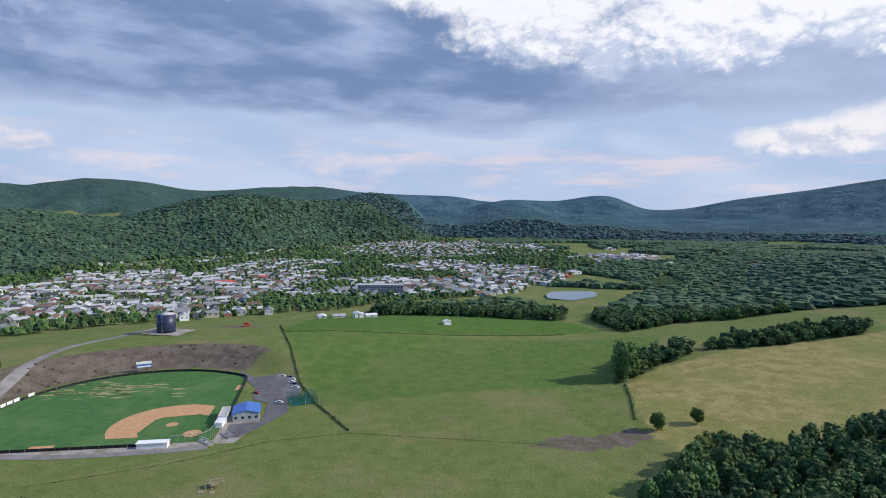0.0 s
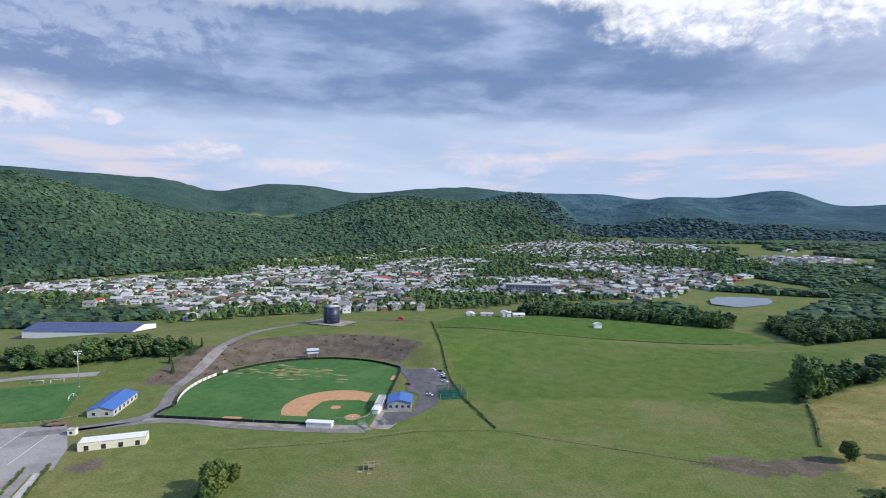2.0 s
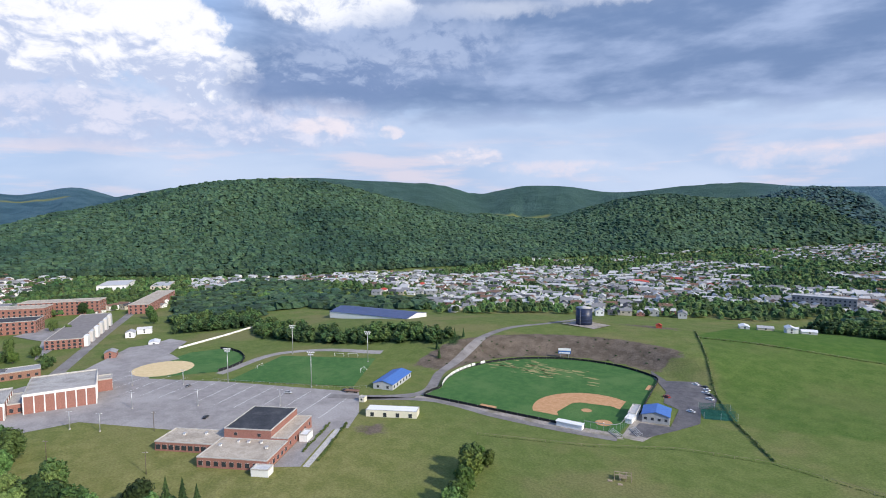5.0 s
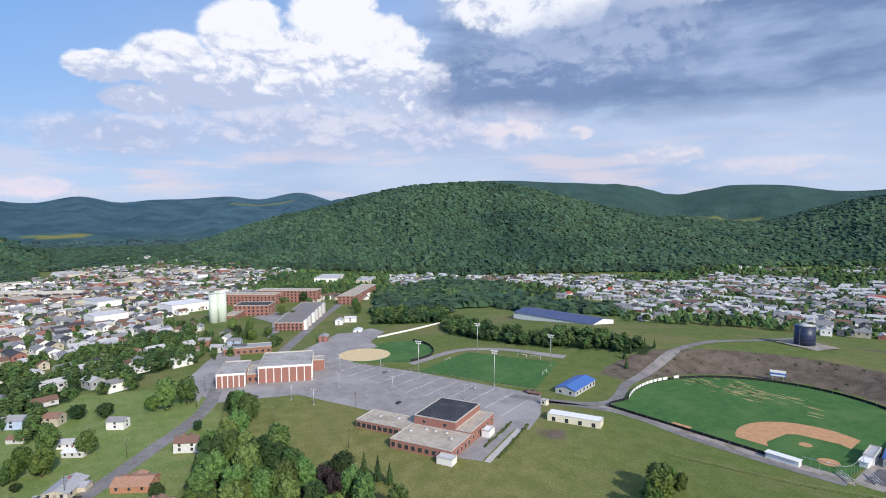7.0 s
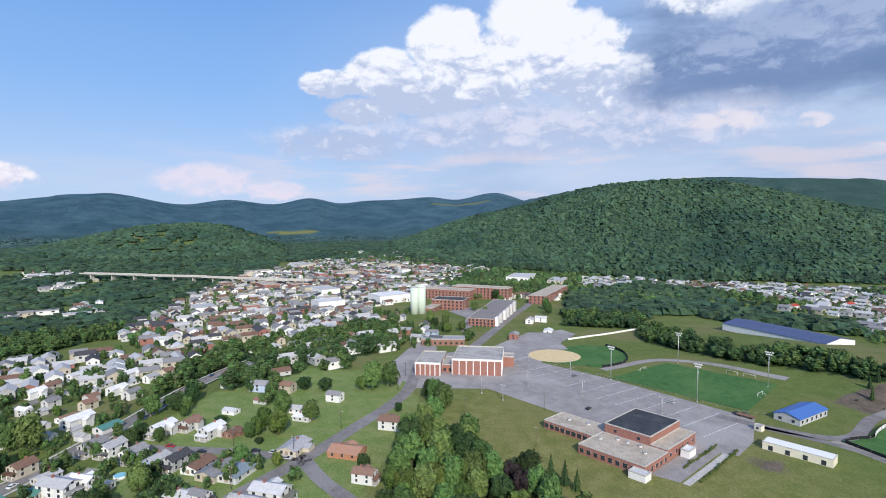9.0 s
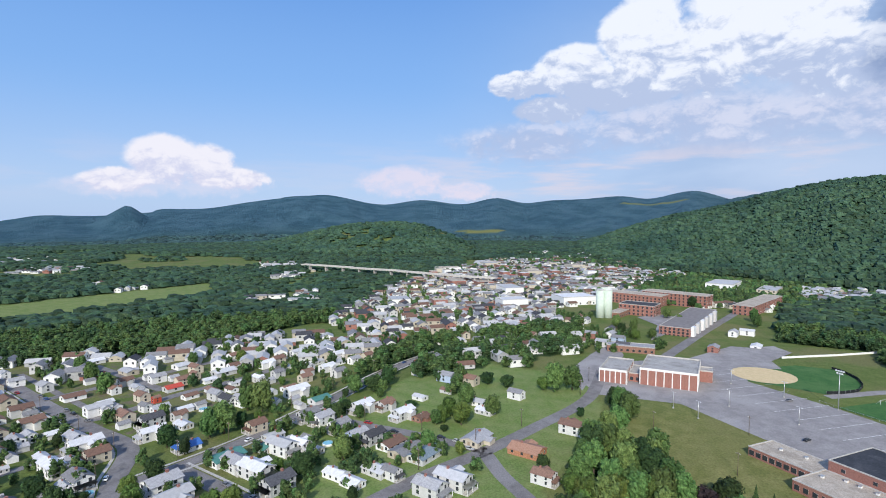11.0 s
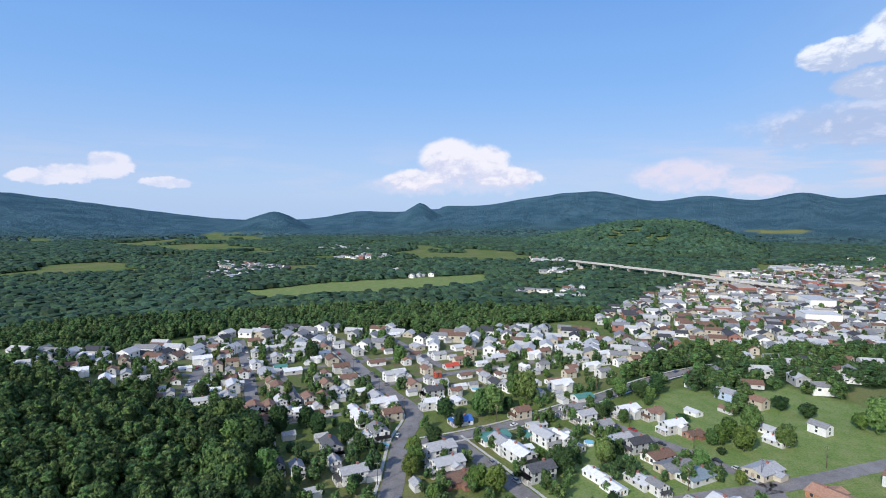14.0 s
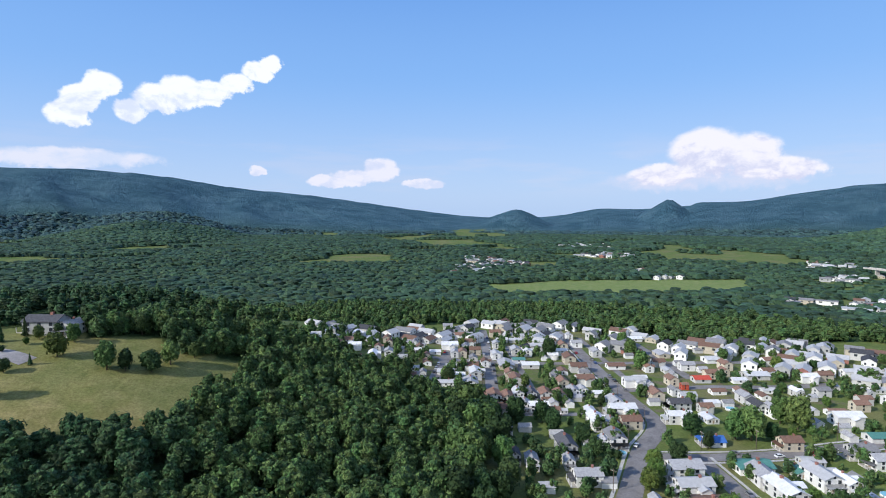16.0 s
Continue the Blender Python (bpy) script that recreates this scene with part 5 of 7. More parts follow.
# houses of the near town, block by block: plan place, turn along or across the streets, style, size
BLOCKS = {
    "near_corner": [(-205, -38, 1, 0, 1.1), (-213, -30, 1, 1, 1.15), (-249, -1, 1, 15, 1.02), (-277, 21, 1, 5, 1.05), (-222, 6, 1, 5, .85), (-258, -25, 0, 7, 1.15), (-325, -8, 1, 0, .85), (-297, -24, 1, 2, .85), (-311, -30, 1, 2, .9), (-329, -50, 1, 9, .7), (-353, -54, 1, 8, 1.05), (-348, -38, 1, 3, 1.0), (-364, -75, 0, 12, .85), (-314, -64, 1, 2, .7)],
    "lane_row": [(-290, -92, 0, 1, 1.05), (-295, -80, 0, 5, .9), (-283, -67, 0, 1, 1.0), (-282, -57, 0, 13, .7), (-261, -95, 0, 0, .95), (-269, -107, 0, 0, 1.0), (-250, -82, 0, 8, .95), (-250, -74, 0, 4, 1.0), (-246, -64, 0, 9, 1.1), (-239, -55, 0, 7, 1.2), (-237, -46, 0, 16, 1.15), (-219, -63, 1, 2, 1.0), (-216, -56, 1, 0, .7), (-213, -79, 1, 2, .85), (-207, -70, 1, 2, .8)],
    "middle_block": [(-272, -116, 0, 0, 1.0), (-236, -105, 1, 1, .85), (-234, -98, 1, 2, .8), (-232, -121, 1, 10, .75), (-232, -112, 1, 1, 1.15), (-246, -123, 0, 2, .8), (-219, -132, 0, 10, 1.25), (-213, -124, 1, 0, 1.05), (-208, -112, 1, 1, 1.2), (-199, -98, 0, 4, 1.1), (-190, -142, 0, 0, 1.2), (-181, -131, 0, 1, 1.1), (-176, -122, 0, 13, 1.1), (-254, -136, 0, 3, .9)],
    "upper_block": [(-309, -139, 0, 1, 1.15), (-300, -121, 0, 10, 1.0), (-318, -148, 0, 9, .8), (-228, -156, 0, 12, .95), (-252, -193, 0, 4, 1.0), (-237, -181, 0, 1, 1.0), (-252, -175, 1, 2, .8), (-273, -189, 0, 2, .75), (-254, -210, 1, 3, 1.0), (-262, -233, 0, 1, 1.05), (-285, -224, 1, 3, .85), (-306, -219, 0, 11, .95), (-284, -214, 0, 14, .5), (-295, -183, 1, 0, .9), (-287, -171, 1, 4, .95), (-288, -163, 1, 0, .95)],
    "far_block": [(-343, -207, 0, 2, 1.25), (-345, -229, 1, 3, .9), (-354, -244, 0, 2, 1.2), (-320, -240, 0, 0, .9), (-334, -272, 1, 7, 1.0), (-356, -317, 0, 2, .95), (-364, -186, 0, 1, .9), (-398, -178, 0, 1, .9), (-403, -166, 0, 2, .9), (-362, -140, 0, 1, .9), (-352, -128, 0, 0, .9), (-385, -128, 0, 0, .8), (-397, -144, 0, 1, 1.0), (-376, -183, 0, 3, .9), (-380, -220, 0, 5, .9)],
    "corner_block": [(-219, -202, 0, 1, 1.1), (-210, -188, 0, 3, .95), (-188, -177, 1, 0, 1.05), (-162, -181, 1, 4, 1.1), (-154, -170, 1, 0, .6), (-151, -156, 0, 0, 1.0), (-196, -197, 1, 1, 1.0), (-200, -191, 1, 0, .8), (-206, -212, 1, 2, .65), (-224, -212, 1, 0, .95), (-182, -178, 1, 1, .6)],
    "row_one": [(-216, -236, 1, 0, .85), (-223, -236, 1, 0, .7), (-222, -252, 1, 3, .85), (-205, -235, 1, 5, .85), (-198, -239, 1, 5, .9), (-191, -243, 1, 4, .8), (-184, -246, 1, 1, .85), (-182, -225, 0, 1, .85), (-188, -221, 0, 9, .7), (-192, -218, 0, 2, .5), (-177, -230, 1, 0, .75), (-231, -229, 0, 2, .8), (-238, -250, 0, 5, 1.0), (-253, -272, 0, 5, 1.0), (-262, -291, 1, 3, 1.1), (-292, -296, 1, 0, .9)],
    "row_two": [(-281, -266, 0, 9, 1.0), (-320, -314, 0, 7, .9), (-298, -323, 0, 0, .8), (-313, -348, 1, 0, .7), (-284, -323, 1, 3, .9), (-285, -338, 0, 5, .7), (-264, -329, 0, 1, .9), (-276, -358, 0, 0, .9), (-265, -358, 0, 2, .9), (-262, -383, 0, 3, .9), (-256, -364, 0, 2, .8), (-221, -322, 1, 1, .85), (-240, -349, 1, 0, .8), (-242, -327, 1, 0, .9), (-248, -321, 1, 1, .85), (-215, -301, 1, 7, 1.2)],
    "row_three": [(-230, -294, 0, 2, 1.0), (-231, -308, 0, 10, .75), (-198, -267, 1, 5, 1.0), (-202, -279, 1, 3, .8), (-181, -286, 1, 1, 1.0), (-166, -267, 1, 0, 1.1), (-153, -253, 1, 1, 1.0), (-145, -251, 0, 12, .75), (-161, -251, 1, 13, .95), (-168, -246, 1, 5, .95), (-174, -242, 1, 3, .9), (-159, -233, 1, 5, .8), (-165, -227, 0, 5, .85), (-150, -209, 1, 0, .65), (-140, -177, 1, 0, .7), (-136, -184, 1, 4, .7)],
    "row_four": [(-200, -333, 1, 3, .85), (-199, -317, 1, 0, .75), (-194, -334, 1, 0, .7), (-202, -355, 0, 1, 1.0), (-224, -362, 0, 5, .85), (-236, -385, 0, 0, .8), (-165, -295, 0, 2, .9), (-176, -307, 0, 2, .6), (-154, -275, 0, 2, .8), (-187, -300, 0, 5, .85), (-202, -307, 1, 5, .7), (-213, -337, 0, 3, .8), (-230, -387, 0, 5, .8), (-241, -427, 0, 0, .8)],
}
for block_name, rows in BLOCKS.items():
    for x, y, across, style, size in rows:
        put_house(style, x, y, (FB if across else FA + 180) + g0.uniform(-2.5, 2.5), 2 if r_of(x, y) < 320 else 1, size=size)
        TAKEN.append((x, y))


for k in range(90):
    x, y = g0.uniform(-610, -395), g0.uniform(-45, 135)
    if within(UPTOWN, np.array(x), np.array(y)) and free(x, y, 17) and not keep_clear(np.array(x), np.array(y), 5.0) and len(TAKEN) < 300:
        put_house(g0.choice(COMMON), x, y, 64 + g0.choice((0, 90, 180)), 1, "houses by the mills")
        TAKEN.append((x, y))
# more houses packed between the rows
more = 0
for k in range(4000):
    a, b = g0.uniform(15, 230), g0.uniform(-190, 330)
    x, y = grid(a, b)
    if more < 60 and within(TOWN_A, np.array(x), np.array(y)) and 225 < r_of(x, y) < 415 and y < -105 and free(x, y, 11.5) and not keep_clear(np.array(x), np.array(y), 4.5):
        put_house(g0.choice([0, 1, 2, 3, 5, 9, 0, 1]), x, y, g0.choice((FA, FA + 180, FB, FB)) + g0.uniform(-3, 3), 1, size=g0.uniform(0.6, 0.85))
        TAKEN.append((x, y))
        more += 1
for k in range(6000):
    x, y = g0.uniform(-470, -120), g0.uniform(-430, -110)
    if more < 180 and within(TOWN_A, np.array(x), np.array(y)) and r_of(x, y) > 415 and free(x, y, 10.0) and not keep_clear(np.array(x), np.array(y), 4.6):
        if r_of(x, y) > 285:
            EXTRA.append((x, y))
        else:
            put_house(g0.choice(COMMON + [4, 4, 6, 3, 5]), x, y, FA + g0.choice((0, 0, 180, 180, 90)) + g0.uniform(-3, 3), 0)
        TAKEN.append((x, y))
        more += 1
for k in range(1500):
    x, y = g0.uniform(-575, -340), g0.uniform(-80, 50)
    if more < 205 and within(SLOPE_WOODS, np.array(x), np.array(y)) and free(x, y, 13) and not keep_clear(np.array(x), np.array(y), 5.0):
        EXTRA.append((x, y))
        TAKEN.append((x, y))
        more += 1
GARAGE = []


def garage(x, y, turn):
    m = at(x, y, turn, 0.05)
    if GARAGE:
        return copy_thing(GARAGE[0], m)
    ob = block_shed()
    ob.matrix_basis = m
    GARAGE.append(ob)
    return ob


def block_shed():
    ob = thing("garage", "small white timber garage behind the houses", "garage", group="garages")
    bm = bmesh.new()
    gabled_walls(bm, 4.2, 6.0, -0.4, 2.5, 1.3)
    part("wall", bm, M["siding_white"], ob)
    bm = bmesh.new()
    gable(bm, 4.2, 6.0, 2.5, 1.3, 0.25, 0.12)
    part("roof", bm, M["roof_grey"], ob)
    part("door", boxes((-1.3, 1.3, -3.06, -2.98, 0, 2.1)), M["roof_pale"], ob)
    return ob


placed = 0
for k in range(900):
    x, y = g0.uniform(-420, -120), g0.uniform(-420, 0)
    if placed < 45 and y < -95 and r_of(x, y) < 460 and within(TOWN_A, np.array(x), np.array(y)) and free(x, y, 7.2) and not keep_clear(np.array(x), np.array(y), 2.5):
        garage(x, y, FA + g0.choice((0, 90, 180, 270)))
        TAKEN.append((x, y))
        placed += 1


def far_houses():
    """Houses of the middle distance one by one, the rest of the town as one mass of small houses."""
    ang = math.radians(24)
    s, q = 14.5, 20.0
    i, j = np.meshgrid(np.arange(-190, 190), np.arange(-140, 140))
    px = i * s + rng.uniform(-3, 3, i.shape)
    py = j * q + rng.uniform(-4, 4, i.shape) + 7 * np.sin(i * 0.7)
    x, y = (px * math.cos(ang) - py * math.sin(ang)).ravel(), (px * math.sin(ang) + py * math.cos(ang)).ravel()
    b, r = bearing(x, y), r_of(x, y)
    dense = value_noise(x, y, 170, 61, 2)
    keep = ((west_town(b, r) & (dense > 0.40)) | (south_town(b, r) & (dense > 0.45)) | within(DOWNTOWN, x, y) | (hamlet(x, y) & (dense > 0.55))) & (rng.random(len(x)) < 0.86)
    keep &= ~keep_clear(x, y, 4.0) & ~within(DOWN_WOODS, x, y) & ~within(BIG_FIELD, x, y) & ~clearing(x, y) & (hills(x, y) < 12)
    x, y, r = x[keep], y[keep], r[keep]
    order = np.argsort(r)
    x, y, r = x[order], y[order], r[order]
    for k in range(14):
        put_house(g0.choice(COMMON), float(x[k]), float(y[k]), 24 + g0.choice((0, 90, 180, 270)) + g0.uniform(-4, 4), 1, "houses of the town in the valley")
    x, y = np.concatenate([np.array([p[0] for p in EXTRA]), x[14:]]), np.concatenate([np.array([p[1] for p in EXTRA]), y[14:]])
    r = r_of(x, y)
    n = len(x)
    base = np.array([(-1, -1, 0), (1, -1, 0), (1, 1, 0), (-1, 1, 0), (-1, -1, 1), (1, -1, 1), (1, 1, 1), (-1, 1, 1),
                     (-1.1, -1.06, 0.97), (1.1, -1.06, 0.97), (1.1, 1.06, 0.97), (-1.1, 1.06, 0.97), (0, -1.06, 1.45), (0, 1.06, 1.45)], float)
    # two panes on each wall, a little proud of it
    panes = [(s * 1.01, u + du, z) if k else (u + du, s * 1.01, z) for k in (0, 1) for s in (-1, 1) for u in (-0.5, 0.5) for du, z in ((-0.14, 0.55), (0.14, 0.55), (0.14, 0.82), (-0.14, 0.82))]
    base = np.concatenate([base, np.array(panes)])
    tri = np.array([(0, 1, 5), (0, 5, 4), (1, 2, 6), (1, 6, 5), (2, 3, 7), (2, 7, 6), (3, 0, 4), (3, 4, 7), (4, 5, 12), (6, 7, 13), (8, 12, 13), (8, 13, 11), (12, 9, 10), (12, 10, 13)])
    tri = np.concatenate([tri, np.array([(14 + 4 * k + a, 14 + 4 * k + b, 14 + 4 * k + c) for k in range(8) for a, b, c in ((0, 1, 2), (0, 2, 3))])])
    turn = np.where(r < 480, math.radians(27), math.radians(24)) + rng.integers(0, 2, n) * math.pi / 2 + rng.normal(0, 0.06, n)
    big = (r > 700) & (rng.random(n) < 0.14)
    big &= ~within(DOWNTOWN, x, y) | (rng.random(n) < 0.5)
    w, l = rng.uniform(3.8, 5.2, n) * np.where(big, 1.8, 1), rng.uniform(5.6, 7.8, n) * np.where(big, 1.8, 1)
    h = np.where(rng.random(n) < 0.6, rng.uniform(5.2, 6.2, n), rng.uniform(3, 3.6, n))
    c, sn = np.cos(turn)[:, None], np.sin(turn)[:, None]
    lx, ly = base[:, 0] * w[:, None], base[:, 1] * l[:, None]
    zz = np.where(base[:, 2] > 1.2, h[:, None] + np.where(big, 0.6, 2.2)[:, None], base[:, 2] * h[:, None])
    v = np.stack([lx * c - ly * sn + x[:, None], lx * sn + ly * c + y[:, None], zz + ground(x, y)[:, None] - 0.3], -1).reshape(-1, 3)
    f = (tri[None] + (np.arange(n) * len(base))[:, None, None]).reshape(-1, 3)
    walls = ["white", "siding_white", "siding_cream", "siding_grey", "brick"]
    roofs = ["roof_grey", "roof_pale", "roof_pale", "roof_dark", "roof_brown", "roof_red"]
    wi = rng.choice(len(walls), n, p=(0.42, 0.27, 0.15, 0.10, 0.06))
    ri = len(walls) + rng.choice(len(roofs), n, p=(0.27, 0.27, 0.18, 0.14, 0.133, 0.007))
    core = within(DOWNTOWN, x, y)
    wi = np.where(core & (rng.random(n) < 0.55), rng.choice((0, 2, 2, 3, 4), n), wi)
    ri = np.where(core & (rng.random(n) < 0.5), len(walls) + rng.choice((0, 3, 4), n), ri)
    idx = np.where(np.arange(len(tri)) < 10, wi[:, None], np.where(np.arange(len(tri)) < 14, ri[:, None], len(walls) + len(roofs))).ravel()
    me = mesh_of("far_town", v, f, [M[k] for k in walls + roofs + ["glass"]], idx)
    tagged(new("far_town", me), "white and grey houses of the town seen far off", "houses", kind="stuff")


far_houses()

# ---- the ball field ----
def arc(cu, cv, rad, a0, a1, n):
    return [(cu + rad * math.cos(math.radians(a0 + (a1 - a0) * k / (n - 1))), cv + rad * math.sin(math.radians(a0 + (a1 - a0) * k / (n - 1)))) for k in range(n)]


def ball_poly(pts):
    return [ball(u, v) for u, v in pts]


A0 = math.degrees(math.asin(-49 / FENCE_R))
FENCE_ARC = arc(FENCE_C, FENCE_C, FENCE_R, A0, 112, 30) + [(5.5, 101.5), (-3, 103.5), (-12.5, 104)]
field = tagged(new("ball_field"), "green baseball field with orange clay infield", "ball field", kind="structure")
sheet("turf", ball_poly([(-10, -10), (20, -12)] + FENCE_ARC + [(-12, 20)]), M["turf"], 0.05, parent=field)
clay = [(23.5, -2)] + arc(13, 13, 29, -31, 121, 26) + [(-2, 23.5), (3, 26), (20, 23.5), (23.5, 20), (26, 3)]
sheet("infield", ball_poly(clay), M["infield"], 0.10, parent=field)
for cu, cv, rad in ((13, 13, 2.8), (0, 0, 4.3)):
    sheet("clay_circle", ball_poly(arc(cu, cv, rad, 0, 345, 24)), M["infield"], 0.10, parent=field)
gb = random.Random(3)
for k in range(80):
    u, v, s = gb.gauss(72, 8), gb.gauss(62, 19), gb.uniform(0.5, 2.6)
    ring = [(u + s * gb.uniform(0.4, 1.1) * math.cos(i * math.tau / 13) * 0.6, v + s * gb.uniform(0.9, 2.6) * math.sin(i * math.tau / 13)) for i in range(13)]
    sheet("worn_patch", ball_poly(ring), M["dry"], 0.085, parent=field)
for u, v in ((-8, 62), (70, -8), (60, -20)):
    sheet("bullpen", ball_poly([(u - 1.5, v - 5), (u + 1.5, v - 5), (u + 1.5, v + 5), (u - 1.5, v + 5)] if v > 0 else [(u - 5, v - 1.5), (u + 5, v - 1.5), (u + 5, v + 1.5), (u - 5, v + 1.5)]), M["infield"], 0.09, parent=field)
sheet("warning_track", ball_poly([(-10, -10), (-16, -14), (-18, 24), (-18, 106), (-13, 106), (-12, 20)]), M["gravel"], 0.045, parent=field)
sheet("gravel_yard", ball_poly([(-14, -12), (22, -12), (40, -22), (10, -30), (-14, -22)]), M["gravel"], 0.04, parent=field)
sheet("base", ball_poly([(-0.4, -0.4), (0.4, -0.4), (0.4, 0.4), (-0.4, 0.4)]), M["white"], 0.13, parent=field)


def fence_run(name, pts, high, mat, label, step=3.0, posts=True, sheet_thick=0.05, z0=0.05, group=""):
    """A fence along a plan line: one panel and one post for every bay."""
    ob = thing(name, label, "fence", group=group)
    p = np.array(pts, float)
    s = np.concatenate([[0], np.cumsum(np.hypot(*np.diff(p, axis=0).T))])
    n = max(2, int(s[-1] / step) + 1)
    q = np.linspace(0, s[-1], n)
    x, y = np.interp(q, s, p[:, 0]), np.interp(q, s, p[:, 1])
    z = ground(x, y)
    post = None
    for k in range(n):
        if posts:
            if post is None:
                post = part("post", tube(bmesh.new(), (0, 0, -0.3), (0, 0, high + 0.08), 0.05, 0.05, 6), M["steel"] if mat is not M["wood"] else M["wood"], ob)
                post.matrix_basis = pose(x[k], y[k], z[k])
            else:
                share(post, pose(x[k], y[k], z[k]))
        if k:
            a, b = Vector((x[k - 1], y[k - 1], z[k - 1])), Vector((x[k], y[k], z[k]))
            d = b - a
            nn = Vector((-d.y, d.x, 0)).normalized() * sheet_thick / 2
            bm = bmesh.new()
            v = [bm.verts.new(c + o + Vector((0, 0, h))) for o in (nn, -nn) for c, h in ((a, z0), (b, z0), (b, high), (a, high))]
            for f in ((0, 1, 2, 3), (7, 6, 5, 4), (0, 4, 5, 1), (1, 5, 6, 2), (2, 6, 7, 3), (3, 7, 4, 0)):
                bm.faces.new([v[i] for i in f])
            part("panel", bm, mat, ob)
    return ob


fence_run("outfield_fence", ball_poly([(20, -13)] + FENCE_ARC + [(-13, 20), (-12, 6)]), 1.5, M["black"], "low black-screened fence round the ball field", 6.0)
for k in range(15):
    ang = 116 - k * 3.7
    bu, bv = FENCE_C + (FENCE_R - 0.4) * math.cos(math.radians(ang)), FENCE_C + (FENCE_R - 0.4) * math.sin(math.radians(ang))
    x, y = ball(bu, bv)
    turn = math.degrees(math.atan2(LINE_U[1], LINE_U[0])) + ang + 90
    if k < 11 or k % 2:
        sign = thing("fence_banner", "white advertising banner on the outfield fence", "banner", pose(x, y, 0.6, 0, 0, turn), "banners on the outfield fence")
        part("board", boxes((-1.9, 1.9, -0.05, 0.05, 0.2, 1.9)), M["white"], sign)
        part("stake", boxes((-1.8, -1.7, 0.05, 0.12, -0.6, 1.6), (1.7, 1.8, 0.05, 0.12, -0.6, 1.6)), M["steel"], sign)
x, y = -197, 360
board = thing("scoreboard", "white and blue scoreboard behind the outfield fence", "scoreboard", at(x, y, 29))
part("panel", boxes((-4.5, 4.5, -0.3, 0.3, 3.2, 6.6)), M["roof_blue"], board)
part("header", boxes((-4.5, 4.5, -0.36, 0.36, 5.6, 7.2)), M["white"], board)
part("face", boxes((-4.0, 4.0, -0.38, -0.3, 3.5, 4.4), (-4.0, 4.0, 0.3, 0.38, 3.5, 4.4)), M["white"], board)
for px in (-3, 3):
    part("post", boxes((px - 0.15, px + 0.15, -0.15, 0.15, -0.5, 3.2)), M["steel"], board)


def dugout(x, y, turn, l=13.0, d=3.2, roof="white", wall="white"):
    ob = thing("dugout", "long low white dugout with an open front", "dugout", at(x, y, turn))
    part("back_wall", boxes((-l / 2, l / 2, d / 2 - 0.2, d / 2, -0.3, 2.4)), M[wall], ob)
    for s in (-1, 1):
        part("side_wall", boxes((s * l / 2 - 0.1, s * l / 2 + 0.1, -d / 2, d / 2 - 0.2, -0.3, 2.4)), M[wall], ob)
    part("roof", boxes((-l / 2 - 0.4, l / 2 + 0.4, -d / 2 - 0.5, d / 2 + 0.4, 2.4, 2.65)), M[roof], ob)
    part("bench", boxes((-l / 2 + 0.5, l / 2 - 0.5, 0.5, 1.0, 0.4, 0.5)), M["wood"], ob)
    for k in range(4):
        part("post", boxes((-l / 2 + 0.3 + k * (l - 0.6) / 3 - 0.06, -l / 2 + 0.3 + k * (l - 0.6) / 3 + 0.06, -d / 2, -d / 2 + 0.12, -0.3, 2.4)), M["white"], ob)
    return ob


UA = math.degrees(math.atan2(LINE_U[1], LINE_U[0]))
x, y = ball(-14, 13)
dugout(x, y, UA + 270 + 180)
x, y = ball(12, -11)
dugout(x, y, UA + 180, roof="white")
fence_run("backstop", ball_poly([(-13, 6), (-12, -6), (-9, -10), (5, -11)]), 4.5, M["steel"], "tall chain-link backstop behind home plate", 3.0, sheet_thick=0.02, z0=4.2)


def bleachers(x, y, turn, l=9.0, rows=4):
    ob = thing("bleachers", "grey metal bleachers beside the backstop", "bleachers", at(x, y, turn))
    for k in range(rows):
        part("bench", boxes((-l / 2, l / 2, k * 0.7, k * 0.7 + 0.3, 0.4 + k * 0.38, 0.46 + k * 0.38)), M["steel"], ob)
    for px in (-l / 2 + 0.4, 0, l / 2 - 0.4):
        part("support", boxes((px - 0.05, px + 0.05, 0, rows * 0.7, -0.2, 0.4), (px - 0.05, px + 0.05, rows * 0.7 - 0.1, rows * 0.7, 0.4, 0.4 + rows * 0.38)), M["steel"], ob)


bx, by = ball(-13, -8)
bleachers(bx, by, UA + 225)
bx, by = ball(-6, -16)
bleachers(bx, by, UA + 215)


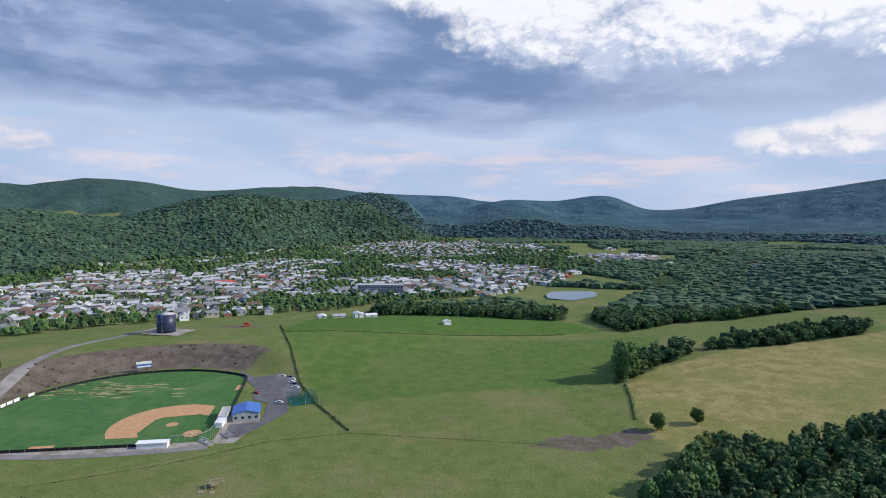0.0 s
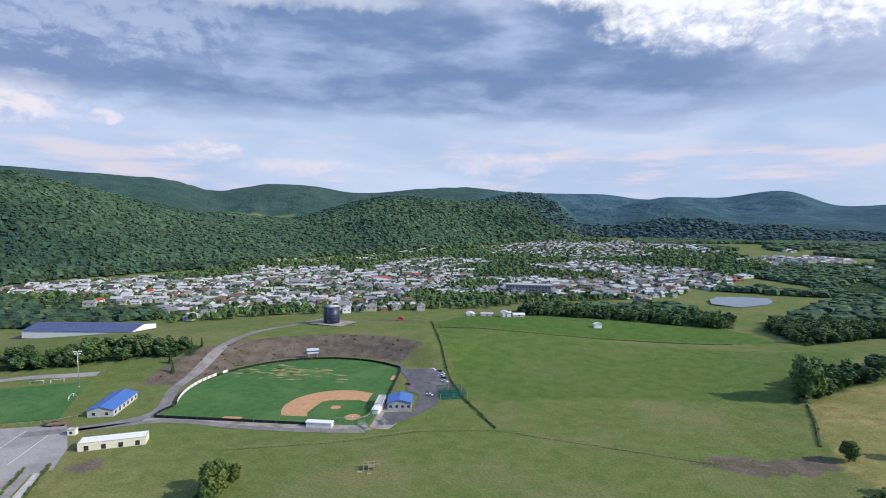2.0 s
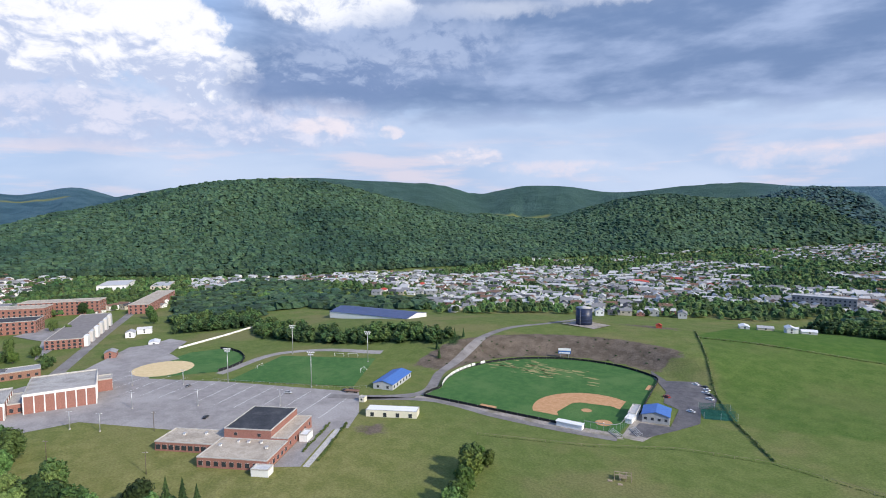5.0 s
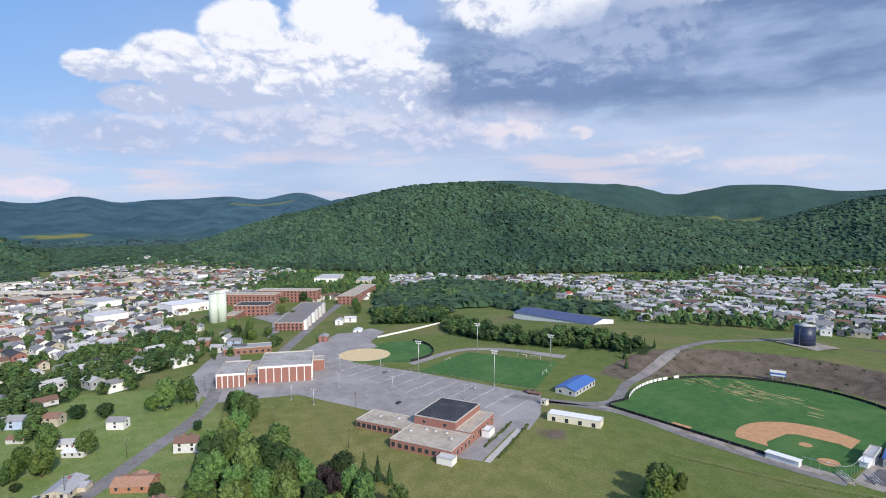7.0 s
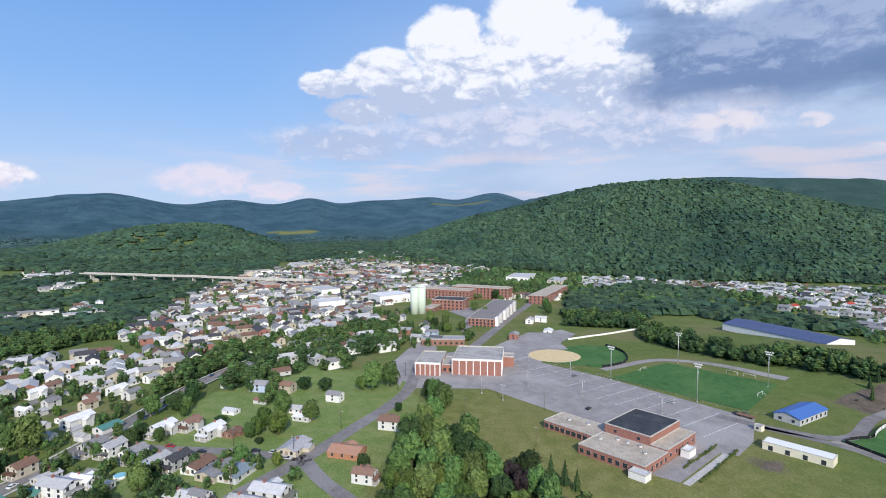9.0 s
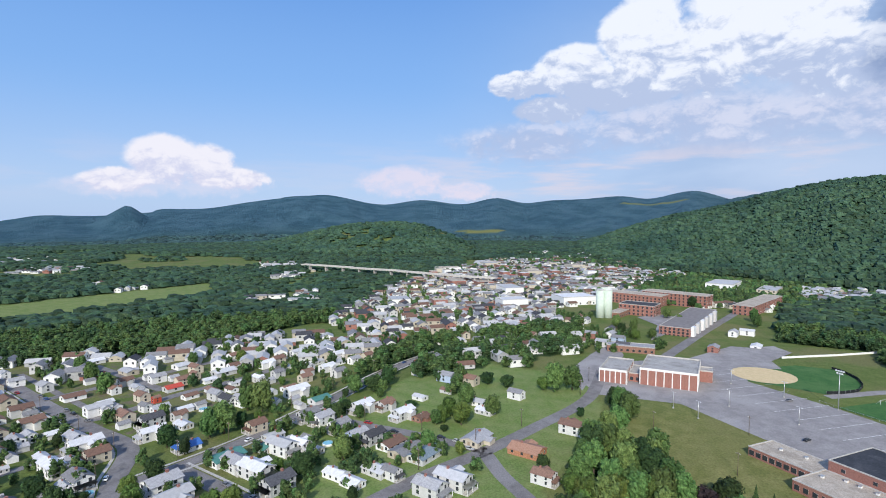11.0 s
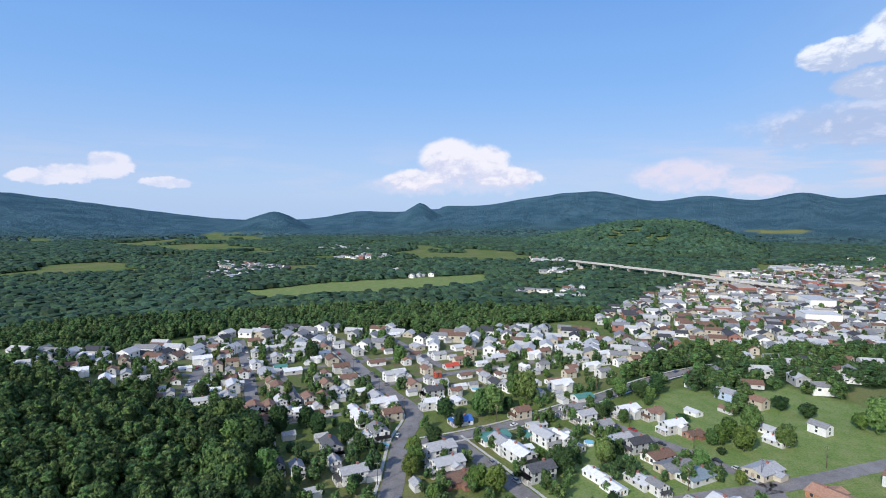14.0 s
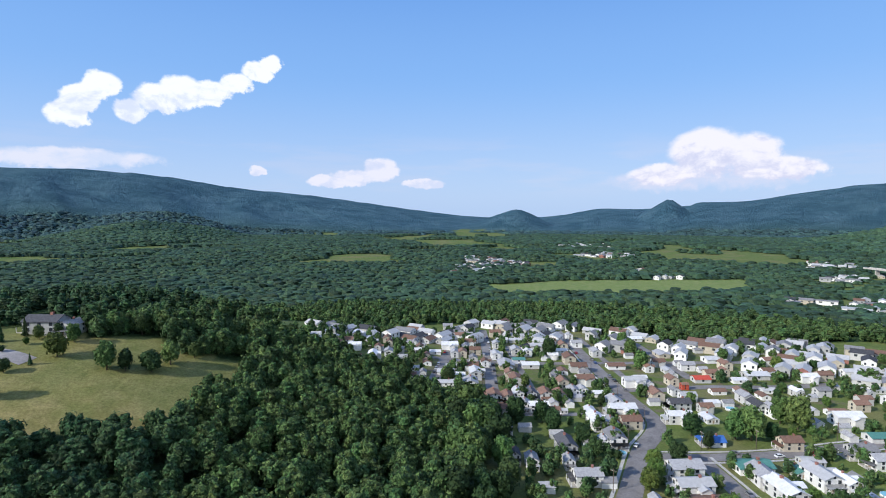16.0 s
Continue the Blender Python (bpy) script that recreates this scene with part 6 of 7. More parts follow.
def block(name, label, category, x, y, turn, w, l, h, wall, roof, cap=0.5, windows=(), flat=True, rise=2.0, group=""):
    """A building on a w by l plan: walls, a flat roof with a raised rim (or a pitched one), and rows of windows.
    windows: (side, count, sill, width, height), side 0 to 3 counted from -y."""
    ob = thing(name, label, category, at(x, y, turn), group)
    bm = bmesh.new()
    if flat:
        box(bm, -w / 2, w / 2, -l / 2, l / 2, -1.0, h)
        part("wall", bm, M[wall], ob)
        part("roof", boxes((-w / 2 + 0.35, w / 2 - 0.35, -l / 2 + 0.35, l / 2 - 0.35, h, h + 0.12)), M[roof], ob)
        rim = boxes((-w / 2 - 0.1, w / 2 + 0.1, -l / 2 - 0.1, -l / 2 + 0.35, h, h + cap), (-w / 2 - 0.1, w / 2 + 0.1, l / 2 - 0.35, l / 2 + 0.1, h, h + cap),
                    (-w / 2 - 0.1, -w / 2 + 0.35, -l / 2 + 0.35, l / 2 - 0.35, h, h + cap), (w / 2 - 0.35, w / 2 + 0.1, -l / 2 + 0.35, l / 2 - 0.35, h, h + cap))
        part("parapet", rim, M["concrete"], ob, "pale coping")
    else:
        gabled_walls(bm, w, l, -1.0, h, rise)
        part("wall", bm, M[wall], ob)
        bm = bmesh.new()
        gable(bm, w, l, h, rise, 0.5, 0.2)
        part("roof", bm, M[roof], ob)
    for side, count, sill, ww, wh in windows:
        run = w if side in (0, 2) else l
        off = l / 2 if side in (0, 2) else w / 2
        for k in range(count):
            s = -run / 2 + run * (k + 0.5) / count
            px, py = ((s, -off), (off, s), (-s, off), (-off, -s))[side]
            put_window(ob, px, py, sill, 90 * side, ww, wh)
    return ob


press = block("press_box", "grey block clubhouse with a bright blue metal roof", "building", -101.5, 283, 16.5, 13.0, 13.5, 4.2, "siding_grey", "roof_blue", windows=((0, 4, 1.6, 1.2, 1.2), (1, 2, 1.4, 1.0, 1.2)), flat=False, rise=1.7)
block("concession_stand", "narrow white stand beside the dugout", "building", -112, 280, 12, 4.0, 14.0, 3.6, "white", "roof_pale", windows=((3, 2, 1.2, 1.6, 1.0),))
sheet("parking_lot", [(-136, 367), (-120, 351), (-103, 357), (-86, 335), (-83, 319), (-88, 312), (-82, 290), (-88, 274), (-96, 256), (-104, 254), (-106, 272), (-92, 276), (-97, 304), (-107, 309), (-113, 330), (-131, 356)], M["dark_asphalt"], 0.2, "grey asphalt lot beside the ball field", "parking lot", drape=True)

# batting cage
cage = thing("batting_cage", "green-netted batting cage on a steel frame", "batting cage", at(-79, 309, 27))
for px in (-8, 0, 8):
    for py in (-7.5, 7.5):
        part("post", tube(bmesh.new(), (px, py, -0.3), (px, py, 3.8), 0.08, 0.08, 6), M["steel"], cage)
bm = bmesh.new()
for k in range(33):
    tube(bm, (-8 + k * 0.5, -7.5, 3.75), (-8 + k * 0.5, 7.5, 3.75), 0.045, 0.045, 4)
for py in (-7.5, -2.5, 2.5, 7.5):
    for k in range(33):
        tube(bm, (-8 + k * 0.5, py, 0.05), (-8 + k * 0.5, py, 3.75), 0.045, 0.045, 4)
    for k in range(8):
        tube(bm, (-8, py, k * 0.5), (8, py, k * 0.5), 0.04, 0.04, 4)
part("net", bm, M["green_net"], cage)
part("mat", boxes((-7.8, 7.8, -7.3, 7.3, 0.03, 0.08)), M["green_net"], cage)

# ---- vehicles ----
PAINT = {}
for colour, rgb in (("white", (0.75, 0.75, 0.74)), ("silver", (0.45, 0.46, 0.47)), ("black", (0.02, 0.02, 0.022)), ("red", (0.35, 0.02, 0.02)), ("blue", (0.04, 0.08, 0.22)), ("grey", (0.18, 0.18, 0.19))):
    PAINT[colour] = material("car paint " + colour, rgb, tuple(c * 1.05 for c in rgb), 0.5, 0.3, grain=0)
CARS = {}


def car(colour, x, y, turn, group="parked cars"):
    m = at(x, y, turn, 0.1)
    if colour in CARS:
        ob = copy_thing(CARS[colour], m)
    else:
        ob = thing("car", colour + " car parked on the asphalt", "car", m)
        bm = bmesh.new()
        prof = [(-2.2, 0.35), (2.2, 0.35), (2.25, 0.72), (1.3, 0.92), (-1.9, 0.98), (-2.25, 0.85)]
        for s in (-0.88, 0.88):
            for px, pz in prof:
                bm.verts.new((s, px, pz))
        bm.verts.ensure_lookup_table()
        n = len(prof)
        bm.faces.new([bm.verts[i] for i in range(n)][::-1])
        bm.faces.new([bm.verts[n + i] for i in range(n)])
        for i in range(n):
            j = (i + 1) % n
            bm.faces.new((bm.verts[i], bm.verts[j], bm.verts[n + j], bm.verts[n + i]))
        bmesh.ops.recalc_face_normals(bm, faces=bm.faces[:])
        bmesh.ops.bevel(bm, geom=bm.edges[:], offset=0.07, segments=1, affect="EDGES")
        part("body", bm, PAINT[colour], ob)
        bm = bmesh.new()
        v = [bm.verts.new(p) for p in ((-0.8, -1.75, 0.95), (0.8, -1.75, 0.95), (0.8, 1.0, 0.92), (-0.8, 1.0, 0.92), (-0.64, -1.35, 1.42), (0.64, -1.35, 1.42), (0.64, 0.3, 1.44), (-0.64, 0.3, 1.44))]
        for q in ((0, 1, 5, 4), (1, 2, 6, 5), (2, 3, 7, 6), (3, 0, 4, 7)):
            bm.faces.new([v[i] for i in q])
        part("windows", bm, M["glass"], ob)
        part("cabin_roof", boxes((-0.66, 0.66, -1.38, 0.34, 1.42, 1.48)), PAINT[colour], ob)
        wheel = None
        for px in (-0.82, 0.82):
            for py in (-1.4, 1.4):
                if wheel is None:
                    wheel = part("wheel", tube(bmesh.new(), (-0.11, 0, 0), (0.11, 0, 0), 0.33, 0.33, 12), M["rubber"], ob)
                    wheel.matrix_basis = pose(px, py, 0.33)
                    part("rim", tube(bmesh.new(), (-0.125, 0, 0), (0.125, 0, 0), 0.19, 0.19, 10), M["steel"], wheel)
                else:
                    share(wheel.children[0], pose(0, 0, 0), share(wheel, pose(px, py, 0.33)))
        CARS[colour] = ob
    ob["group"] = group
    return ob


for colour, x, y, turn in (("white", -103, 352, 75), ("black", -97, 350, 72), ("white", -95, 346, 75), ("white", -94, 341, 75), ("black", -91, 338, 72), ("white", -89, 331, 75), ("white", -91, 304, 78), ("red", -109, 320, 60),
                           ("silver", -285, 183, 300), ("black", -260, 211, 300), ("black", -262, 208, 300), ("black", -284, 132, 40), ("grey", -345, 150, 30)):
    car(colour, x, y, turn)

# ---- tank, silo ----
tank = thing("water_tank", "dark blue steel water tank with a pale roof on the hilltop", "water tank", at(-221, 438))
bm = bmesh.new()
tube(bm, (0, 0, -1), (0, 0, 15.5), 7.0, 7.0, 40)
part("shell", bm, M["tank_blue"], tank)
part("roof", tube(bmesh.new(), (0, 0, 15.5), (0, 0, 16.6), 7.15, 1.0, 40), M["roof_pale"], tank)
for z in (3.5, 6.5, 9.5, 12.5):
    part("band", tube(bmesh.new(), (0, 0, z), (0, 0, z + 0.2), 7.07, 7.07, 40), M["roof_navy"], tank)
part("ladder", boxes((-0.3, -0.25, -7.3, -7.1, 0, 15.5), (0.25, 0.3, -7.3, -7.1, 0, 15.5)), M["steel"], tank)
sheet("gravel_pad", [(-237, 428), (-205, 424), (-200, 446), (-232, 452)], M["gravel"], 0.3, "gravel pad round the water tank", "gravel")
silo = thing("silo", "tall pale green twin concrete silo", "silo", at(-630, 80.6, 10))
for py in (-4.4, 4.4):
    part("tower", tube(bmesh.new(), (0, py, -4), (0, py, 31), 4.6, 4.6, 24), M["silo"], silo)
    part("cap", tube(bmesh.new(), (0, py, 31), (0, py, 32.2), 4.75, 4.0, 24), M["roof_pale"], silo)
part("head_house", boxes((-2, 2, -3.5, 3.5, 31.5, 33.5)), M["silo"], silo)

# ---- the schools ----
def framed(ox, oy, e1, e2):
    """Plan place from local lengths along the first and second axis of a building."""
    return lambda a, b: (ox + a * e1[0] + b * e2[0], oy + a * e1[1] + b * e2[1])


sch = framed(-235, 105, (0.84, 0.542), (-0.542, 0.84))
ST = math.degrees(math.atan2(0.542, 0.84))


def school_block(a0, a1, b0, b1, h, roof, wins, label, cap=0.45):
    x, y = sch((a0 + a1) / 2, (b0 + b1) / 2)
    return block("school", label, "school", x, y, ST, a1 - a0, b1 - b0, h, "brick", roof, cap, wins, group="school buildings")


school_block(3, 26, 16.5, 46, 8.8, "membrane", ((0, 2, 6.0, 1.4, 1.2),), "tall red brick gym with a black flat roof")
school_block(2, 34, -4, 16.4, 4.3, "tar", ((0, 9, 1.0, 1.8, 1.9), (1, 5, 1.0, 1.6, 1.6), (3, 4, 1.0, 1.8, 1.9)), "low red brick school wing with a tan flat roof")
school_block(26.1, 34, 16.5, 45, 5.4, "tar", ((1, 5, 2.0, 1.4, 1.4),), "red brick school annex with a tan roof")
school_block(-27, 1.9, 9, 25, 4.1, "tar", ((0, 9, 0.9, 2.2, 2.0), (3, 4, 0.9, 2.0, 2.0)), "low brick classroom wing with white windows and a tan flat roof")
x, y = sch(33, -6.5)
block("school_shed", "white flat-roofed annex shed", "shed", x, y, ST, 7.5, 5.0, 2.8, "white", "siding_grey")
x, y = sch(37.2, 30)
block("school_shed", "white annex beside the gym", "shed", x, y, ST, 4.0, 7.0, 3.2, "white", "roof_pale")
for k, (a, b) in enumerate(((6, 8), (12, 13), (17, 13), (23, 13), (28, 8), (-18, 18), (-8, 20))):
    x, y = sch(a, b)
    vent = thing("roof_vent", "small white metal vent on the flat roof", "vent", pose(x, y, 4.42 if a > 0 else 4.22, 0, 0, ST), "roof vents")
    part("box", boxes((-0.5, 0.5, -0.5, 0.5, 0, 0.8)), M["white"], vent)
    part("hood", boxes((-0.65, 0.65, -0.65, 0.65, 0.8, 1.0)), M["steel"], vent)
sheet("school_yard", [sch(34.2, 0), sch(46, 2), sch(46, 46), sch(34.2, 46)], M["asphalt"], 0.07, "worn grey yard behind the school", "yard")
sheet("walkway", [sch(47, 2), sch(50, 2), sch(50, 44), sch(47, 44)], M["concrete"], 0.08, "pale concrete path beside the school", "path")

gym = framed(-368.4, 44.9, (0.31, 0.951), (-0.951, 0.31))
GT = math.degrees(math.atan2(0.951, 0.31))


def pilastered(a0, a1, b0, b1, h, n, label):
    x, y = gym((a0 + a1) / 2, (b0 + b1) / 2)
    ob = block("high_school", label, "school", x, y, GT, a1 - a0, b1 - b0, h, "brick", "gravel_roof", 1.0, (), group="school buildings")
    w, l = a1 - a0, b1 - b0
    for k in range(n + 1):
        px = -w / 2 + w * k / n
        part("pilaster", boxes((px - 0.28, px + 0.28, -l / 2 - 0.25, -l / 2 + 0.05, 0, h)), M["white"], ob, "white pilaster")
    for k in range(n):
        py = -l / 2 + l * (k + 0.5) / n
        for s in (-1, 1):
            part("pilaster", boxes((s * w / 2 - 0.2, s * w / 2 + 0.2, py - 0.4, py + 0.4, 0, h)), M["white"], ob, "white pilaster")
    part("fascia", boxes((-w / 2 - 0.3, w / 2 + 0.3, -l / 2 - 0.32, -l / 2 - 0.12, h - 0.3, h + 1.1)), M["white"], ob, "white fascia")
    return ob


pilastered(0, 17.0, 0, 33, 8.0, 5, "red brick high school wing with white pilasters")
pilastered(24.7, 58.5, 5, 44, 10.0, 7, "large red brick high school gym with white pilasters")
x, y = gym(20.85, 20)
block("high_school", "low red brick link with a white canopy between school blocks", "school", x, y, GT, 7.3, 22, 5.2, "brick", "gravel_roof", 0.6, ((0, 2, 1.0, 1.6, 2.0),), group="school buildings")
x, y = gym(62.5, 34)
block("high_school", "narrow brick stair tower at the school's side", "school", x, y, GT, 7.6, 11, 7.0, "brick", "gravel_roof", 0.8, ((1, 2, 1.0, 1.4, 2.4),), group="school buildings")
block("office_building", "low dark red brick building with a grey roof", "building", -457, 80, 78, 36, 14, 5.0, "brick_brown", "roof_grey", windows=((0, 8, 1.2, 1.6, 1.6),))
block("field_house", "long cream metal building with a white roof and dark doors", "shed", -211, 199, 33, 27.5, 7.5, 3.6, "cream", "white", 0.15, ((0, 4, 0.3, 1.7, 2.0),))
block("field_house", "low building with a bright blue metal roof beside the pitch", "building", -252, 238, 22, 13.0, 29.0, 3.6, "siding_grey", "roof_blue", windows=((1, 6, 1.0, 1.6, 1.6), (0, 2, 1.0, 1.4, 1.4)), flat=False, rise=1.8)
block("ticket_booth", "small white booth beside the drive", "booth", -240, 203, 20, 3.5, 3.0, 2.6, "cream", "roof_grey", windows=((0, 1, 1.0, 1.0, 1.0),))
block("store", "long white store with a bright red roof in the town", "store", -345, 872, 14, 34, 20, 5.5, "white", "roof_red", windows=((0, 6, 1.0, 2.0, 2.0),), flat=False, rise=2.0)
ware = block("warehouse", "long low warehouse with a dark blue metal roof and white walls", "warehouse", -428, 384, 103, 38, 96, 5.5, "white", "roof_navy", windows=((1, 10, 1.5, 1.5, 1.5),), flat=False, rise=3.2)
block("apartment_block", "large dark grey apartment block in the town", "building", -88, 790, 3, 64, 18, 14, "roof_grey", "roof_pale", windows=((0, 14, 2, 1.8, 1.8), (0, 14, 6, 1.8, 1.8), (0, 14, 10, 1.8, 1.8)))
block("shed", "small white metal shed at the pasture's edge", "shed", 5, 506, 20, 6.5, 4.5, 3.4, "white", "roof_pale", flat=False, rise=1.0)
block("shed", "small red shed on the rise", "shed", -168, 470, 20, 4.5, 4.0, 2.6, "siding_red", "roof_red", flat=False, rise=1.0)
for x, y, style, turn in ((-120, 548, 2, 20), (-104, 552, 7, 110), (-84, 545, 1, 20), (-72, 556, 2, 110), (92, 588, 1, 30), (118, 584, 2, 120)):
    put_house(style, x, y, turn, 1, "houses beyond the pasture")
# mill yard
sheet("mill_yard", [(-500, 104), (-585, 128), (-640, 118), (-668, 150), (-640, 172), (-530, 122)], M["asphalt"], 0.5, "grey paved yards between the brick mills", "yard", drape=True)
mills = (("tall red brick factory block with a black roof", -668, 126, 62, 40, 28, 12.5, "brick", "roof_dark", 5, 8), ("red brick mill beside the silo", -775, 138, 56, 84, 24, 14, "brick", "tar", 4, 16),
         ("long red brick mill behind the wide roof", -770, 192, 56, 84, 24, 16, "brick", "tar", 4, 16), ("long red brick warehouse along the street", -742, 283, 54, 22, 124, 12, "brick", "tar", 14, 4),
         ("white flat-roofed plant near the mills", -960, 312, 60, 40, 70, 10, "white", "roof_pale", 8, 5), ("white flat-roofed works behind the mills", -905, 360, 60, 26, 60, 8, "siding_cream", "roof_pale", 7, 4),
         ("tan brick works with a tan roof", -648, 100, 62, 12, 34, 6, "brick_brown", "tar", 5, 3), ("low brick store with a grey roof", -850, 150, 60, 30, 44, 7, "brick", "roof_grey", 6, 4))
for label, x, y, turn, w, l, h, wall, roof, n, n2 in mills:
    rows = tuple((s, k2, 1.2 + 4 * k, 1.8, 2.2) for k in range(max(1, int(h / 4))) for s, k2 in ((1, n), (0, n2)))
    block("mill", label, "factory", x, y, turn, w, l, h, wall, roof, 0.6, rows, group="mill buildings")
mill = block("mill", "red brick mill with a wide grey roof and white bays", "factory", -588, 160, 63, 27, 128, 9.5, "brick", "roof_taupe", 0.5, ((0, 7, 1.0, 1.8, 2.0), (0, 7, 4.0, 1.8, 2.0), (0, 7, 7.0, 1.6, 1.8)), group="mill buildings")
for k in range(6):
    y0 = -60 + k * 20.5
    part("bay", boxes((13.4, 16.4, y0, y0 + 8.5, -0.5, 10.6)), M["siding_white"], mill, "white stair bay")
gd = random.Random(17)
for k in range(46):
    t = gd.random()
    x, y = -700 - t * 700 + gd.uniform(-60, 60), -160 + gd.uniform(-60, 330) + t * 20
    if not within(DOWNTOWN, np.array(x), np.array(y)):
        continue
    big = gd.random() < 0.35
    wall, roof = gd.choice((("brick", "tar"), ("white", "roof_pale"), ("siding_cream", "tar"), ("siding_cream", "roof_grey"), ("brick", "roof_pale"), ("white", "tar")))
    block("shop_building", {"brick": "red brick downtown building with a flat roof", "white": "white flat-roofed downtown building", "siding_cream": "cream flat-roofed downtown building"}[wall], "building",
          x, y, 24 + gd.choice((0, 90)), gd.uniform(12, 20) * (2 if big else 1), gd.uniform(16, 26) * (2 if big else 1), gd.uniform(6, 11), wall, roof, 0.5, ((0, 4, 1.5, 1.6, 2.0), (1, 5, 1.5, 1.6, 2.0)), group="downtown buildings")

# ---- pitches and lights ----
PITCH = [(-337, 172), (-365, 230), (-304, 270), (-265, 217)]
sheet("soccer_pitch", PITCH, M["turf"], 0.06, "green soccer pitch with white lines", "pitch")


def bil(s, t, inset=0.0):
    (ax, ay), (bx, by), (cx, cy), (dx, dy) = PITCH
    return (ax * (1 - s) * (1 - t) + dx * s * (1 - t) + bx * (1 - s) * t + cx * s * t, ay * (1 - s) * (1 - t) + dy * s * (1 - t) + by * (1 - s) * t + cy * s * t)


for pts in ([bil(0.04, 0.05), bil(0.96, 0.05)], [bil(0.04, 0.95), bil(0.96, 0.95)], [bil(0.04, 0.05), bil(0.04, 0.95)], [bil(0.96, 0.05), bil(0.96, 0.95)], [bil(0.5, 0.05), bil(0.5, 0.95)],
            [bil(0.04, 0.25), bil(0.18, 0.25), bil(0.18, 0.75), bil(0.04, 0.75)], [bil(0.96, 0.25), bil(0.82, 0.25), bil(0.82, 0.75), bil(0.96, 0.75)], [bil(0.5 + 0.11 * math.cos(a * math.tau / 20), 0.5 + 0.15 * math.sin(a * math.tau / 20)) for a in range(21)]):
    for p, q in zip(pts, pts[1:]):
        strip("pitch_line", [p, q], 0.22, M["white"], 0.10, "white painted pitch line", "line")
cx, cy = bil(0.5, 0.5)
sheet("pitch_emblem", [(cx + d * math.cos(k * math.tau / 10 + 0.4), cy + d * math.sin(k * math.tau / 10 + 0.4)) for k, d in enumerate((4.5, 2.2, 4.0, 2.0, 4.5, 2.4, 3.8, 2.0, 4.2, 2.2))], M["sand"], 0.11, "gold emblem painted on the pitch", "marking")


def goal(s, t, turn):
    x, y = bil(s, t)
    ob = thing("goal", "white steel soccer goal", "goal", at(x, y, turn), "goals")
    for px in (-3.7, 3.7):
        part("post", tube(bmesh.new(), (px, 0, 0), (px, 0, 2.4), 0.09, 0.09, 8), M["white"], ob)
        part("stay", tube(bmesh.new(), (px, 0, 2.4), (px, 2, 0), 0.05, 0.05, 6), M["white"], ob)
    part("crossbar", tube(bmesh.new(), (-3.7, 0, 2.4), (3.7, 0, 2.4), 0.09, 0.09, 8), M["white"], ob)


goal(0.03, 0.5, 120), goal(0.97, 0.5, 300), goal(0.6, 1.05, 30), goal(0.75, 1.05, 30)
SB = [(-400 + 20 * math.cos(k * math.tau / 24), 157 + 20 * math.sin(k * math.tau / 24)) for k in range(24)]
sheet("softball_outfield", [(-384, 142), (-362, 178), (-366, 196), (-380, 208), (-400, 214), (-422, 212), (-430, 190), (-420, 165), (-404, 134)], M["turf"], 0.05, "green softball outfield", "pitch")
sheet("softball_infield", SB, M["sand"], 0.10, "pale sand softball infield", "infield")
fence_run("softball_fence", [(-362, 178), (-364, 188), (-370, 200), (-382, 209), (-398, 214), (-415, 214), (-424, 211)], 2.0, M["black"], "black curved fence of the softball field", 4.0)
strip("track", [(-357, 176), (-372, 236), (-360, 256), (-310, 282)], 7.0, M["asphalt"], 0.07, "grey path round the soccer pitch", "path")
fence_run("white_wall", [(-452, 190), (-458, 205), (-470, 235), (-487, 275)], 1.6, M["white"], "white curved wall along the upper lot", 6.0, posts=False, sheet_thick=0.3)
fence_run("pitch_fence", [(-345, 166), (-263, 212), (-255, 224)], 1.4, M["steel"], "low steel fence between pitch and parking", 4.0, sheet_thick=0.02, z0=1.32)


def mast(x, y, high, lamps=True, label="tall steel floodlight mast", name="floodlight"):
    ob = thing(name, label, "light pole", at(x, y, 30), "light poles")
    part("pole", tube(bmesh.new(), (0, 0, -0.5), (0, 0, high), 0.30, 0.16, 8), M["steel"], ob)
    if lamps:
        arm = part("crossarm", boxes((-2.4, 2.4, -0.1, 0.1, high - 0.3, high - 0.1), (-2.0, 2.0, -0.1, 0.1, high - 1.7, high - 1.5)), M["steel"], ob)
        lamp = part("lamp", boxes((-0.4, 0.4, -0.35, 0.25, 0, 0.6)), M["white"], arm)
        lamp.matrix_basis = pose(-2, 0, high - 0.1)
        for px, pz in ((-0.7, -0.1), (0.7, -0.1), (2, -0.1), (-1.3, -1.5), (0, -1.5), (1.3, -1.5)):
            share(lamp, pose(px, 0, high + pz))
    else:
        part("arm", boxes((-1.4, 1.4, -0.06, 0.06, high - 0.15, high)), M["steel"], ob)
        part("lamp", boxes((-1.7, -1.0, -0.2, 0.2, high - 0.25, high - 0.1), (1.0, 1.7, -0.2, 0.2, high - 0.25, high - 0.1)), M["white"], ob)
    part("footing", tube(bmesh.new(), (0, 0, -0.4), (0, 0, 0.6), 0.5, 0.5, 12), M["concrete"], ob)


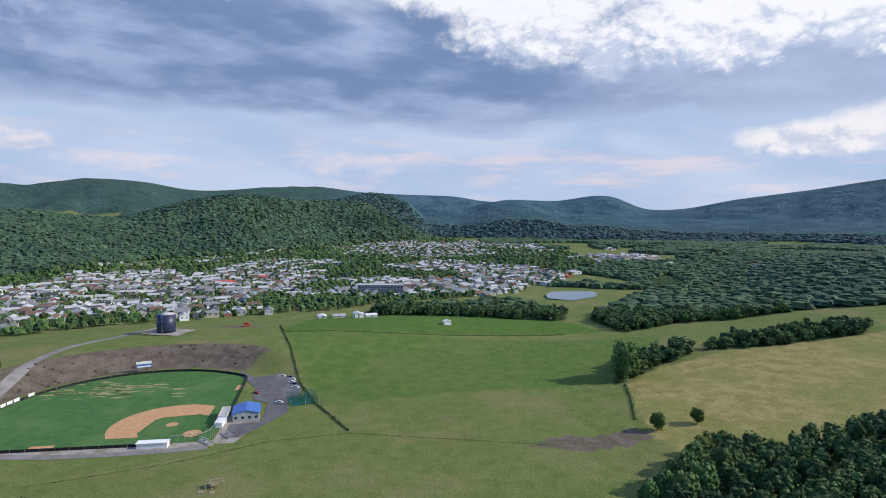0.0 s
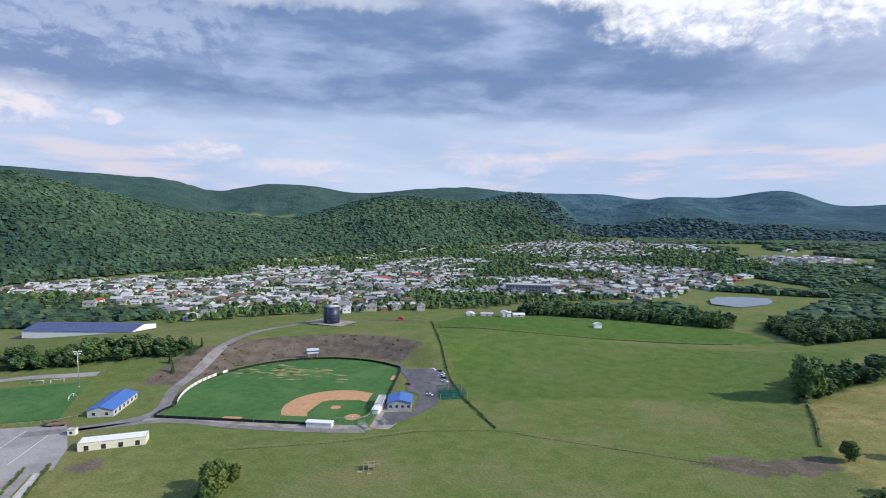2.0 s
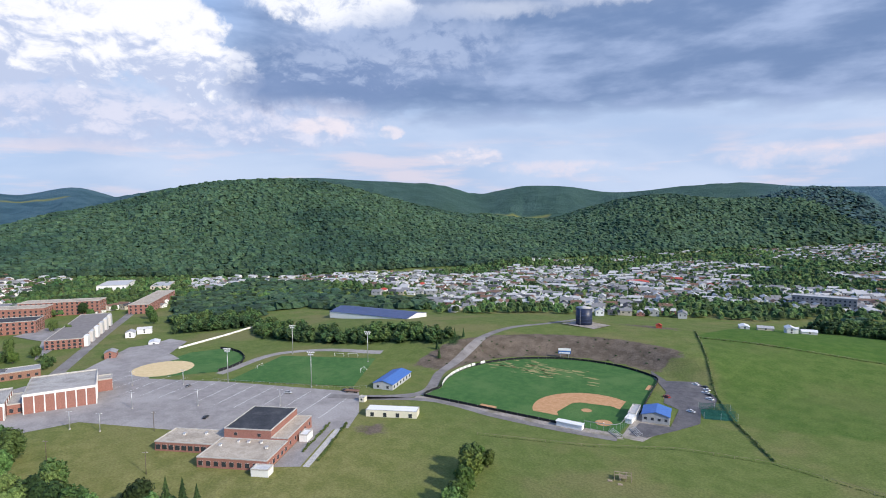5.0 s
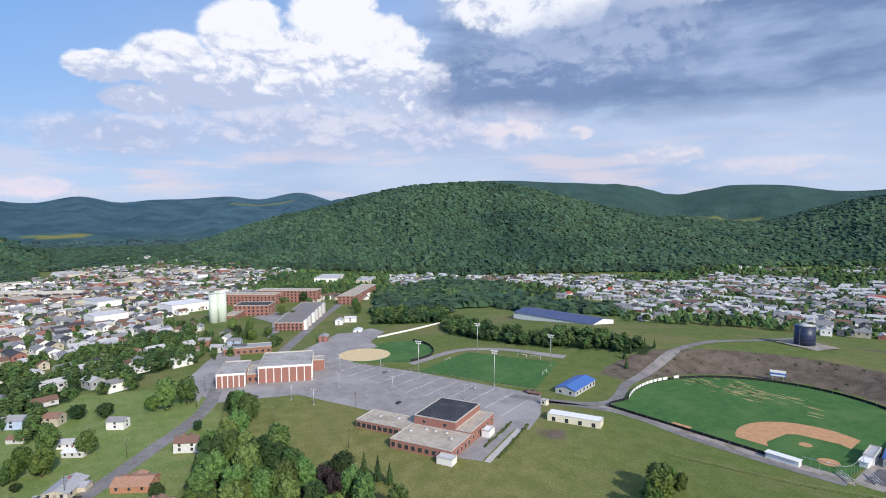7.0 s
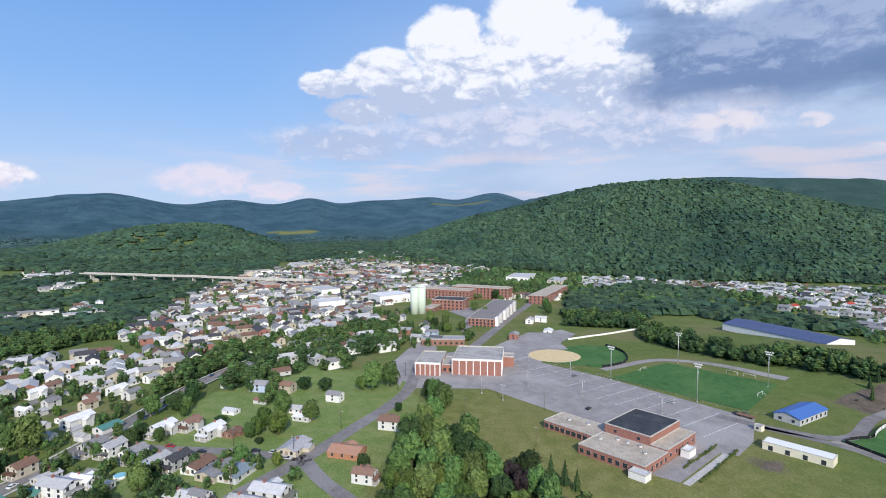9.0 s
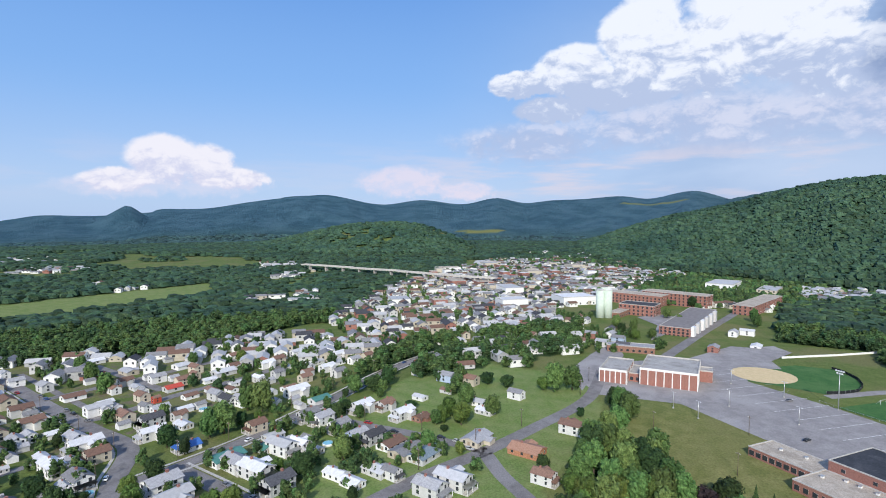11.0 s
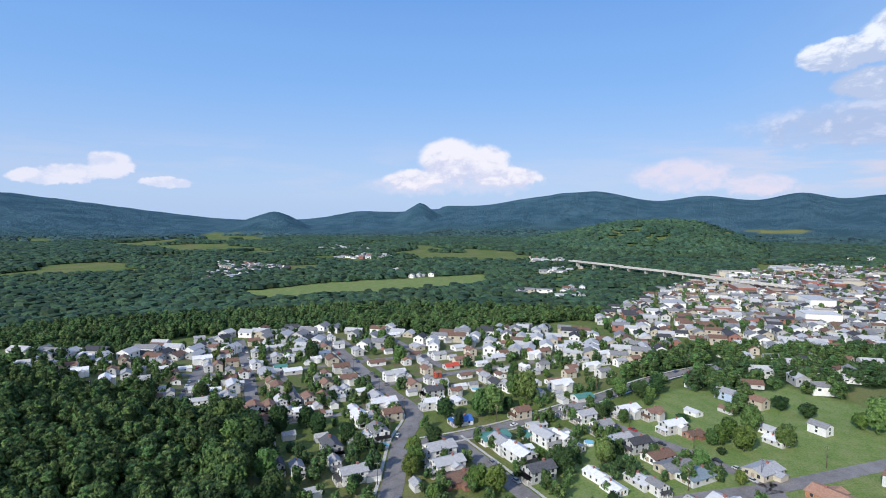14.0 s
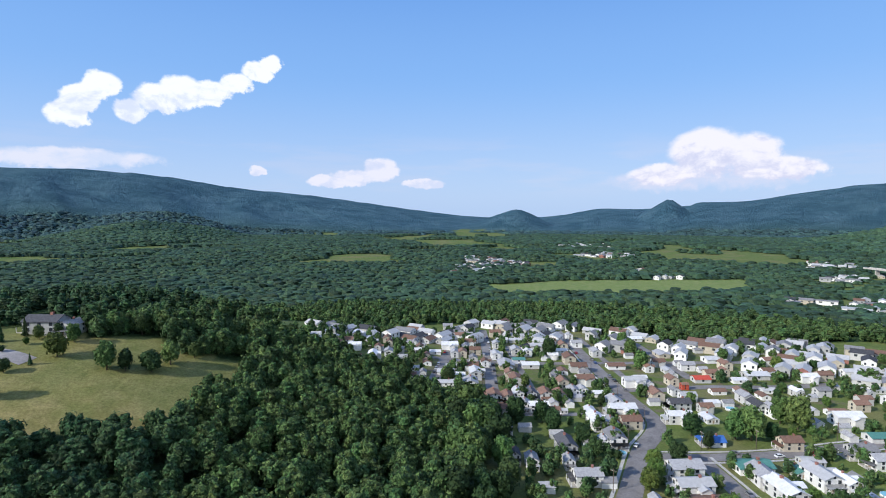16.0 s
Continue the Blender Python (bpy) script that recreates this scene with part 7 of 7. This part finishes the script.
for x, y in ((-333, 170), (-363, 238), (-284, 199), (-301, 260)):
    mast(x, y, 22)
for x, y in ((-307, 89), (-322, 80), (-306, 138), (-242, 154), (-352, 150), (-270, 168), (-375, 128), (-330, 112)):
    mast(x, y, 9.5, False, "slim steel parking-lot lamp post", "lamp_post")
for k in range(13):
    s = k / 12
    for t0 in (0.25, 0.62):
        px, py = -395 + 150 * s, 125 + 62 * s
        ox, oy = (t0 - 0.45) * 46 * 0.45, -(t0 - 0.45) * 46
        strip("parking_line", [(px + ox - 4, py + oy + 9), (px + ox + 4, py + oy - 9)], 0.22, M["white"], 0.09, "faded white parking line", "line")

sheet("school_lot", [(-372, 30), (-345, 40), (-338, 60), (-362, 66), (-368, 44), (-402, 54), (-405, 40)], M["asphalt"], 0.065, "grey asphalt apron round the high school", "parking lot")
sheet("west_lot", [(-346, 32), (-380, 27), (-406, 33), (-440, 47), (-466, 60), (-470, 72), (-441, 72), (-420, 66), (-402, 52), (-372, 40)], M["asphalt"], 0.075, "grey asphalt lot below the high school", "parking lot")
for x, y, style, turn in ((-465, 145, 6, 63), (-540, 185, 0, 63), (-487, 185, 2, 63), (-548, 200, 1, 153)):
    put_house(style, x, y, turn, 1, "houses by the mills")
sheet("upper_lot", [(-412, 118), (-440, 132), (-478, 165), (-492, 200), (-470, 205), (-440, 178), (-418, 176)], M["asphalt"], 0.055, "grey asphalt lot above the softball field", "parking lot")
# utility poles
def pole(x, y, turn, high=10.0):
    ob = thing("utility_pole", "brown wooden utility pole with a crossarm", "utility pole", at(x, y, turn), "utility poles")
    part("pole", tube(bmesh.new(), (0, 0, -0.6), (0, 0, high), 0.17, 0.11, 8), M["bark"], ob)
    part("crossarm", boxes((-1.2, 1.2, -0.07, 0.07, high - 0.9, high - 0.72)), M["bark"], ob)
    for px in (-1.0, -0.4, 0.4, 1.0):
        part("insulator", tube(bmesh.new(), (px, 0, high - 0.72), (px, 0, high - 0.5), 0.06, 0.05, 6), M["white"], ob)


for x, y in ((-241, 86), (-287, 62), (-287, 107)):
    pole(x, y, 40)
for line in ("main", "second", "cross", "school", "upper"):
    pts = STREETS[line][0]
    for (x0, y0), (x1, y1) in list(zip(pts, pts[1:]))[1:]:
        n = math.hypot(x1 - x0, y1 - y0)
        pole(x0 - (y1 - y0) / n * 6, y0 + (x1 - x0) / n * 6, math.degrees(math.atan2(y1 - y0, x1 - x0)) + 90, 9.5)

# wooden play frame with a raised deck in the pasture
play = thing("play_frame", "pale timber play frame on the pasture", "frame", at(-88, 209, 25))
for px, py in itertools.product((-3.2, -1.0, 1.2, 3.4), (-1.3, 1.3)):
    part("post", boxes((px - 0.12, px + 0.12, py - 0.12, py + 0.12, -0.3, 2.6)), M["wood"], play)
part("deck", boxes((-1.4, 1.6, -1.5, 1.5, 1.3, 1.5)), M["wood"], play)
part("rail", boxes((-1.4, 1.6, -1.5, -1.38, 1.5, 2.5), (-1.4, -1.28, -1.38, 1.5, 1.5, 2.5), (1.48, 1.6, -1.38, 1.5, 1.5, 2.5)), M["wood"], play)
part("beam", boxes((-3.4, 3.6, -1.4, -1.2, 2.45, 2.65), (-3.4, 3.6, 1.2, 1.4, 2.45, 2.65)), M["wood"], play)
for px, py in ((-3.4, -4.2), (1.0, -4.6)):
    slab = thing("timber_slab", "pale timber slab on the grass", "slab", at(-88 + px, 209 + py, 25))
    part("slab", boxes((-0.9, 0.9, -0.6, 0.6, 0, 0.35)), M["wood"], slab)


# pasture fences overgrown with weeds
def hedge_fence(line, high, group):
    fence_run("pasture_fence", line, 1.2, M["wood"], "old pasture fence overgrown with weeds", 8.0, sheet_thick=0.03, z0=1.12, group=group)
    p = np.array(line, float)
    s = np.concatenate([[0], np.cumsum(np.hypot(*np.diff(p, axis=0).T))])
    q = np.arange(0, s[-1], 0.75)
    x, y = np.interp(q, s, p[:, 0]) + rng.normal(0, 0.25, len(q)), np.interp(q, s, p[:, 1]) + rng.normal(0, 0.25, len(q))
    rad = rng.uniform(0.35, 0.85, len(q)) * high
    crowns("fence_weeds", x, y, rad, rad * rng.uniform(1.2, 2.2, len(q)), DOMES[:4], M["weeds"], "green weeds along the pasture fence", 0.4, "weeds")


hedge_fence([(-139, 471), (-104, 382), (-86, 336), (-71, 306), (-45, 266)], 1.0, "pasture fences")
hedge_fence([(-130, 444), (-66, 453), (10, 466), (110, 486)], 0.8, "pasture fences")
hedge_fence([(-160, 207), (-115, 228), (-80, 252), (-45, 263), (54, 252)], 0.38, "pasture fences")
hedge_fence([(102, 282), (110, 312), (116, 341)], 1.0, "pasture fences")

# ---- bridge over the valley ----
deck = [(-1126, -488), (-1069, -358), (-1027, -249), (-969, -135), (-947, -59)]
bridge = thing("bridge", "long pale concrete road bridge on piers", "bridge")
for k, ((x0, y0), (x1, y1)) in enumerate(zip(deck, deck[1:])):
    d = math.hypot(x1 - x0, y1 - y0)
    m = pose((x0 + x1) / 2, (y0 + y1) / 2, 5.0 - k * 0.8, 0, 0, math.degrees(math.atan2(y1 - y0, x1 - x0)))
    span = part("deck", boxes((-d / 2, d / 2, -6, 6, -1.6, 0), (-d / 2, d / 2, -6, -5.6, 0, 1.0), (-d / 2, d / 2, 5.6, 6, 0, 1.0)), M["concrete"], bridge)
    span.matrix_basis = m
    for j in range(3):
        s = (j + 0.5) / 3
        px, py = x0 + (x1 - x0) * s, y0 + (y1 - y0) * s
        pier = part("pier", boxes((-1, 1, -4, 4, float(ground(px, py)) - 2, 3.6 - k * 0.8)), M["concrete"], bridge)
        pier.matrix_basis = pose(px, py, 0, 0, 0, math.degrees(math.atan2(y1 - y0, x1 - x0)))

# ---- single trees ----
random.seed(21)
for kind, x, y, size in (("oak", 119, 350, 2.2), ("oak", 124, 358, 1.8), ("light", 108, 268, 0.95), ("light", 131, 275, 0.9), ("oak", 84, 200, 1.1), ("oak", 92, 208, 1.2), ("oak", 99, 214, 1.2), ("oak", 107, 224, 1.3), ("light", 114, 231, 1.2), ("oak", 101, 203, 1.3), ("oak", 113, 214, 1.3), ("oak", 76, 194, 1.0), ("light", 121, 240, 1.1), ("oak", 90, 195, 1.2),
                         ("spruce", -272, 303, 0.6), ("spruce", -262, 294, 0.65), ("spruce", -275, 327, 0.55), ("spruce", -271, 333, 0.5), ("spruce", -275, 312, 0.65), ("spruce", -282, 320, 0.6), ("oak", -298, 331, 0.7), ("light", -134, 169, 1.25), ("oak", -140, 176, 1.1), ("light", -130, 160, 1.15), ("light", -136, 183, 0.8), ("light", -125, 150, 1.1), ("oak", -121, 141, 1.0), ("light", -142, 186, 0.6),
                         ("oak", 14, -277, 1.1), ("dark", 7, -276, 0.85), ("dark", -3, -275, 1.05), ("oak", -11, -282, 1.0), ("light", 33, -291, 1.15), ("dark", 34, -314, 0.7), ("oak", 42, -312, 0.6), ("oak", 28, -306, 0.75), ("spruce", 42, -285, 0.42), ("dark", 50, -280, 0.6), ("spruce", 48, -318, 0.65), ("oak", 52, -262, 0.8),
                         ("oak", -22, -290, 0.7), ("dark", -14, -304, 0.9), ("dark", 0, -316, 1.0), ("oak", 12, -320, 1.0), ("dark", 22, -322, 1.0), ("spruce", 56, -312, 0.6), ("oak", 62, -306, 0.5), ("light", 46, -306, 0.35), ("dark", 54, -300, 0.3), ("light", 38, -300, 0.3),
                         ("oak", -560, 84, 1.1), ("oak", -548, 98, 1.0), ("dark", -530, 84, 1.0), ("oak", -590, 150, 1.0), ("oak", -512, 108, 0.9), ("light", -505, 92, 1.0), ("oak", -640, 150, 1.1), ("oak", -688, 196, 1.2), ("dark", -745, 205, 1.3), ("oak", -770, 215, 1.3), ("oak", -790, 232, 1.3), ("oak", -640, 240, 1.2), ("oak", -600, 228, 1.1)):
    tree(kind, x, y, size)


LAWN_TREES = [("oak", -342, 15, 1.5), ("oak", -346, 26, 1.4), ("light", -343, 8, 1.0), ("round", -350, -27, .95), ("round", -345, -14, .95), ("oak", -306, -36, 1.2), ("oak", -295, -20, 1.1), ("light", -291, -43, 1.1), ("light", -280, -45, .9), ("light", -278, -35, 1.3), ("dark", -319, 47, 1.0), ("oak", -299, 52, 1.4), ("oak", -309, 49, 1.2), ("dark", -299, 27, .5), ("spruce", -253, 29, .7), ("light", -246, 34, .8), ("dark", -233, 6, .7), ("oak", -245, -46, .9), ("spruce", -241, -38, .6), ("light", -243, -31, .6), ("oak", -248, 55, 1.4), ("dark", -243, 46, 1.3), ("oak", -227, 38, 1.4), ("dark", -226, 48, 1.4), ("oak", -219, 54, 1.3), ("light", -208, 33, 1.2), ("oak", -207, 40, 1.3), ("oak", -209, 56, 1.2), ("light", -204, 46, 1.2), ("light", -206, 22, 1.1), ("light", -212, 16, 1.0), ("purple", -208, 64, 1.0), ("dark", -211, 72, 1.2), ("spruce", -209, 81, .95), ("spruce", -204, 85, .85), ("spruce", -199, 88, .75), ("purple", -198, 66, 1.1), ("light", -200, 58, .9)]
STREET_TREES = [("oak", -277, -145, 1.5), ("oak", -280, -155, 1.2), ("oak", -248, -150, 1.6), ("oak", -242, -154, 1.2), ("dark", -228, -167, 1.1), ("dark", -222, -154, .7), ("dark", -197, -150, 1.0), ("light", -184, -152, .9), ("light", -176, -144, 1.0), ("light", -168, -140, 1.0), ("light", -176, -113, 1.1), ("light", -178, -106, 1.1), ("dark", -210, -92, 1.2), ("oak", -227, -81, 1.1), ("light", -214, -105, .6), ("oak", -318, -106, 1.1), ("dark", -337, -90, 1.1), ("dark", -323, -95, 1.0), ("dark", -276, -101, .8), ("dark", -259, -309, 1.3), ("oak", -200, -260, .7), ("spruce", -221, -272, .7), ("oak", -226, -270, .8), ("dark", -175, -184, 1.0), ("dark", -170, -199, 1.1), ("dark", -174, -212, 1.0), ("dark", -161, -216, 1.2), ("oak", -314, -283, 1.1), ("oak", -294, -256, 1.2), ("oak", -331, -307, 1.0), ("dark", -218, -216, .6), ("light", -188, -244, .6), ("dark", -134, -214, 1.6), ("dark", -142, -212, 1.5), ("dark", -128, -216, 1.5), ("dark", -139, -198, 1.3), ("dark", -159, -280, .9), ("light", -372, -210, 1.0), ("oak", -385, -202, .9), ("oak", -359, -240, .9), ("dark", -170, -171, .8), ("dark", -208, -231, .7), ("light", -240, -285, .7)]
for kind, x, y, size in LAWN_TREES + STREET_TREES:
    tree(kind, x, y, size, "garden trees")


def plant(poly, gap, kinds, sizes, n, group, seed):
    """Trees set at random inside a polygon, no closer than the gap."""
    g = random.Random(seed)
    xs, ys = [p[0] for p in poly], [p[1] for p in poly]
    done, tries = [], 0
    while len(done) < n and tries < n * 60:
        tries += 1
        x, y = g.uniform(min(xs), max(xs)), g.uniform(min(ys), max(ys))
        if not within(poly, np.array(x), np.array(y)) or keep_clear(np.array(x), np.array(y), 1.5):
            continue
        if all((x - a) ** 2 + (y - b) ** 2 > gap * gap for a, b in done) and free(x, y, 6.5):
            done.append((x, y))
            tree(g.choice(kinds), x, y, g.uniform(*sizes), group)


plant([p for p in NEAR_WOODS], 7.0, ["oak", "oak", "light", "dark", "oak", "oak", "dark"], (0.95, 1.35), 40, "trees of the near grove", 1)
plant(CORNER_WOODS, 6.0, ["oak", "oak", "oak", "light"], (0.9, 1.3), 12, "trees of the corner copse", 2)
plant([grid(-130, -60), grid(-130, 130), grid(-40, 150), grid(10, 20), grid(10, -30)], 8.0, ["oak", "light", "dark", "oak", "round"], (0.4, 0.8), 22, "garden trees", 3)
plant([grid(15, -170), grid(15, 330), grid(90, 330), grid(190, 120), grid(215, -100), grid(190, -170)], 9.0, ["oak", "dark", "oak", "light"], (0.35, 0.75), 60, "garden trees", 4)
# cars along the streets
gc = random.Random(8)
for line in ("main", "second", "upper", "lower", "cross", "third"):
    pts, width = STREETS[line]
    for (x0, y0), (x1, y1) in zip(pts, pts[1:]):
        n = math.hypot(x1 - x0, y1 - y0)
        for k in range(int(n / 9)):
            if gc.random() < 0.42:
                s, side = (k + 0.5) * 9 / n, gc.choice((-1, 1)) * (width / 2 - 1.2)
                car(gc.choice(("white", "silver", "black", "grey", "blue", "red", "silver")), x0 + (x1 - x0) * s - (y1 - y0) / n * side, y0 + (y1 - y0) * s + (x1 - x0) / n * side, math.degrees(math.atan2(y1 - y0, x1 - x0)) - 90, "cars along the streets")


# house on the knoll
put_house(4, 40, -322, 60, size=1.5)
put_house(0, 30, -318, 150, size=1.1)
strip("driveway", [(66, -306), (52, -297), (43, -288)], 8.0, M["asphalt"], 0.15, "grey asphalt driveway on the knoll", "driveway")

# weeds and brush on the cut bank
gb = np.random.default_rng(33)
ang, d = np.radians(gb.uniform(-30, 84, 70)), gb.uniform(80, 106, 70)
bx, by = ball(FENCE_C + d * np.cos(ang), FENCE_C + d * np.sin(ang))
rad = gb.uniform(0.4, 1.1, 70)
crowns("bank_brush", bx, by, rad, rad * 0.9, LUMPS, M["leaf_dark"], "low dark brush on the bare bank", 0.3, "brush")
# tall shade trees at the foot of the knoll
plant([(-98, -150), (-118, -160), (-128, -180), (-142, -212), (-158, -246), (-150, -262), (-130, -225), (-108, -185), (-92, -165)], 5.5, ["dark", "oak", "dark", "oak"], (1.0, 1.5), 24, "shade trees at the knoll's foot", 9)


# round pools in the gardens
def pool(x, y, r):
    ob = thing("swimming_pool", "round above-ground pool with pale blue water", "pool", at(x, y), "garden pools")
    part("wall", tube(bmesh.new(), (0, 0, -0.1), (0, 0, 1.2), r, r, 28), M["white"], ob)
    part("water", tube(bmesh.new(), (0, 0, 1.2), (0, 0, 1.24), r - 0.15, r - 0.15, 28), M["pool_water"], ob, "clear pale blue water")
    part("ladder", boxes((r - 0.1, r + 0.1, -0.5, -0.4, 0, 1.7), (r - 0.1, r + 0.1, 0.4, 0.5, 0, 1.7), (r, r + 0.1, -0.4, 0.4, 0.5, 0.56), (r, r + 0.1, -0.4, 0.4, 1.0, 1.06)), M["steel"], ob)


for x, y, r in ((-243, -94, 2.6), (-182, -168, 2.6), (-276, -179, 2.6)):
    pool(x, y, r)

# flatbed trailer at the lot's edge
trailer = thing("trailer", "dark maroon flatbed trailer parked on the lot", "trailer", at(-257, 209, 120, 0.1))
part("bed", boxes((-1.2, 1.2, -4.5, 4.5, 0.9, 1.15), (-1.25, -1.15, -4.5, 4.5, 1.15, 1.5), (1.15, 1.25, -4.5, 4.5, 1.15, 1.5)), M["roof_brown"], trailer)
for py in (-3.2, -2.2, 2.8):
    for px in (-1.0, 1.0):
        part("wheel", tube(bmesh.new(), (px - 0.12, py, 0.42), (px + 0.12, py, 0.42), 0.42, 0.42, 12), M["rubber"], trailer)
part("drawbar", boxes((-0.1, 0.1, 4.5, 6.0, 0.8, 0.95)), M["black"], trailer)

# pale pavements and kerbs beside the streets
for line, off in (("cross", 5.2), ("cross", -5.2), ("main", 6.0), ("lower", 5.4)):
    p = np.array(STREETS[line][0], float)
    d = np.gradient(p, axis=0)
    d /= np.hypot(d[:, 0], d[:, 1])[:, None]
    q = p + np.stack([-d[:, 1], d[:, 0]], -1) * off
    strip("pavement", [tuple(v) for v in q], 1.4, M["concrete"], 0.16, "pale concrete pavement beside the street", "pavement")

# weedy hedge rows in the school grounds
for line in ([(-196, 140), (-220, 175)], [(-209, 141), (-227, 170)]):
    p = np.array(line, float)
    q = np.linspace(0, 1, 36)
    hx, hy = p[0, 0] + (p[1, 0] - p[0, 0]) * q + rng.normal(0, 0.3, 36), p[0, 1] + (p[1, 1] - p[0, 1]) * q + rng.normal(0, 0.3, 36)
    hr = rng.uniform(0.5, 1.0, 36)
    crowns("hedge", hx, hy, hr, hr * 1.5, LUMPS, M["weeds"], "low green hedge row behind the school", 0.4, "hedge")
